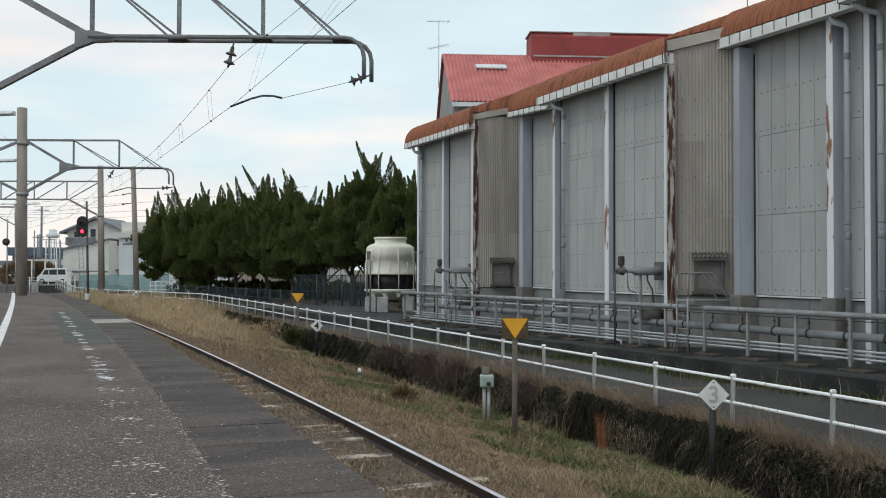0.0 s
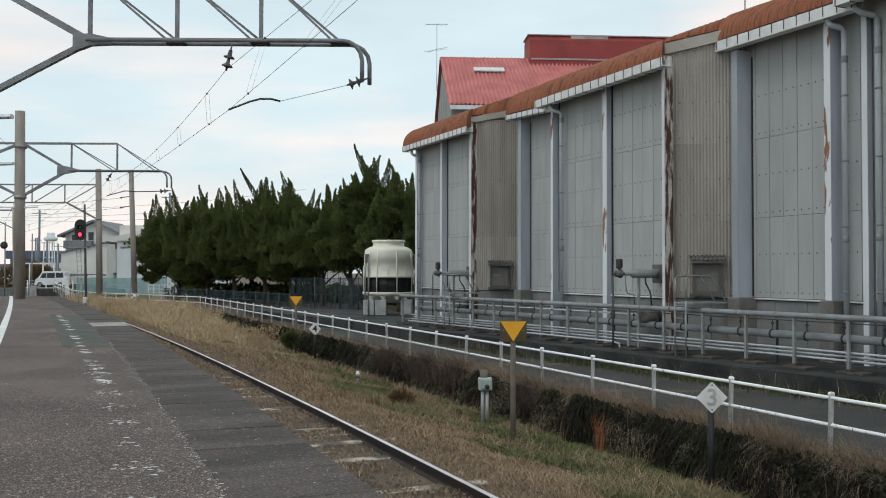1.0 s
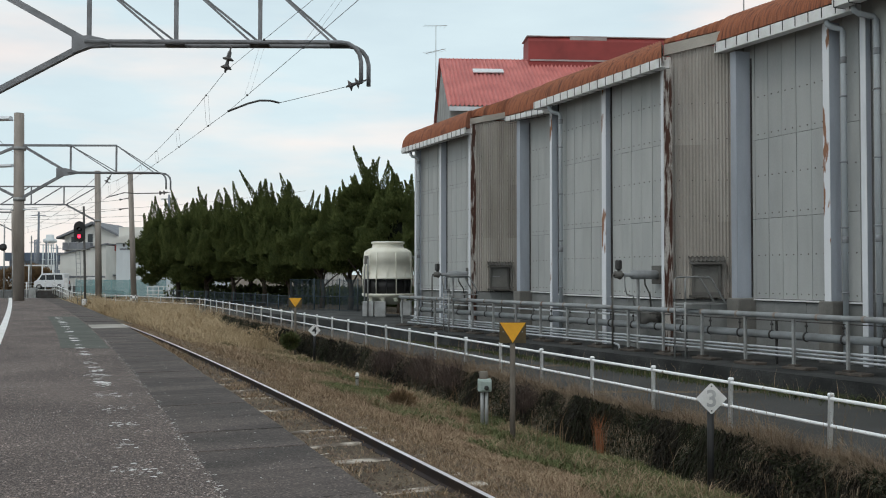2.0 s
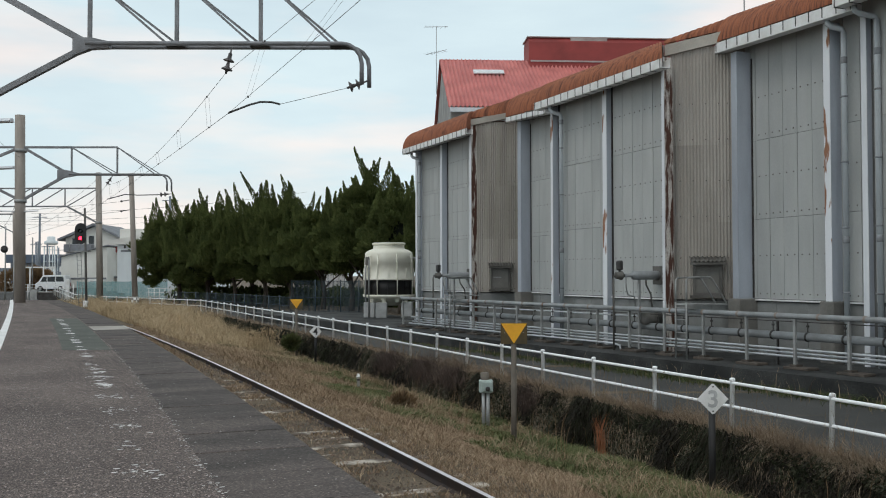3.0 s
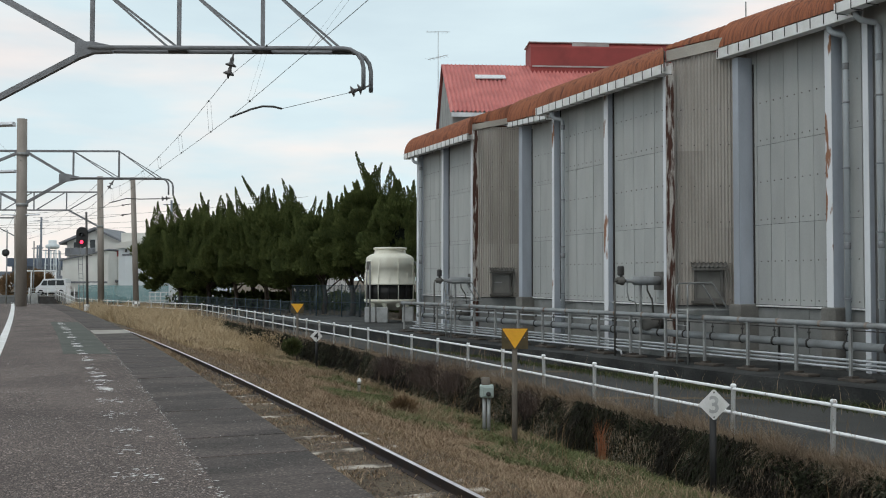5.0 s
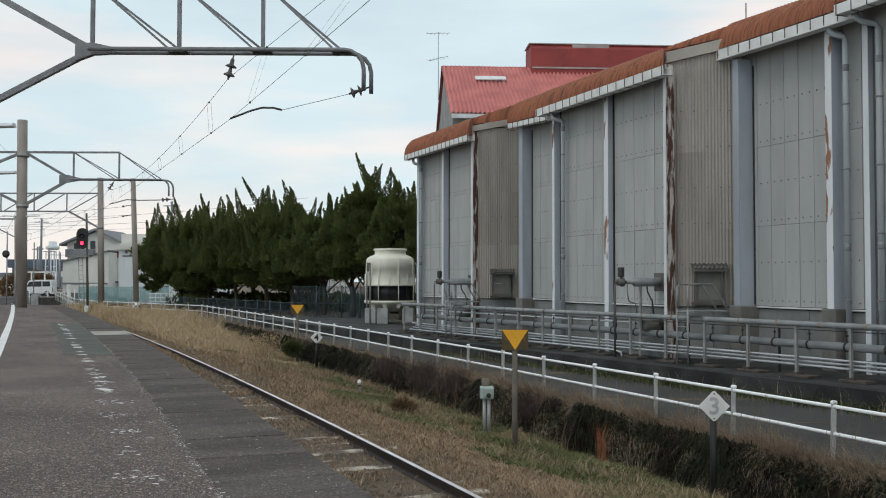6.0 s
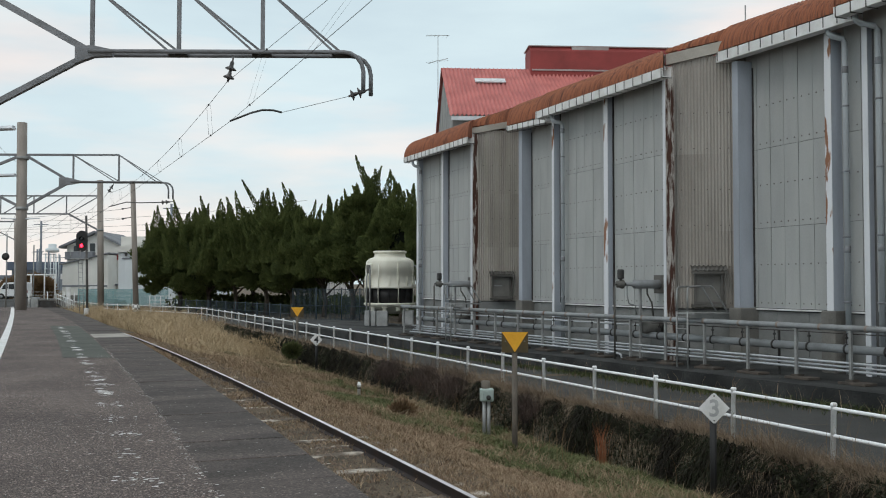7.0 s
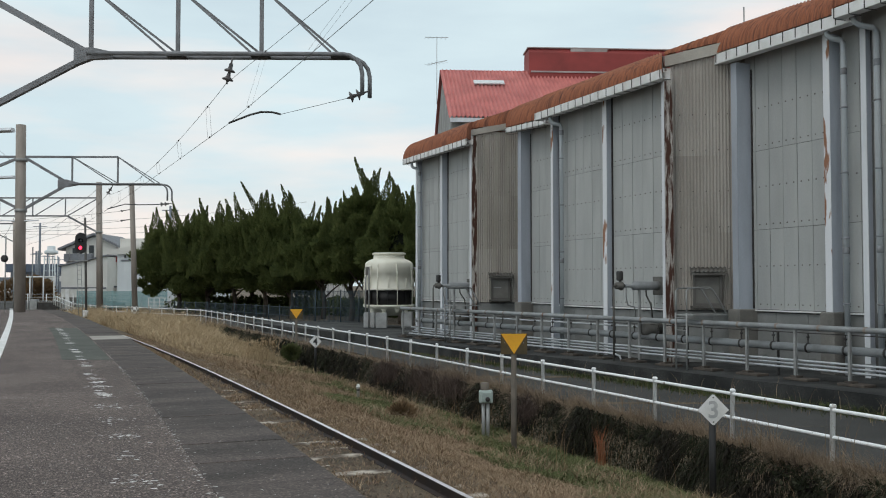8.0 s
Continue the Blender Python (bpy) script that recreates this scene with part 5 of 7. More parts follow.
# ---- signal ----
def build_signal():
    f = thing("railway_signal", "black colour-light railway signal showing red, on a mast", "signal", pose(-24.86, 66, 0))
    part("mast", tube(B(), [(0.40, 0, -0.3), (0.22, 0, 6.9)], 0.085, 10, 0.07), M_DARKPOLE, f)
    bm = B()
    outline = [(0.39 * math.cos(a), 0.39 * math.sin(a) + 0.34) for a in [i * math.pi / 8 for i in range(9)]] + [(0.39 * math.cos(a), 0.39 * math.sin(a) - 0.34) for a in [math.pi + i * math.pi / 8 for i in range(9)]]
    prism(bm, outline, Matrix.Translation((-0.02, -0.12, 5.14)) @ pose(0, 0, 0, 90), Matrix.Translation((-0.02, -0.06, 5.14)) @ pose(0, 0, 0, 90))
    part("backboard", bm, M_BLACK, f, "black rounded backboard")
    part("case", box(B(), -0.22, 0.2, -0.06, 0.3, 4.66, 5.66, bevel=0.03), M_BLACK, f)
    for z, m in ((4.83, M_REDGLOW), (5.32, M_GLASS)):
        part("lens", lathe(B(), [(0.12, 0), (0.12, 0.03), (0.06, 0.05)], 20, Matrix.Translation((-0.02, -0.12, z)) @ pose(0, 0, 0, 90)), m, f, "lit red lens" if m is M_REDGLOW else "dark lens")
        n = 14
        rows = []
        for i in range(n + 1):
            a = math.radians(-30 + 240 * i / n)
            rows.append([(-0.02 + 0.15 * math.cos(a), -0.12, z + 0.15 * math.sin(a)), (-0.02 + 0.15 * math.cos(a), -0.27, z + 0.15 * math.sin(a))])
        h = new("hood", sheet_mesh("hood", rows, M_BLACK))
        h.parent = f
        h.modifiers.new("thickness", "SOLIDIFY").thickness = 0.012
    part("platform", box(B(), -0.75, 0.55, -0.3, 0.35, 3.90, 3.96), M_GALV, f, "small service platform")
    for x in (-0.7, -0.05):
        part("guard_rail", tube(B(), [(x, -0.28, 3.95), (x, -0.28, 4.5)], 0.02, 6), M_GALV, f)
    lad = thing_part("ladder", f)
    for x in (-0.12, 0.16):
        part("stile", tube(B(), [(x - 0.1, 0.3, -0.2), (x - 0.3, 0.3, 4.0)], 0.02, 6), M_GALV, lad)
    for k in range(12):
        part("rung", tube(B(), [(-0.24 - 0.016 * k, 0.3, 0.1 + 0.32 * k), (0.06 - 0.016 * k, 0.3, 0.1 + 0.32 * k)], 0.014, 5), M_GALV, lad)
    part("relay_box", box(B(), 0.22, 0.5, -0.2, 0.1, 0.1, 0.55, bevel=0.02), M_WHITE, f)


M_DARKPOLE = mat("dark_weathered_mast", (0.12, 0.115, 0.11), 0.7, (0.07, 0.065, 0.06), 2, 30, 0.1)
build_signal()


# ---- lineside signs and box ----
def build_triangle(x, y, z0, top, w, h):
    f = thing("warning_sign", "yellow downward triangle sign on a dark board, on a post", "sign", pose(x, y, 0, 0, 0, 0), group="yellow triangle signs")
    part("post", tube(B(), [(0, 0.03, z0), (0, 0.03, top - h * 0.5)], 0.045, 10), M_SIGNPOST, f, "weathered round post")
    part("board", box(B(), -w / 2, w / 2, -0.022, -0.012, top - h, top, bevel=0.003), M_OLIVE, f, "dark olive board")
    tri = prism(B(), [(-w * 0.49, -0.005), (w * 0.49, -0.005), (0, -h * 0.98)], Matrix.Translation((0, -0.023, top)) @ pose(0, 0, 0, 90), Matrix.Translation((0, -0.028, top)) @ pose(0, 0, 0, 90))
    part("triangle", tri, M_YELLOW, f, "faded yellow triangle")
    for sx in (-1, 1):
        part("bolt", lathe(B(), [(0.008, 0), (0.008, 0.006)], 6, Matrix.Translation((sx * w * 0.36, -0.03, top - h * 0.45)) @ pose(0, 0, 0, 90)), M_GALV, f)


M_OLIVE = mat("dark_olive_board", (0.10, 0.065, 0.02), 0.6, (0.06, 0.045, 0.02), 4, 40, 0.05)
M_SIGNPOST = mat("brownish_post", (0.17, 0.145, 0.12), 0.8, (0.10, 0.085, 0.07), 3, 40, 0.2)
build_triangle(1.11, 15.3, -0.75, 1.49, 0.42, 0.33)
build_triangle(-5.35, 35.0, -0.95, 1.392, 0.4725, 0.35)


def build_diamond(x, y, z0, zc, half, digit, faded):
    f = thing("stop_marker", "white diamond stop marker with the number " + digit, "sign", pose(x, y, 0), group="diamond stop markers")
    part("post", tube(B(), [(0, 0.03, z0), (0, 0.03, zc)], 0.045, 10), M_BLACK, f, "dark post")
    o = [(-half, 0), (-half * 0.06, -half * 0.96), (half * 0.06, -half * 0.96), (half, 0), (half * 0.06, half * 0.96), (-half * 0.06, half * 0.96)]
    part("plate", prism(B(), o, Matrix.Translation((0, -0.022, zc)) @ pose(0, 0, 0, 90), Matrix.Translation((0, -0.028, zc)) @ pose(0, 0, 0, 90)), M_WHITE, f, "white diamond plate")
    cu = bpy.data.curves.new("digit", 'FONT')
    cu.body, cu.size, cu.extrude, cu.offset = digit, half * 1.5, 0.002, 0.006 * half / 0.2
    cu.align_x, cu.align_y = 'CENTER', 'CENTER'
    tmp = new("digit_text", cu)
    me = bpy.data.meshes.new_from_object(tmp.evaluated_get(bpy.context.evaluated_depsgraph_get()))
    bpy.data.objects.remove(tmp)
    me.materials.clear()
    me.materials.append(M_FADED if faded else M_BLACK)
    d = new("digit", me)
    d.parent = f
    d.matrix_basis = Matrix.Translation((0, -0.032, zc - 0.01)) @ pose(0, 0, 0, 90)
    for s in (-1, 1):
        part("bolt", lathe(B(), [(0.012, 0), (0.012, 0.006)], 6, Matrix.Translation((0, -0.028, zc + s * half * 0.78)) @ pose(0, 0, 0, 90)), M_VENT, f)


M_FADED = mat("faded_grey_paint", (0.36, 0.36, 0.36), 0.7, (0.46, 0.46, 0.46), 6, 40, 0.05)
build_diamond(3.61, 13.0, -0.95, 0.585, 0.21, "3", True)
build_diamond(-4.32, 32.5, -0.75, 0.36, 0.21, "4", False)


def build_trackside_box():
    f = thing("trackside_box", "grey-green signal equipment box on two pipe legs", "equipment box", pose(0.80, 18.4, 0))
    for x in (-0.046, 0.036):
        part("leg", tube(B(), [(x, 0, -0.9), (x, 0, 0.05)], 0.036, 10), M_GALV, f)
    part("case", box(B(), -0.13, 0.13, -0.10, 0.10, 0.02, 0.26, bevel=0.02), M_BOXGREEN, f)
    part("door", box(B(), -0.07, 0.12, -0.125, -0.104, 0.05, 0.23, bevel=0.008), M_BOXGREEN, f)
    part("lock", lathe(B(), [(0.045, 0), (0.045, 0.02), (0.02, 0.03)], 12, Matrix.Translation((0.03, -0.126, 0.10)) @ pose(0, 0, 0, 90)), M_DARK, f)
    part("post_top", tube(B(), [(-0.02, 0.02, 0.05), (-0.02, 0.02, 0.40)], 0.08, 12), M_SIGNPOST, f)


M_BOXGREEN = mat("pale_grey_green_paint", (0.42, 0.50, 0.47), 0.6, (0.32, 0.38, 0.36), 4, 40, 0.05)
build_trackside_box()


def build_stub():
    f = thing("marker_stub", "small white marker post in the grass", "marker post", pose(-2.15, 24.3, -0.45))
    part("shaft", lathe(B(), [(0.04, -0.1), (0.04, 0.13), (0.055, 0.14), (0.055, 0.165), (0.04, 0.17), (0.036, 0.215), (0.016, 0.23)], 12), M_WHITE, f)
    part("band", lathe(B(), [(0.042, 0.06), (0.042, 0.10)], 12), M_DARK, f)


build_stub()


# ---- trees: clipped junipers with flame-like shoots ----
def leaf_mesh(name, pts, dirs, sizes):
    """Flame-shaped leaf sprays: two crossed slim blades each."""
    n = len(pts)
    d = dirs / np.linalg.norm(dirs, axis=1)[:, None]
    rnd = np.random.normal(size=(n, 3))
    s1 = np.cross(d, rnd)
    s1 /= np.linalg.norm(s1, axis=1)[:, None]
    s2 = np.cross(d, s1)
    out = []
    for s in (s1, s2):
        w = s * (sizes * 0.19)[:, None]
        out += [pts, pts + d * (sizes * 0.4)[:, None] + w, pts + d * sizes[:, None], pts + d * (sizes * 0.4)[:, None] - w]
    verts = np.stack(out, 1).reshape(-1, 3)
    me = bpy.data.meshes.new(name)
    me.vertices.add(n * 8)
    me.vertices.foreach_set("co", verts.astype(np.float32).ravel())
    me.loops.add(n * 8)
    me.loops.foreach_set("vertex_index", np.arange(n * 8, dtype=np.int32))
    me.polygons.add(n * 2)
    me.polygons.foreach_set("loop_start", (np.arange(n * 2) * 4).astype(np.int32))
    me.update(calc_edges=True)
    return me


def build_tree(x, y, r, zc, ztop, shoots, seed, lean=0.0):
    clear = 1.0 if y < 67 else 0.0
    rng = np.random.default_rng(seed)
    f = thing("juniper_tree", "dark green juniper tree with flame-shaped shoots", "tree", pose(x, y, 0), group="row of junipers")
    part("trunk", tube(B(), [(0, 0, -0.2), (0.08, 0.05, 1.0), (-0.05, 0, 2.2), (0.05, 0, 4.0), (0.1, 0, 6.0)], 0.20, 9, 0.06), M_BARK, f)
    for k in range(5):
        a = k * 1.256 + seed
        part("limb", tube(B(), [(0, 0, 1.3 + 0.25 * k), (0.6 * math.cos(a), 0.6 * math.sin(a), 1.9 + 0.3 * k), (r * 0.7 * math.cos(a), r * 0.7 * math.sin(a), 2.8 + 0.5 * k)], 0.09, 6, 0.03), M_BARK, f)
    P, Dd, S = [], [], []
    skirt = rng.uniform(1.3, 2.2) + clear
    zdome = ztop * 0.80

    def hull(z):
        """Radius of the crown at height z."""
        t = (z - skirt) / (zdome - skirt)
        return r * (0.62 + 0.40 * math.sin(math.pi * min(max(t, 0), 1) ** 0.8)) * (1 - max(t - 0.62, 0) * 1.3)

    # overlapping clumps of upswept sprays
    for k in range(105):
        a = rng.uniform(0, 6.283)
        z = skirt + (zdome - skirt) * rng.uniform(0.02, 0.82)
        rad = hull(z) * rng.uniform(0.35, 0.98)
        q = rng.uniform(0.40, 0.80)
        c = np.array([rad * math.cos(a), rad * math.sin(a), z])
        n = int(560 * q)
        v = rng.normal(size=(n, 3))
        v /= np.linalg.norm(v, axis=1)[:, None]
        P.append(c + v * np.array([q, q, q * 0.75]) * rng.uniform(0.35, 1.05, (n, 1)))
        out = np.array([math.cos(a), math.sin(a), 0.0])
        Dd.append(v * 0.55 + out * 0.45 + np.array([0.0, 0, 0.75]) + rng.normal(size=(n, 3)) * 0.28)
        S.append(rng.uniform(0.14, 0.32, n))
    # twisting spires, thick at the foot and drawn out to a point
    for k in range(int(shoots * 3.2)):
        a, rad = rng.uniform(0, 6.283), r * math.sqrt(rng.uniform(0, 1)) * 0.95
        crown = k < shoots * 2.2
        dome = 1 - (rad / r) ** 2 * 0.75
        zcap = 2.9 + (zdome - 2.9) * dome
        z0 = zcap - 1.7 if crown else max(zcap * rng.uniform(0.45, 0.85), skirt + 0.2)
        h = rng.uniform(0.6, 1.5) * (0.75 + 0.35 * dome) + (1.5 if crown else 0.4)
        if k < 3:
            h, rad = (ztop - zcap) * (1.0 - 0.16 * k) + 1.55, r * (0.10 + 0.22 * k)
        if not crown:
            rad = hull(z0) * 0.9
        base = np.array([rad * math.cos(a), rad * math.sin(a), z0])
        lx, ly = rng.normal(size=2) * 0.09
        lx += lean - 0.05
        if not crown:
            lx, ly = lx + 0.45 * math.cos(a), ly + 0.45 * math.sin(a)
        n = int(300 * h)
        t = rng.uniform(0, 1, n) ** 1.15
        width = (0.62 if crown else 0.42) * (1 - t) ** 0.95 * (1 + 0.15 * np.sin(t * 9 + k)) + 0.015
        ang = rng.uniform(0, 6.283, n)
        rr = np.sqrt(rng.uniform(0.15, 1, n)) * width
        bend = 0.07 * np.sin(t * 4.5 + k * 1.7) * h * t
        off = np.stack([lx * h * t ** 1.5 + bend + rr * np.cos(ang), ly * h * t ** 1.5 + rr * np.sin(ang), h * t], 1)
        P.append(base + off)
        Dd.append(np.stack([np.cos(ang) * 0.28 + lx, np.sin(ang) * 0.28 + ly, np.full(n, 0.95)], 1) + rng.normal(size=(n, 3)) * 0.12)
        S.append(rng.uniform(0.12, 0.26, n) * (1.05 - 0.45 * t))
    P, Dd, S = np.concatenate(P), np.concatenate(Dd), np.concatenate(S)
    me = leaf_mesh("crown", P, Dd, S)
    me.materials.append(M_LEAF)
    c = new("crown", me)
    c.parent = f
    # solid dark core, put in to imitate the shade deep in the crown
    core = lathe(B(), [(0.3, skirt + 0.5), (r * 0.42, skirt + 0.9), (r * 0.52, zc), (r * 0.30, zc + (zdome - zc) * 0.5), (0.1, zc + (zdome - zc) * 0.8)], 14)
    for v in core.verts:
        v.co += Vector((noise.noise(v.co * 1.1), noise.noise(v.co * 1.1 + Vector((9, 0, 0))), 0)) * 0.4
    part("inner_foliage", core, M_INNER, f, "dark solid core that imitates the shade inside the crown")


# near-black green: the crown's inner shade painted as a colour
M_INNER = mat("crown_shade_colour", (0.010, 0.016, 0.007), 0.95, (0.006, 0.010, 0.005), 2, 10, 0.3)
TREES = [(-21.6, 78.5, 3.4, 4.9, 9.2, 17), (-18.7, 76.0, 3.2, 5.0, 9.2, 16), (-16.0, 73.5, 3.1, 5.1, 9.5, 16), (-13.2, 71.0, 3.2, 5.0, 9.9, 18), (-10.9, 68.5, 2.9, 4.9, 9.6, 16),
         # back row, added to block the bright sky beneath the front crowns
         (-20.5, 83.5, 3.0, 4.4, 8.2, 10), (-16.0, 80.5, 3.0, 4.4, 8.4, 10), (-11.8, 77.0, 3.0, 4.4, 8.6, 10),
         (-8.2, 65.5, 2.4, 4.6, 8.4, 13), (-6.0, 62.5, 2.2, 4.6, 8.5, 13), (-4.6, 60.0, 2.0, 5.0, 10.3, 14), (-2.6, 57.8, 2.2, 4.6, 8.9, 13), (-0.8, 60.0, 2.2, 4.6, 9.1, 12)]
for i, (tx, ty, tr, tz, tt, ts) in enumerate(TREES):
    build_tree(tx, ty, tr, tz, tt, ts, 11 + i)


# ---- dark boundary fence under the trees ----
def build_dark_fence():
    f = thing("boundary_fence", "dark blue-grey mesh fence under the trees", "fence")
    pts = [(-3.4, 49.5), (-5.4, 50.5), (-8.4, 53.0), (-10.2, 56.2), (-12.4, 60.0), (-16.2, 66.0), (-21.0, 72.5)]
    for k, ((xa, ya), (xb, yb)) in enumerate(zip(pts, pts[1:])):
        h = 1.95 if k < 2 else 1.05
        n = max(2, round(math.hypot(xb - xa, yb - ya) / 2.0))
        for j in range(n):
            x0, y0, x1, y1 = xa + (xb - xa) * j / n, ya + (yb - ya) * j / n, xa + (xb - xa) * (j + 1) / n, ya + (yb - ya) * (j + 1) / n
            part("post", tube(B(), [(x0, y0, -0.1), (x0, y0, h + 0.08)], 0.04, 6), M_NAVY, f)
            pan = B()
            bars = 20 if k < 2 else 10
            for i in range(bars):
                t = (i + 0.5) / bars
                beam(pan, (x0 + (x1 - x0) * t, y0 + (y1 - y0) * t, 0.1), (x0 + (x1 - x0) * t, y0 + (y1 - y0) * t, h), 0.022, 0.012)
            part("mesh_panel", pan, M_NAVY, f)
            for z in (0.12, h * 0.55, h):
                part("rail", beam(B(), (x0, y0, z), (x1, y1, z), 0.05, 0.03), M_NAVY, f)


def build_garden_shed():
    f = thing("storage_shed", "small white panelled storage shed beyond the trees", "shed", pose(-11.2, 88.0, 0))
    part("body", box(B(), 0, 2.3, 0, 2.0, 0.0, 2.85, bevel=0.02), M_WHITE, f)
    for k in range(5):
        part("wall_rib", box(B(), 0.1 + k * 0.5, 0.16 + k * 0.5, -0.03, 0.0, 0.05, 2.8), M_GALV, f)
    part("roof", box(B(), -0.12, 2.42, -0.15, 2.15, 2.853, 2.97, bevel=0.02), M_GALV, f, "grey sheet roof")


build_garden_shed()
M_NAVY = mat("dark_blue_grey_steel", (0.030, 0.055, 0.070), 0.6, (0.020, 0.034, 0.044), 2, 30, 0.05)
build_dark_fence()


# ---- buildings beyond the crossing ----
def build_house():
    f = thing("gabled_house", "off-white two-storey house with grey gabled roof", "house", pose(-41.0, 112, 0))
    part("wall", prism(B(), [(-3.0, 0), (3.4, 0), (3.4, 6.6), (0.4, 8.0), (-3.0, 6.6)], pose(0, 0, 0, 90), Matrix.Translation((0, 9, 0)) @ pose(0, 0, 0, 90)), M_HOUSE, f)
    for a, b in (((-3.7, 6.55), (0.4, 8.35)), ((4.1, 6.55), (0.4, 8.35))):
        sgn = 1 if a[0] < 0 else -1
        o = [a, b, (b[0], b[1] - 0.25), (a[0], a[1] - 0.25)]
        part("roof_slope", prism(B(), o, Matrix.Translation((0, -0.7, 0)) @ pose(0, 0, 0, 90), Matrix.Translation((0, 9.4, 0)) @ pose(0, 0, 0, 90)), M_ROOFGREY, f, "grey tiled roof")
    part("balcony", box(B(), -2.9, 0.3, -0.9, 0.0, 5.0, 5.9, bevel=0.03), M_ROOFGREY, f)
    part("shop_sign", box(B(), 1.5, 3.0, -0.25, -0.02, 4.95, 5.6), M_DKRED, f, "dark red sign band")
    for x0, x1, z0, z1 in ((-2.2, -1.2, 5.95, 6.6), (0.7, 1.2, 2.4, 4.6), (-0.3, 0.3, 5.95, 6.9), (1.9, 2.3, 3.0, 3.5)):
        w = thing_part("window", f)
        part("frame", box(B(), x0 - 0.06, x1 + 0.06, -0.06, -0.01, z0 - 0.06, z1 + 0.06), M_WHITE, w)
        part("pane", box(B(), x0, x1, -0.08, -0.063, z0, z1), M_GLASS, w)
    part("awning", box(B(), 1.0, 3.4, -0.8, 0.0, 2.0, 2.2), M_ROOFGREY, f)
    part("banner", box(B(), -0.55, -0.15, -1.3, -1.28, 1.5, 3.9), M_DKRED, f, "red and white banner")
    part("banner", box(B(), -0.1, 0.25, -1.35, -1.33, 1.5, 4.2), M_WHITE, f, "white banner")
    s = thing("white_shed", "off-white lean-to workshop with blue-grey roof edge", "shed", pose(-43.3, 109, 0))
    part("wall", prism(B(), [(0, 0), (5.2, 0), (5.2, 5.5), (4.9, 5.5), (0, 4.4)], pose(0, 0, 0, 90), Matrix.Translation((0, 4, 0)) @ pose(0, 0, 0, 90)), M_HOUSE, s)
    part("roof", prism(B(), [(-0.3, 4.36), (5.3, 5.62), (5.3, 5.75), (-0.3, 4.5)], Matrix.Translation((0, -0.3, 0)) @ pose(0, 0, 0, 90), Matrix.Translation((0, 4.3, 0)) @ pose(0, 0, 0, 90)), M_ROOFGREY, s)
    part("string_band", box(B(), 0.02, 5.1, -0.06, -0.01, 1.85, 2.05), M_ROOFGREY, s)
    part("dado", box(B(), 0.02, 5.1, -0.05, -0.01, 0.0, 0.9), M_CONC, s)


M_ROOFGREY = mat("grey_roof", (0.22, 0.23, 0.25), 0.8, (0.16, 0.165, 0.18), 1, 20, 0.1)
build_house()


def build_warehouse():
    f = thing("warehouse", "pale warehouse with two large sliding doors", "building", pose(-33.9, 100, 0, 0, 0, -3))
    part("wall", box(B(), 0, 9.5, 0, 9, -0.1, 5.55), M_WARE, f)
    part("roof", prism(B(), [(-0.3, 5.5), (9.8, 5.5), (9.8, 5.7), (4.7, 7.0), (-0.3, 5.95)], Matrix.Translation((0, -0.3, 0)) @ pose(0, 0, 0, 90), Matrix.Translation((0, 9.3, 0)) @ pose(0, 0, 0, 90)), M_HOUSE, f)
    part("parapet", box(B(), 0.0, 5.6, 0.6, 0.9, 5.6, 7.15), M_HOUSE, f)
    part("door_track", box(B(), 0.4, 9.0, -0.12, -0.01, 4.75, 4.92), M_ROOFGREY, f)
    for x0 in (0.7, 2.9, 5.1):
        d = part("sliding_door", box(B(), x0, x0 + 2.15, -0.09, -0.02, 0.2, 4.72), M_WARE, f)
        for k in range(1, 5):
            part("rib", box(B(), x0 + k * 0.43 - 0.012, x0 + k * 0.43 + 0.012, -0.10, -0.091, 0.25, 4.68), M_WARE, d)
    for x in (0.75, 2.9):
        part("lamp", box(B(), x, x + 0.12, -0.2, -0.01, 5.1, 5.4), M_DARK, f)


build_warehouse()


def build_teal_fence():
    f = thing("teal_fence", "teal mesh fence in front of the warehouse", "fence")
    a, b = Vector((-35.2, 92.5, 0)), Vector((-26.0, 90.5, 0))
    n = 5
    for k in range(n + 1):
        p = a.lerp(b, k / n)
        part("post", tube(B(), [(p.x, p.y, -0.1), (p.x, p.y, 1.75)], 0.04, 6), M_TEAL, f)
    for k in range(n):
        p, q = a.lerp(b, k / n), a.lerp(b, (k + 1) / n)
        bm = B()
        for j in range(26):
            m = p.lerp(q, (j + 0.5) / 26)
            beam(bm, (m.x, m.y, 0.1), (m.x, m.y, 1.68), 0.045, 0.02)
        for z in (0.12, 0.5, 0.9, 1.3, 1.68):
            beam(bm, (p.x, p.y, z), (q.x, q.y, z), 0.03, 0.03)
        part("mesh_panel", bm, M_TEAL, f)
    g = thing("white_fence", "short white railing beside the trees", "railing")
    for k in range(5):
        x = -27.4 + 0.5 * k
        part("post", tube(B(), [(x, 89.5, -0.1), (x, 89.5, 1.1)], 0.035, 6), M_WHITE, g)
    for z in (0.35, 0.7, 1.08):
        part("rail", tube(B(), [(-27.5, 89.5, z), (-24.6, 89.5, z)], 0.035, 6), M_WHITE, g)
    h = thing("picket_gate", "pale grey picket gate by the warehouse", "gate")
    for k in range(6):
        part("picket", box(B(), -27.2 + 0.3 * k, -27.1 + 0.3 * k, 92.0, 92.04, 0.0, 2.4 - 0.12 * k), M_WARE, h)
    part("rail", box(B(), -27.3, -25.6, 92.045, 92.08, 0.8, 0.9), M_WARE, h)
    part("rail", box(B(), -27.3, -25.6, 92.045, 92.08, 1.5, 1.6), M_WARE, h)


build_teal_fence()


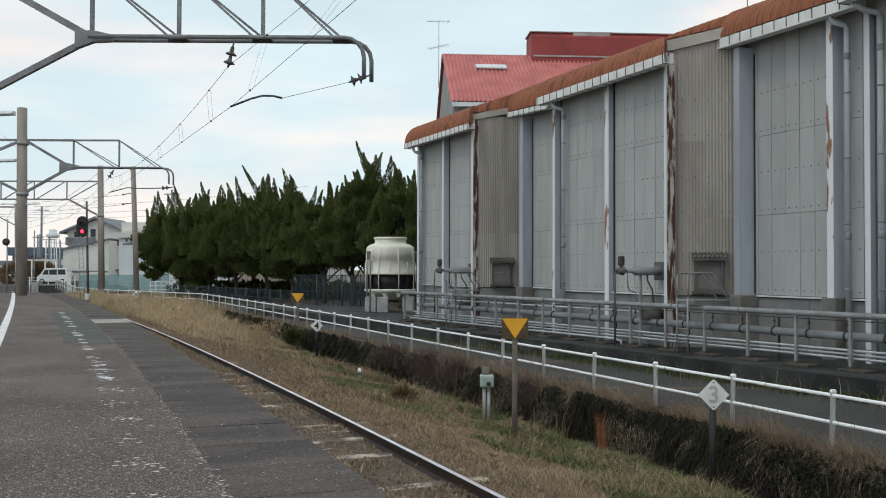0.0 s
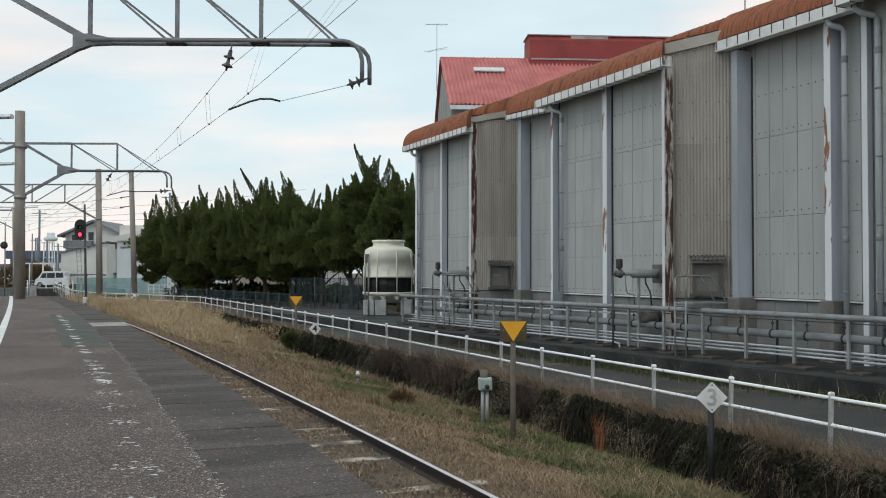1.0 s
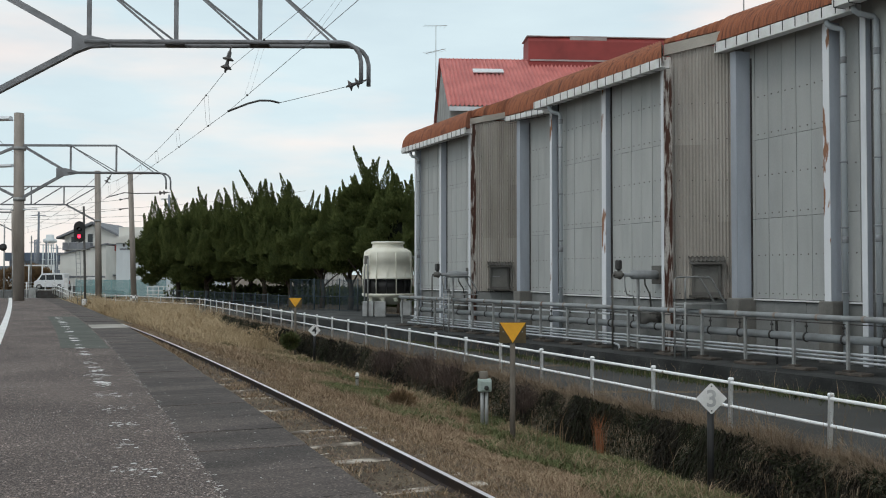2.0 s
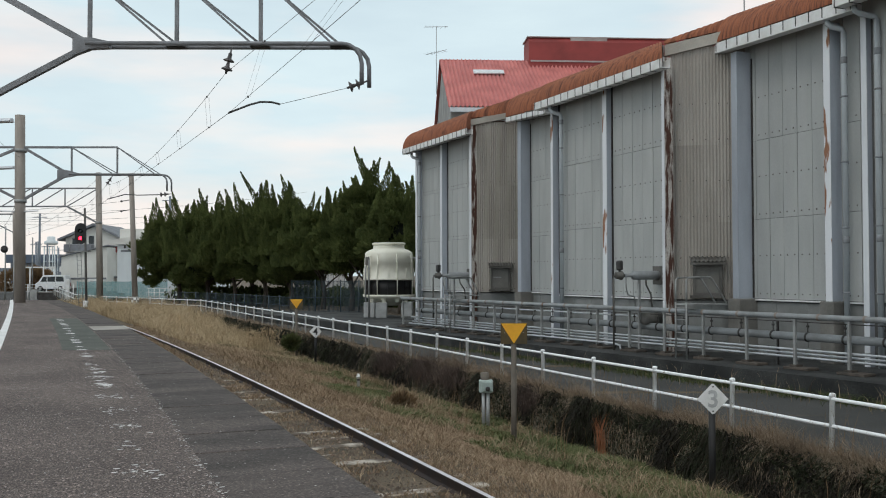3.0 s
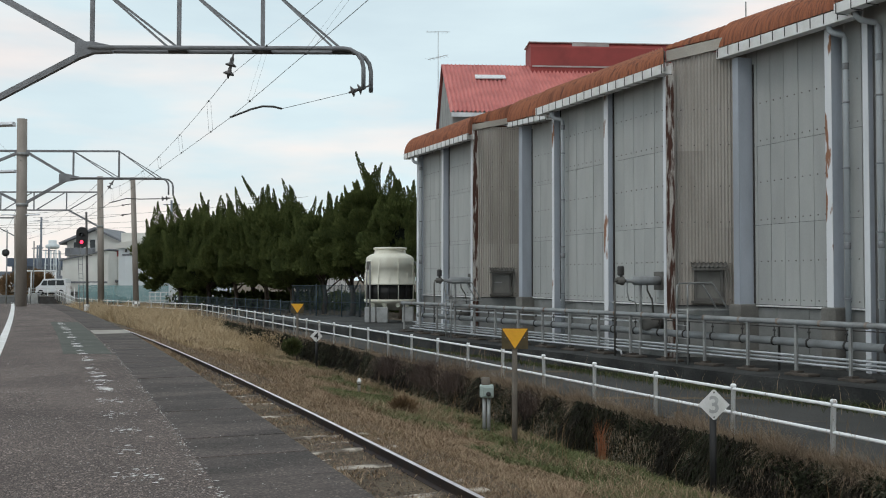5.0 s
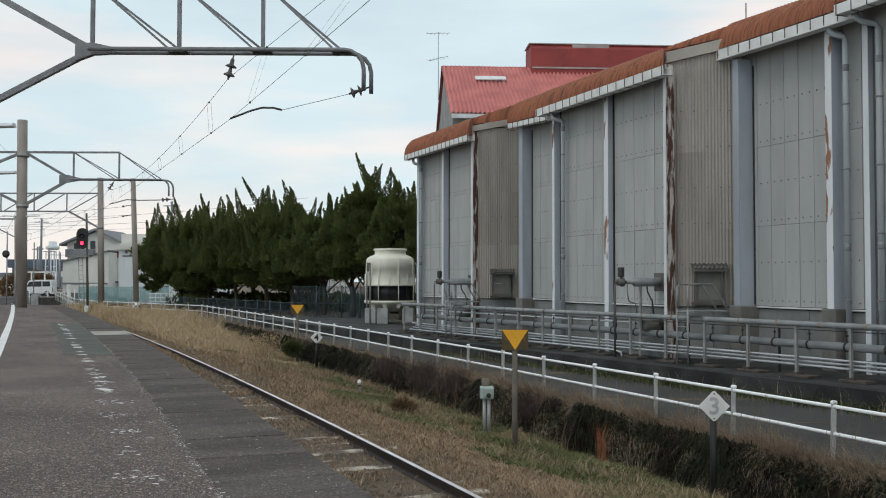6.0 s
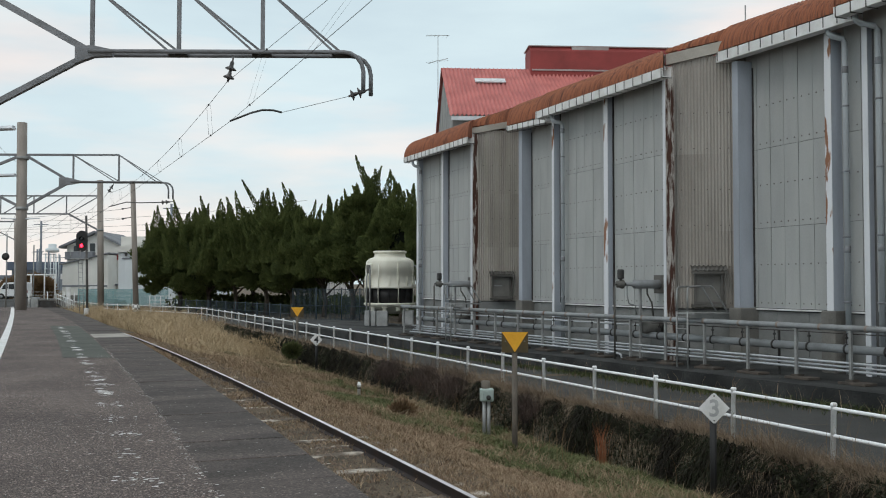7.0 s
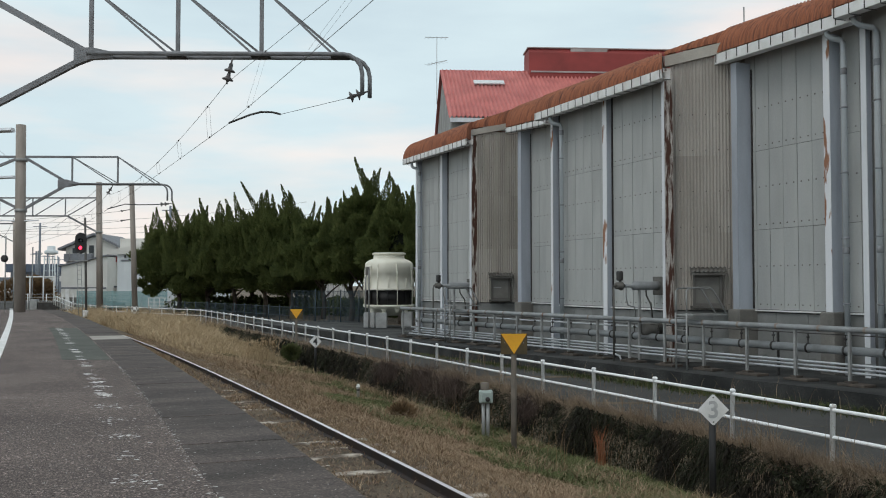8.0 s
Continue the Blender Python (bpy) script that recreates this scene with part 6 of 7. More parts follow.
def build_crossing():
    bm = B()
    rows = [(94, -0.15), (98.0, 0.50), (108.6, 0.50), (108.68, -0.15)]
    vs = [[bm.verts.new((x, y, z)) for x in (-75, -33)] for y, z in rows]
    low = [[bm.verts.new((x, y, -0.3)) for x in (-75, -33)] for y in (94, 108.68)]
    for a, b in zip(vs, vs[1:]):
        bm.faces.new((a[0], a[1], b[1], b[0]))
    bm.faces.new((low[0][0], low[0][1], vs[0][1], vs[0][0]))
    bm.faces.new((low[1][1], low[1][0], vs[-1][0], vs[-1][1]))
    bm.faces.new([low[0][1], low[1][1]] + [v[1] for v in vs[::-1]])
    bm.faces.new([low[1][0], low[0][0]] + [v[0] for v in vs])
    ob = part("crossing_road", bm, M_ROAD)
    tagged(ob, "raised asphalt road leading over the level crossing", "road", kind="structure")
    f = thing("crossing_barrier", "white pipe guard fence at the level crossing", "railing")
    for x in (-38.6, -37.0, -36.0, -35.2, -41.8, -40.4):
        part("post", tube(B(), [(x, 93.6, -0.15), (x, 93.6, 1.45)], 0.055, 8), M_WHITE, f)
    for z in (0.75, 1.1, 1.4):
        part("rail", tube(B(), [(-41.9, 93.6, z), (-37.0, 93.6, z)], 0.022, 6), M_WHITE, f)
    part("white_marker", box(B(), -36.75, -36.35, 93.5, 93.6, 0.0, 1.9, bevel=0.02), M_WHITE, f)
    g = thing("portal_frame", "white pipe portal frame behind the crossing", "frame")
    for x in (-46.4, -44.9, -43.7):
        part("post", tube(B(), [(x, 108, -0.1), (x, 108, 3.2)], 0.08, 8), M_WHITE, g)
    part("bar", tube(B(), [(-47.6, 108, 3.2), (-43.6, 108, 3.2)], 0.08, 8), M_WHITE, g)
    b = thing("equipment_cabinet", "grey cabinet with dark openings beside the line", "cabinet", pose(-37.9, 91.5, 0))
    part("case", box(B(), -1.3, -0.6, -0.3, 0.3, -0.2, 0.95, bevel=0.03), M_GALV, b)
    part("stack", box(B(), -0.5, 1.3, -0.3, 0.3, -0.2, 0.62, bevel=0.04), M_DARK, b, "dark stacked blocks")
    part("cap", box(B(), -0.55, 1.35, -0.34, 0.34, 0.62, 0.70), M_CONC, b)
    s = thing("notice_board", "white notice board with dark markings", "sign", pose(-36.2, 99.5, 0))
    part("panel", box(B(), -0.5, 0.5, -0.02, 0.02, 1.15, 1.95), M_WHITE, s)
    for z in (1.35, 1.6):
        part("bar", box(B(), -0.35, 0.3, -0.03, -0.022, z, z + 0.1), M_FADED, s)
    for x in (-0.4, 0.4):
        part("leg", tube(B(), [(x, 0.04, 0.5), (x, 0.04, 1.9)], 0.03, 6), M_GALV, s)
    c = thing("crossing_signal", "tall thin crossing warning signal with round dark head", "signal", pose(-41.0, 90, 0))
    part("mast", tube(B(), [(0, 0, -0.1), (0, 0, 5.4)], 0.06, 8), M_GALV, c)
    part("head", lathe(B(), [(0.0, -0.06), (0.34, -0.05), (0.34, 0.05), (0.0, 0.06)], 18, Matrix.Translation((-0.05, -0.1, 4.75)) @ pose(0, 0, 0, 90)), M_BLACK, c)
    for k, (x, y, h) in enumerate(((-41.9, 92, 7.0), (-42.3, 99, 6.2), (-40.4, 90.5, 4.2))):
        p = thing("slim_post", "slim grey lineside post", "post", pose(x, y, 0), group="lineside posts")
        part("shaft", tube(B(), [(0, 0, -0.15), (0, 0, h)], 0.07, 8), M_GALV, p)


build_crossing()


def build_distance():
    f = thing("far_building", "long dark grey building far away", "building", pose(-123, 300, 0))
    part("wall", box(B(), -12, 12, 0, 8, -0.2, 6.3), M_FAR, f)
    part("roof", box(B(), -13, 13, -1, 9, 6.3, 8.9), M_FARDARK, f)
    for k in range(8):
        part("window", box(B(), -11 + 2.8 * k, -9 + 2.8 * k, -0.1, -0.01, 3.5, 5.2), M_WHITE, f)
    t = thing("water_tower", "pale water tower on lattice legs far away", "tower", pose(-102, 250, 0))
    part("tank", lathe(B(), [(0.9, 10.2), (1.7, 10.5), (1.7, 11.2), (1.0, 11.5), (1.0, 12.4), (0.6, 12.5)], 16), M_WARE, t)
    for x in (-1.3, 0, 1.3):
        for y in (-1.0, 1.0):
            part("leg", tube(B(), [(x * 1.2, y, -0.2), (x, y, 10.0)], 0.16, 6), M_WARE, t)
    for z in (3, 6, 9):
        part("tie", tube(B(), [(-1.6, -1.0, z), (1.6, -1.0, z)], 0.1, 5), M_WARE, t)
    for x, y, h in ((-80.5, 190, 9.0), (-92, 230, 9.0), (-70, 170, 8.0), (-97, 230, 10.5), (-63, 150, 12), (-40, 135, 11.5), (-37.0, 130, 13.0)):
        p = thing("far_pole", "distant grey utility pole", "utility pole", pose(x, y, 0), group="far utility poles")
        part("shaft", tube(B(), [(0, 0, -0.2), (0, 0, h)], 0.20, 6, 0.15), M_FAR, p)
        part("crossarm", beam(B(), (-1.1, 0, h - 0.6), (1.1, 0, h - 0.6), 0.12, 0.12), M_FAR, p)
    for x, w, h, y in ((-150, 14, 5, 330), (-112, 9, 4.5, 320), (-92, 16, 5.5, 300), (-60, 18, 6, 210), (-175, 22, 7, 340)):
        b = thing("far_house", "distant pale house under a grey roof", "house", pose(x, y, 0), group="far houses")
        part("wall", box(B(), -w / 2, w / 2, 0, 8, -0.2, h * 0.7), M_HOUSE, b)
        part("roof", prism(B(), [(-w / 2 - 0.4, h * 0.7), (w / 2 + 0.4, h * 0.7), (w * 0.3, h), (-w * 0.3, h)], Matrix.Translation((0, -0.4, 0)) @ pose(0, 0, 0, 90), Matrix.Translation((0, 8.4, 0)) @ pose(0, 0, 0, 90)), M_FAR, b)
    # brown thicket beyond the crossing
    rng = np.random.default_rng(3)
    n = 2600
    v = rng.normal(size=(n, 3))
    v /= np.linalg.norm(v, axis=1)[:, None]
    c = np.array([(-47.3, 113, 1.6), (-48.8, 114, 1.9), (-50.5, 113, 1.5)])[rng.integers(0, 3, n)]
    me = leaf_mesh("brown_bush", c + v * np.array([1.6, 1.2, 1.4]) * rng.uniform(0.6, 1.0, (n, 1)), v + np.array([0, 0, 0.6]), rng.uniform(0.3, 0.6, n))
    me.materials.append(M_BUSH)
    tagged(new("brown_bush", me), "leafless brown bushes beyond the crossing", "bushes", kind="stuff")


M_FARDARK = mat("far_dark_roof", (0.10, 0.13, 0.18), 0.8, (0.08, 0.10, 0.14), 0.2, 5, 0.0)
build_distance()


# ---- grass and growth ----
def scatter(n, y0, y1, u0, u1, rng, power=1.0):
    ys = y0 + (y1 - y0) * rng.uniform(0, 1, n) ** power
    us = rng.uniform(u0, u1, n)
    return np.array([ground_at(u, y) for u, y in zip(us, ys)]) + np.array([0, 0, 0.008])


def lean_of(rng, n):
    a = rng.uniform(0, 2 * np.pi, n)
    return np.stack([np.cos(a), np.sin(a), np.zeros(n)], 1)


M_WEED = leafy("kerb_weed", [(0.030, 0.042, 0.015), (0.060, 0.080, 0.026), (0.10, 0.11, 0.05), (0.045, 0.06, 0.02)])


M_TWIG = leafy("purplish_twigs", [(0.030, 0.022, 0.020), (0.070, 0.050, 0.044), (0.13, 0.096, 0.080), (0.055, 0.040, 0.034)])
M_BALLAST = leafy("ballast", [(0.06, 0.045, 0.035), (0.13, 0.10, 0.078), (0.22, 0.165, 0.125), (0.34, 0.27, 0.22)])


# hedge is an addition that keeps the space under the crowns dark
def build_hedge():
    rng = np.random.default_rng(8)
    n = 5000
    t = rng.uniform(0, 1, n)
    p = np.stack([-24 + 26 * t, 88 - 22 * t, np.zeros(n)], 1) + rng.normal(size=(n, 3)) * np.array([0.7, 0.7, 0]) + np.array([0, 0, 1]) * rng.uniform(-0.1, 1.15, (n, 1))
    me = leaf_mesh("hedge", p, rng.normal(size=(n, 3)) + np.array([0, 0, 0.6]), rng.uniform(0.3, 0.6, n))
    me.materials.append(M_LEAF)
    tagged(new("hedge", me), "low dark green hedge added to darken the gaps under the junipers", "hedge", kind="stuff")


build_hedge()


def build_grass():
    rng = np.random.default_rng(21)

    def patchy(p, lo, scale=0.5, off=0.0):
        v = np.array([noise.noise(Vector((x * scale + off, y * scale, 1.7))) for x, y, z in p])
        return v > lo

    # short dry turf beside the track
    p = np.concatenate([scatter(210000, 7.5, 22, 0.76, 2.95, rng), scatter(80000, 22, 46, 0.76, 2.95, rng)])
    lush = patchy(p, -0.02, 0.42, 9.0) & (p[:, 0] > np.array([x_rail(y) + 1.9 for y in p[:, 1]]))
    p = p[~lush | (rng.uniform(0, 1, len(p)) < 0.25)]
    n = len(p)
    blades("dry_turf", p, rng.uniform(0.018, 0.08, n), rng.uniform(0.0025, 0.006, n) * (1 + p[:, 1] / 22), lean_of(rng, n), M_DRY, "short dry yellow-brown grass by the track", "grass", 0.85)
    # tufts of longer dry grass
    p = np.concatenate([scatter(22000, 9, 30, 1.0, 2.8, rng), scatter(16000, 26, 50, 1.0, 2.9, rng)])
    p = p[patchy(p, 0.04, 0.7)]
    n = len(p)
    blades("dry_tufts", p, rng.uniform(0.10, 0.30, n), rng.uniform(0.003, 0.006, n) * (1 + p[:, 1] / 22), lean_of(rng, n), M_DRY, "taller tufts of withered grass", "grass", 0.8)
    # green turf in the ditch
    p = np.concatenate([scatter(60000, 9, 24, 1.45, 3.02, rng), scatter(16000, 24, 44, 1.8, 3.02, rng)])
    p = p[patchy(p, -0.2, 0.42, 9.0) | ((p[:, 1] > 16) & (p[:, 1] < 23) & patchy(p, -0.05, 0.9, 6.0))]
    n = len(p)
    blades("green_turf", p, rng.uniform(0.05, 0.15, n), rng.uniform(0.006, 0.013, n) * (1 + p[:, 1] / 30), lean_of(rng, n), M_GREEN, "patches of green grass in the ditch", "grass", 1.0)
    # tall golden grass further on
    p = np.concatenate([scatter(52000, 33, 70, 1.02, 2.9, rng), scatter(18000, 55, 80, 1.0, 3.0, rng)])
    n = len(p)
    clump = np.array([noise.noise(Vector((a * 0.55, b * 0.40, 3.0))) + 0.5 * noise.noise(Vector((a * 1.6, b * 1.3, 8.0))) for a, b, c in p])
    grow = np.clip((p[:, 1] - 30) / 20, 0.2, 1) * np.clip(0.85 + 1.1 * clump, 0.25, 1.7)
    blades("tall_grass", p, rng.uniform(0.30, 0.95, n) * grow, rng.uniform(0.008, 0.018, n), lean_of(rng, n), M_GOLD, "tall golden withered grass along the track", "grass", 0.5)
    # between the rails and at the platform foot
    p = scatter(40000, 7.5, 46, 0.22, 0.76, rng)
    p = p[patchy(p, 0.16, 1.1, 3.0) | (rng.uniform(0, 1, len(p)) < np.clip((p[:, 1] - 20) / 20, 0.10, 1))]
    n = len(p)
    blades("track_weeds", p, rng.uniform(0.02, 0.10, n) * np.clip(p[:, 1] / 22, 0.8, 1.6), rng.uniform(0.004, 0.010, n) * (1 + p[:, 1] / 22), lean_of(rng, n), M_DRY, "thin dry weeds between the rails", "weeds", 0.9)
    # loose stones between the rails
    verts, faces = [], []
    for q in scatter(12000, 6.5, 30, 0.2, 1.02, rng):
        r = rng.uniform(0.010, 0.034)
        i = len(verts)
        a0 = rng.uniform(0, 6.28)
        for j in range(5):
            verts.append((q[0] + r * math.cos(a0 + j * 1.257) * rng.uniform(0.7, 1.2), q[1] + r * math.sin(a0 + j * 1.257) * rng.uniform(0.7, 1.2), q[2] - 0.01))
        verts.append((q[0] + rng.uniform(-0.3, 0.3) * r, q[1], q[2] + r * rng.uniform(0.4, 0.9)))
        faces += [(i + j, i + (j + 1) % 5, i + 5) for j in range(5)]
    me = bpy.data.meshes.new("ballast_stones")
    me.from_pydata(verts, [], faces)
    me.materials.append(M_BALLAST)
    tagged(new("ballast_stones", me), "brownish ballast stones and debris in the track", "gravel", kind="stuff")
    # growth hanging over the bank
    p = np.concatenate([scatter(70000, 7, 26, 3.0, 4.05, rng), scatter(30000, 26, 56, 3.0, 4.05, rng)])
    n = len(p)
    swell = np.array([noise.noise(Vector((a * 0.9, b * 0.9, 2.0))) + 0.6 * noise.noise(Vector((a * 2.6, b * 2.6, 6.0))) for a, b, c in p])
    p = p + np.clip(swell + 0.15, 0, 1)[:, None] * np.array([-0.34, -0.14, 0.10])
    out = np.stack([-np.full(n, 0.30), -np.full(n, 0.12), -rng.uniform(0.9, 2.4, n)], 1) + rng.normal(size=(n, 3)) * 0.35
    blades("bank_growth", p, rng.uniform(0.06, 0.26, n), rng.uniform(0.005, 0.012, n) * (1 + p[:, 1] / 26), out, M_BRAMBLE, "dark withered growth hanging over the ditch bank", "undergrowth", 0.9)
    p = np.concatenate([scatter(26000, 7, 26, 2.95, 3.95, rng), scatter(9000, 26, 56, 2.95, 3.95, rng)])
    p = p[patchy(p, -0.15, 1.1, 2.0)] + np.array([-0.05, -0.03, 0.02])
    n = len(p)
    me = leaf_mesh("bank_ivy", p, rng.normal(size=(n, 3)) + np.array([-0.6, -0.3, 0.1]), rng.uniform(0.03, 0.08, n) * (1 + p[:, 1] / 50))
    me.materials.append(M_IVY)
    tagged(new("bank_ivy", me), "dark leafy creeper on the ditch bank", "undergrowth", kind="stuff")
    # pale stems hanging down the face of the bank
    p = np.concatenate([scatter(7000, 7, 26, 3.35, 4.05, rng), scatter(3000, 26, 50, 3.45, 4.05, rng)])
    p = p[patchy(p, -0.02, 1.4, 7.0)]
    n = len(p)
    out = np.stack([-np.full(n, 0.30), -np.full(n, 0.12), -rng.uniform(1.2, 2.2, n)], 1) + rng.normal(size=(n, 3)) * 0.2
    blades("hanging_stems", p, rng.uniform(0.12, 0.42, n), rng.uniform(0.002, 0.005, n) * (1 + p[:, 1] / 24), out, M_VERGE, "pale dead stems hanging down the bank", "undergrowth", 0.9)
    # pale stems spilling over the top of the bank
    p = np.concatenate([scatter(60000, 7, 26, 3.80, 4.4, rng), scatter(14000, 26, 60, 3.65, 4.5, rng)])
    p = p[patchy(p, -0.3, 0.9, 5.0) | (p[:, 1] < 15)]
    n = len(p)
    drop = np.array([noise.noise(Vector((a * 1.3, b * 1.3, 4.0))) for a, b, c in p])
    out = np.stack([-np.full(n, 0.6), -np.full(n, 0.2), -rng.uniform(-0.3, 1.1, n) - drop], 1) + rng.normal(size=(n, 3)) * 0.85
    blades("verge_grass", p, rng.uniform(0.03, 0.19, n) * np.clip(1.0 + 1.6 * drop, 0.3, 2.0), rng.uniform(0.002, 0.0045, n) * (1 + p[:, 1] / 24), out, M_VERGE, "dry grass along the foot of the railing", "grass", 0.75)
    # short pale leaf-ends that catch the light on the dark face
    p = np.concatenate([scatter(4200, 7, 19, 3.05, 3.75, rng), scatter(1500, 19, 30, 3.05, 3.75, rng)])
    p = p[patchy(p, -0.05, 1.0, 11.0)] + np.array([-0.16, -0.07, 0.02])
    n = len(p)
    out = np.stack([-np.full(n, 0.15), -np.full(n, 0.06), -rng.uniform(1.6, 2.4, n)], 1) + rng.normal(size=(n, 3)) * 0.18
    blades("pale_leaf_ends", p, rng.uniform(0.04, 0.10, n), rng.uniform(0.004, 0.008, n), out, M_VERGE, "pale withered leaf ends on the bank face", "undergrowth", 0.9)
    # knee-high straw behind the railing foot
    p = scatter(9000, 7.5, 17, 3.75, 4.75, rng)
    p = p[patchy(p, 0.15, 1.1, 4.0)]
    n = len(p)
    blades("railing_straw", p, rng.uniform(0.08, 0.34, n), rng.uniform(0.002, 0.0045, n), lean_of(rng, n), M_VERGE, "thin golden straw standing along the railing", "grass", 0.45)
    # twiggy brown bushes that lean over the bank
    for yb, rb, hb in ((23.0, 0.40, 0.50), (24.6, 0.46, 0.58), (27.4, 0.42, 0.42), (19.4, 0.30, 0.32)):
        n = 1300
        c = np.array([x_fence(yb) - 0.55, yb, -0.35])
        q = c + rng.normal(size=(n, 3)) * np.array([rb * 0.55, rb * 0.9, 0.12])
        blades("twig_bush", q, rng.uniform(0.25, 1.0, n) * hb * 1.25, rng.uniform(0.004, 0.009, n), lean_of(rng, n) * rng.uniform(0.4, 1.8, (n, 1)) + np.array([-0.25, -0.1, 0]), M_TWIG, "leafless purplish brown bush on the ditch bank", "bush", 0.55, kind="")
    # green strip where the apron meets the road
    n = 6500
    u = 2 + 31 * rng.uniform(0, 1, n) ** 0.8
    q = np.array([FACT @ Vector((a, b, -0.06)) for a, b in zip(u, -2.2 - np.abs(rng.normal(size=n)) * 0.22)])
    blades("kerb_weeds", q, rng.uniform(0.05, 0.22, n) * np.clip(u / 18, 0.4, 1.2), rng.uniform(0.008, 0.018, n), lean_of(rng, n), M_WEED, "green weeds along the apron kerb", "weeds", 0.8)
    # tall bare stems in the ditch and along the road
    p = np.concatenate([scatter(260, 9, 26, 1.6, 3.4, rng), scatter(420, 9, 30, 3.8, 4.9, rng)])
    n = len(p)
    blades("bare_stems", p, rng.uniform(0.3, 0.85, n), rng.uniform(0.004, 0.008, n), lean_of(rng, n), M_BUSH, "tall bare withered weed stems", "weeds", 0.22)
    q = np.array([FACT @ Vector((u, v, -0.06)) for u, v in zip(rng.uniform(8, 24, 160), rng.uniform(-3.2, -2.2, 160))])
    blades("road_weeds", q, rng.uniform(0.15, 0.6, 160), rng.uniform(0.005, 0.010, 160), lean_of(rng, 160), M_DRY, "sparse dry weeds at the roadside", "weeds", 0.3)
    # red-brown stalks
    n = 80
    c = np.array([2.62, 16.2, -0.78])
    q = c + np.concatenate([rng.normal(size=(n, 2)) * 0.04, np.zeros((n, 1))], 1)
    o = blades("stalk_clump", q, rng.uniform(0.25, 0.85, n), rng.uniform(0.006, 0.011, n), lean_of(rng, n), M_REDSTALK, "upright red-brown withered stalks in the ditch", "plant", 0.13, kind="")
    # tall withered weeds with pale seed heads
    n = 170
    q = np.array([-6.75, 34.9, -0.62]) + rng.normal(size=(n, 3)) * np.array([0.38, 0.3, 0.0])
    hh = rng.uniform(0.45, 1.05, n)
    lean = lean_of(rng, n)
    blades("seeding_weeds", q, hh, rng.uniform(0.010, 0.018, n), lean, M_GOLD, "tall withered weeds with pale seed heads", "weeds", 0.22, kind="")
    m = n * 5
    heads = np.repeat(q + np.array([0, 0, 1]) * (hh * 0.88)[:, None] + lean * 0.28 * hh[:, None], 5, axis=0) + rng.normal(size=(m, 3)) * 0.05
    me = leaf_mesh("seed_heads", heads, rng.normal(size=(m, 3)) + np.array([0, 0, 0.8]), rng.uniform(0.05, 0.10, m))
    me.materials.append(M_GOLD)
    seeds = new("seed_heads", me)
    seeds.parent = bpy.data.objects["seeding_weeds"]
    # low withered shrubs
    for k, (x, y, r, mt) in enumerate(((-0.85, 19.5, 0.28, M_BUSH), (-5.5, 34.8, 0.34, M_GREEN), (1.0, 15.25, 0.13, M_GREEN), (4.15, 15.0, 0.3, M_GREEN))):
        n = 900
        v = rng.normal(size=(n, 3))
        v /= np.linalg.norm(v, axis=1)[:, None]
        z = -0.55 if y < 30 else -0.35
        me = leaf_mesh("withered_shrub", v * r * rng.uniform(0.3, 1.0, (n, 1)) * np.array([1, 1, 0.8]) + np.array([x, y, z + r * 0.6]), v + np.array([0, 0, 0.5]), rng.uniform(0.06, 0.16, n))
        me.materials.append(mt)
        tagged(new("withered_shrub", me), "low shrub with withered twigs in the ditch", "shrub", group="ditch shrubs")


build_grass()


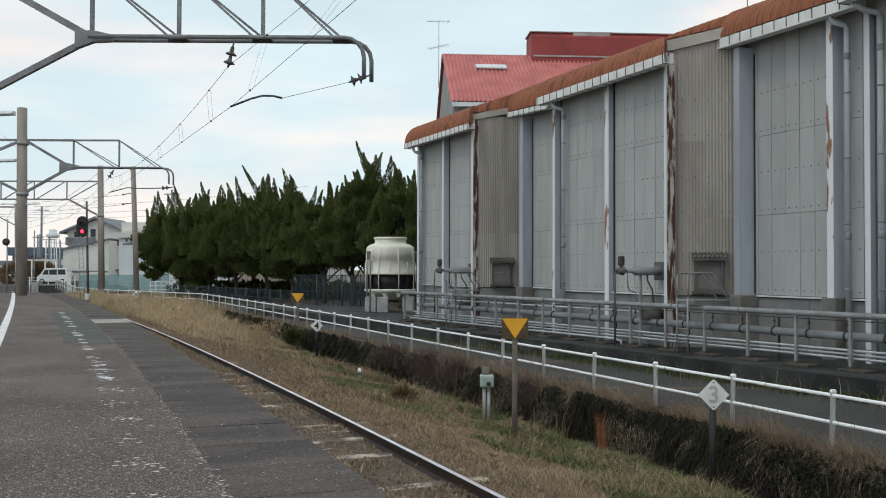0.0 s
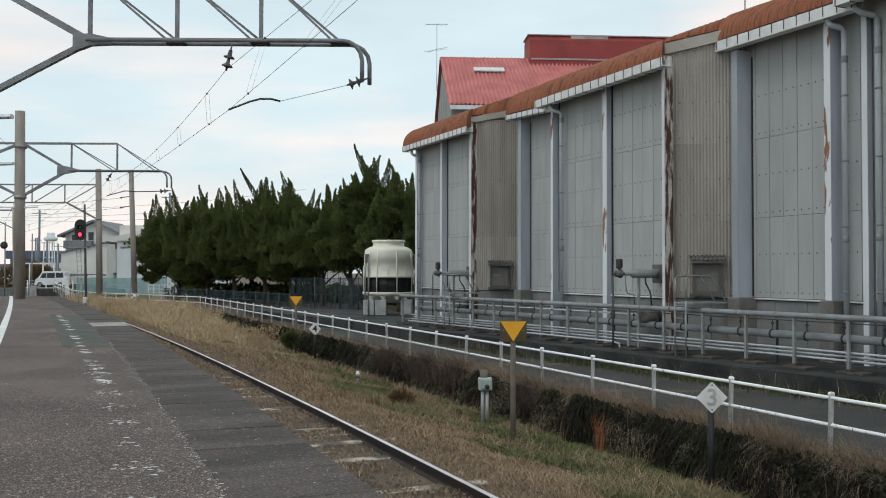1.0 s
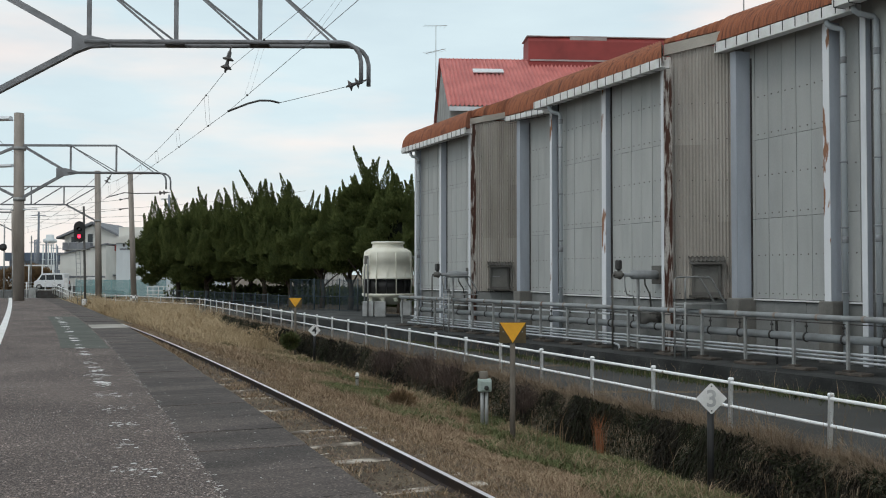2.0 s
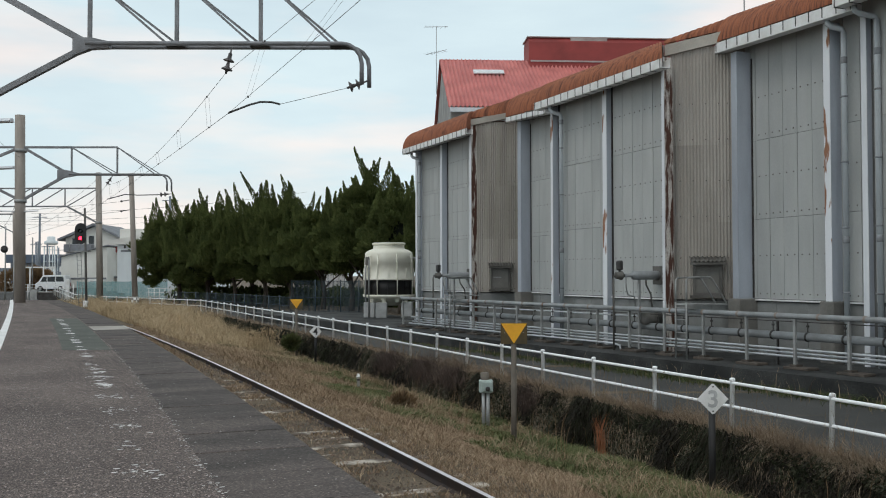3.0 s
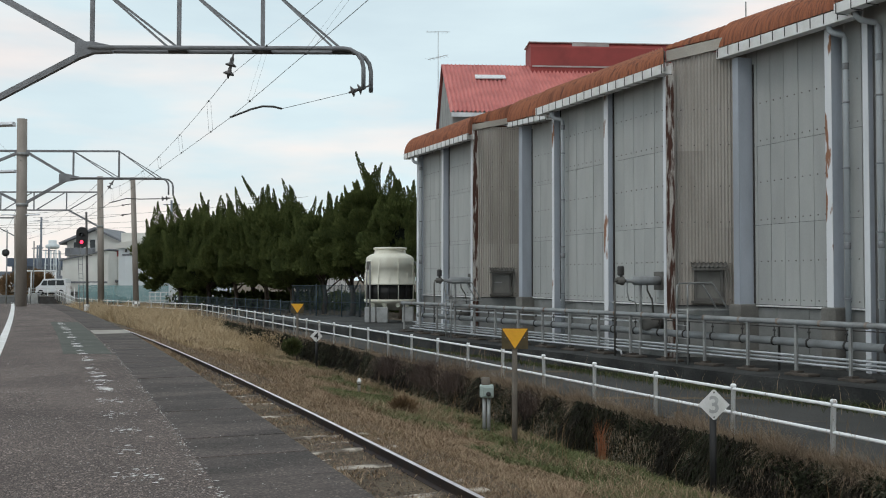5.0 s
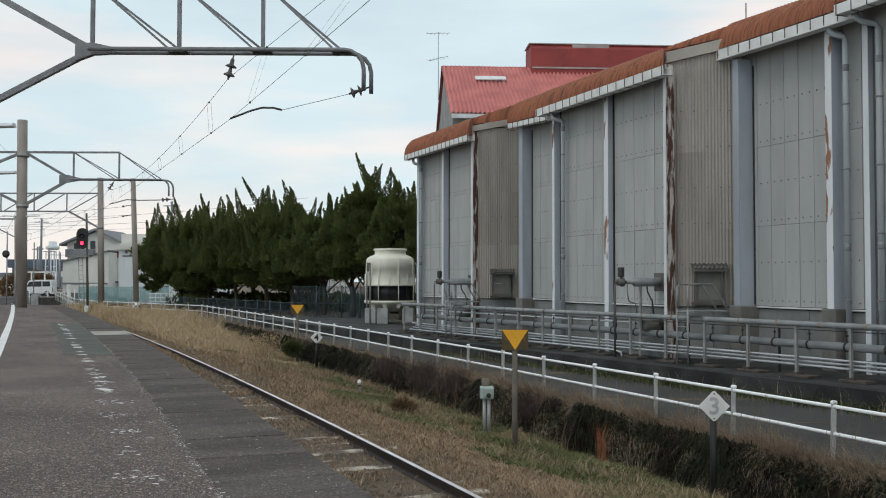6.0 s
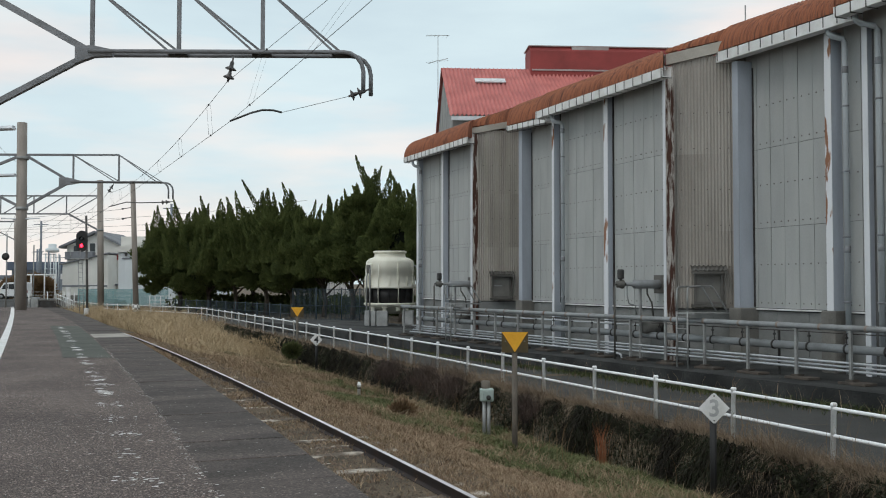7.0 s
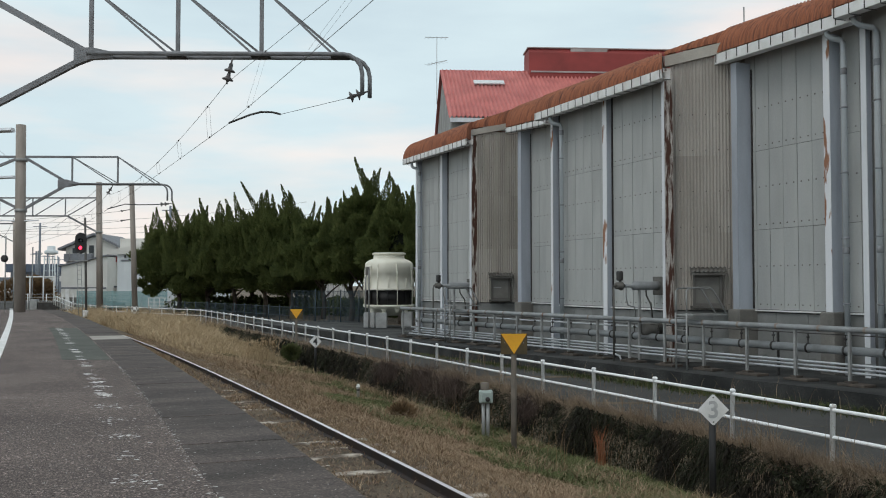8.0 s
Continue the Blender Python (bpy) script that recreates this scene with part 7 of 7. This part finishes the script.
# ---- van ----
def build_van():
    v = thing("van", "white boxy kei van driving over the crossing", "van", pose(-43.6, 107.5, 0.50))
    side = [(-1.70, 0.30), (-1.70, 0.78), (-1.62, 0.98), (-1.30, 1.08), (-0.95, 1.72), (-0.80, 1.83), (1.50, 1.86), (1.64, 1.78), (1.70, 1.0), (1.70, 0.30)]
    bm = prism(B(), side, Matrix.Translation((0, -0.735, 0)) @ pose(0, 0, 0, 90), Matrix.Translation((0, 0.735, 0)) @ pose(0, 0, 0, 90))
    bmesh.ops.bevel(bm, geom=list(bm.edges), offset=0.05, segments=2, affect='EDGES')
    part("body", bm, M_VANWHITE, v)
    for o in ([(-1.12, 1.10), (-0.82, 1.62), (-0.42, 1.65), (-0.42, 1.10)], [(-0.33, 1.10), (-0.33, 1.66), (0.52, 1.68), (0.52, 1.10)], [(0.62, 1.12), (0.62, 1.68), (1.42, 1.68), (1.50, 1.12)]):
        for y0, y1 in ((-0.743, -0.733), (0.733, 0.743)):
            part("side_window", prism(B(), o, Matrix.Translation((0, y0, 0)) @ pose(0, 0, 0, 90), Matrix.Translation((0, y1, 0)) @ pose(0, 0, 0, 90)), M_GLASS, v)
    ws = part("windscreen", box(B(), -0.36, 0.36, -0.62, 0.62, -0.008, 0.008), M_GLASS, v)
    ws.matrix_basis = pose(-1.145, 0, 1.40, 0, -61.3, 0)
    part("bumper", box(B(), -1.76, -1.66, -0.70, 0.70, 0.26, 0.52, bevel=0.03), M_WHITE, v)
    part("bumper", box(B(), 1.66, 1.75, -0.70, 0.70, 0.26, 0.50, bevel=0.03), M_WHITE, v)
    for y in (-0.5, 0.5):
        part("headlight", box(B(), -1.735, -1.69, y - 0.14, y + 0.14, 0.66, 0.84, bevel=0.015), M_GLASS, v)
        part("tail_light", box(B(), 1.69, 1.73, y * 1.25 - 0.07, y * 1.25 + 0.07, 0.65, 1.0, bevel=0.015), M_DKRED, v)
    for y in (-0.741, 0.741):
        part("door_seam", box(B(), -0.385, -0.372, y - 0.003, y + 0.003, 0.35, 1.72), M_DARK, v)
        part("door_seam", box(B(), 0.56, 0.572, y - 0.003, y + 0.003, 0.35, 1.72), M_DARK, v)
    part("underbody", box(B(), -1.55, 1.55, -0.6, 0.6, 0.16, 0.31), M_BLACK, v)
    wheels = []
    for x in (-1.12, 1.13):
        for y in (-0.66, 0.66):
            part("wheel_arch", lathe(B(), [(0.335, -0.083), (0.335, 0.083)], 20, Matrix.Translation((x, y, 0.30)) @ pose(0, 0, 0, 90)), M_BLACK, v)
            w = thing_part("wheel", v)
            w.matrix_basis = pose(x, y, 0.275)
            part("tyre", lathe(B(), [(0.17, -0.092), (0.25, -0.092), (0.275, -0.06), (0.275, 0.06), (0.25, 0.092), (0.17, 0.092)], 20, pose(0, 0, 0, 90)), M_BLACK, w)
            part("rim", lathe(B(), [(0.04, -0.098), (0.16, -0.094), (0.17, -0.05), (0.17, 0.05), (0.16, 0.094), (0.04, 0.098)], 16, pose(0, 0, 0, 90)), M_GALV, w)
            wheels.append((w, x, y))
    return v, wheels


M_VANWHITE = mat("van_white_paint", (0.82, 0.83, 0.84), 0.3, (0.76, 0.77, 0.78), 1, 20, 0.0, vary=0.03)
van, van_wheels = build_van()

VAN_WAY = [(0.0, 0.00), (4.7, 0.00), (4.9, -0.03), (5.2, -0.30), (5.5, -0.73), (5.8, -1.30), (6.0, -1.67), (6.2, -2.12), (6.4, -2.59), (6.6, -3.17), (6.8, -3.78), (7.0, -4.44), (7.2, -5.18), (7.4, -6.00), (7.6, -6.83), (7.8, -7.69), (8.0, -8.60)]


def van_at(t):
    for (a, xa), (b, xb) in zip(VAN_WAY, VAN_WAY[1:]):
        if t <= b:
            return xa + (xb - xa) * (t - a) / (b - a)
    return VAN_WAY[-1][1]


def motions():
    """The van waits, then pulls away along the crossing road, its wheels rolling."""
    walk(van, [(t, pose(-43.6 + x, 107.5, 0.50)) for t, x in VAN_WAY])
    ts = [0.0, 4.7] + [round(4.8 + 0.1 * k, 1) for k in range(33)]
    for w, x, y in van_wheels:
        walk(w, [(t, pose(x, y, 0.275, 0, math.degrees(van_at(t) / 0.275), 0)) for t in ts])


motions()
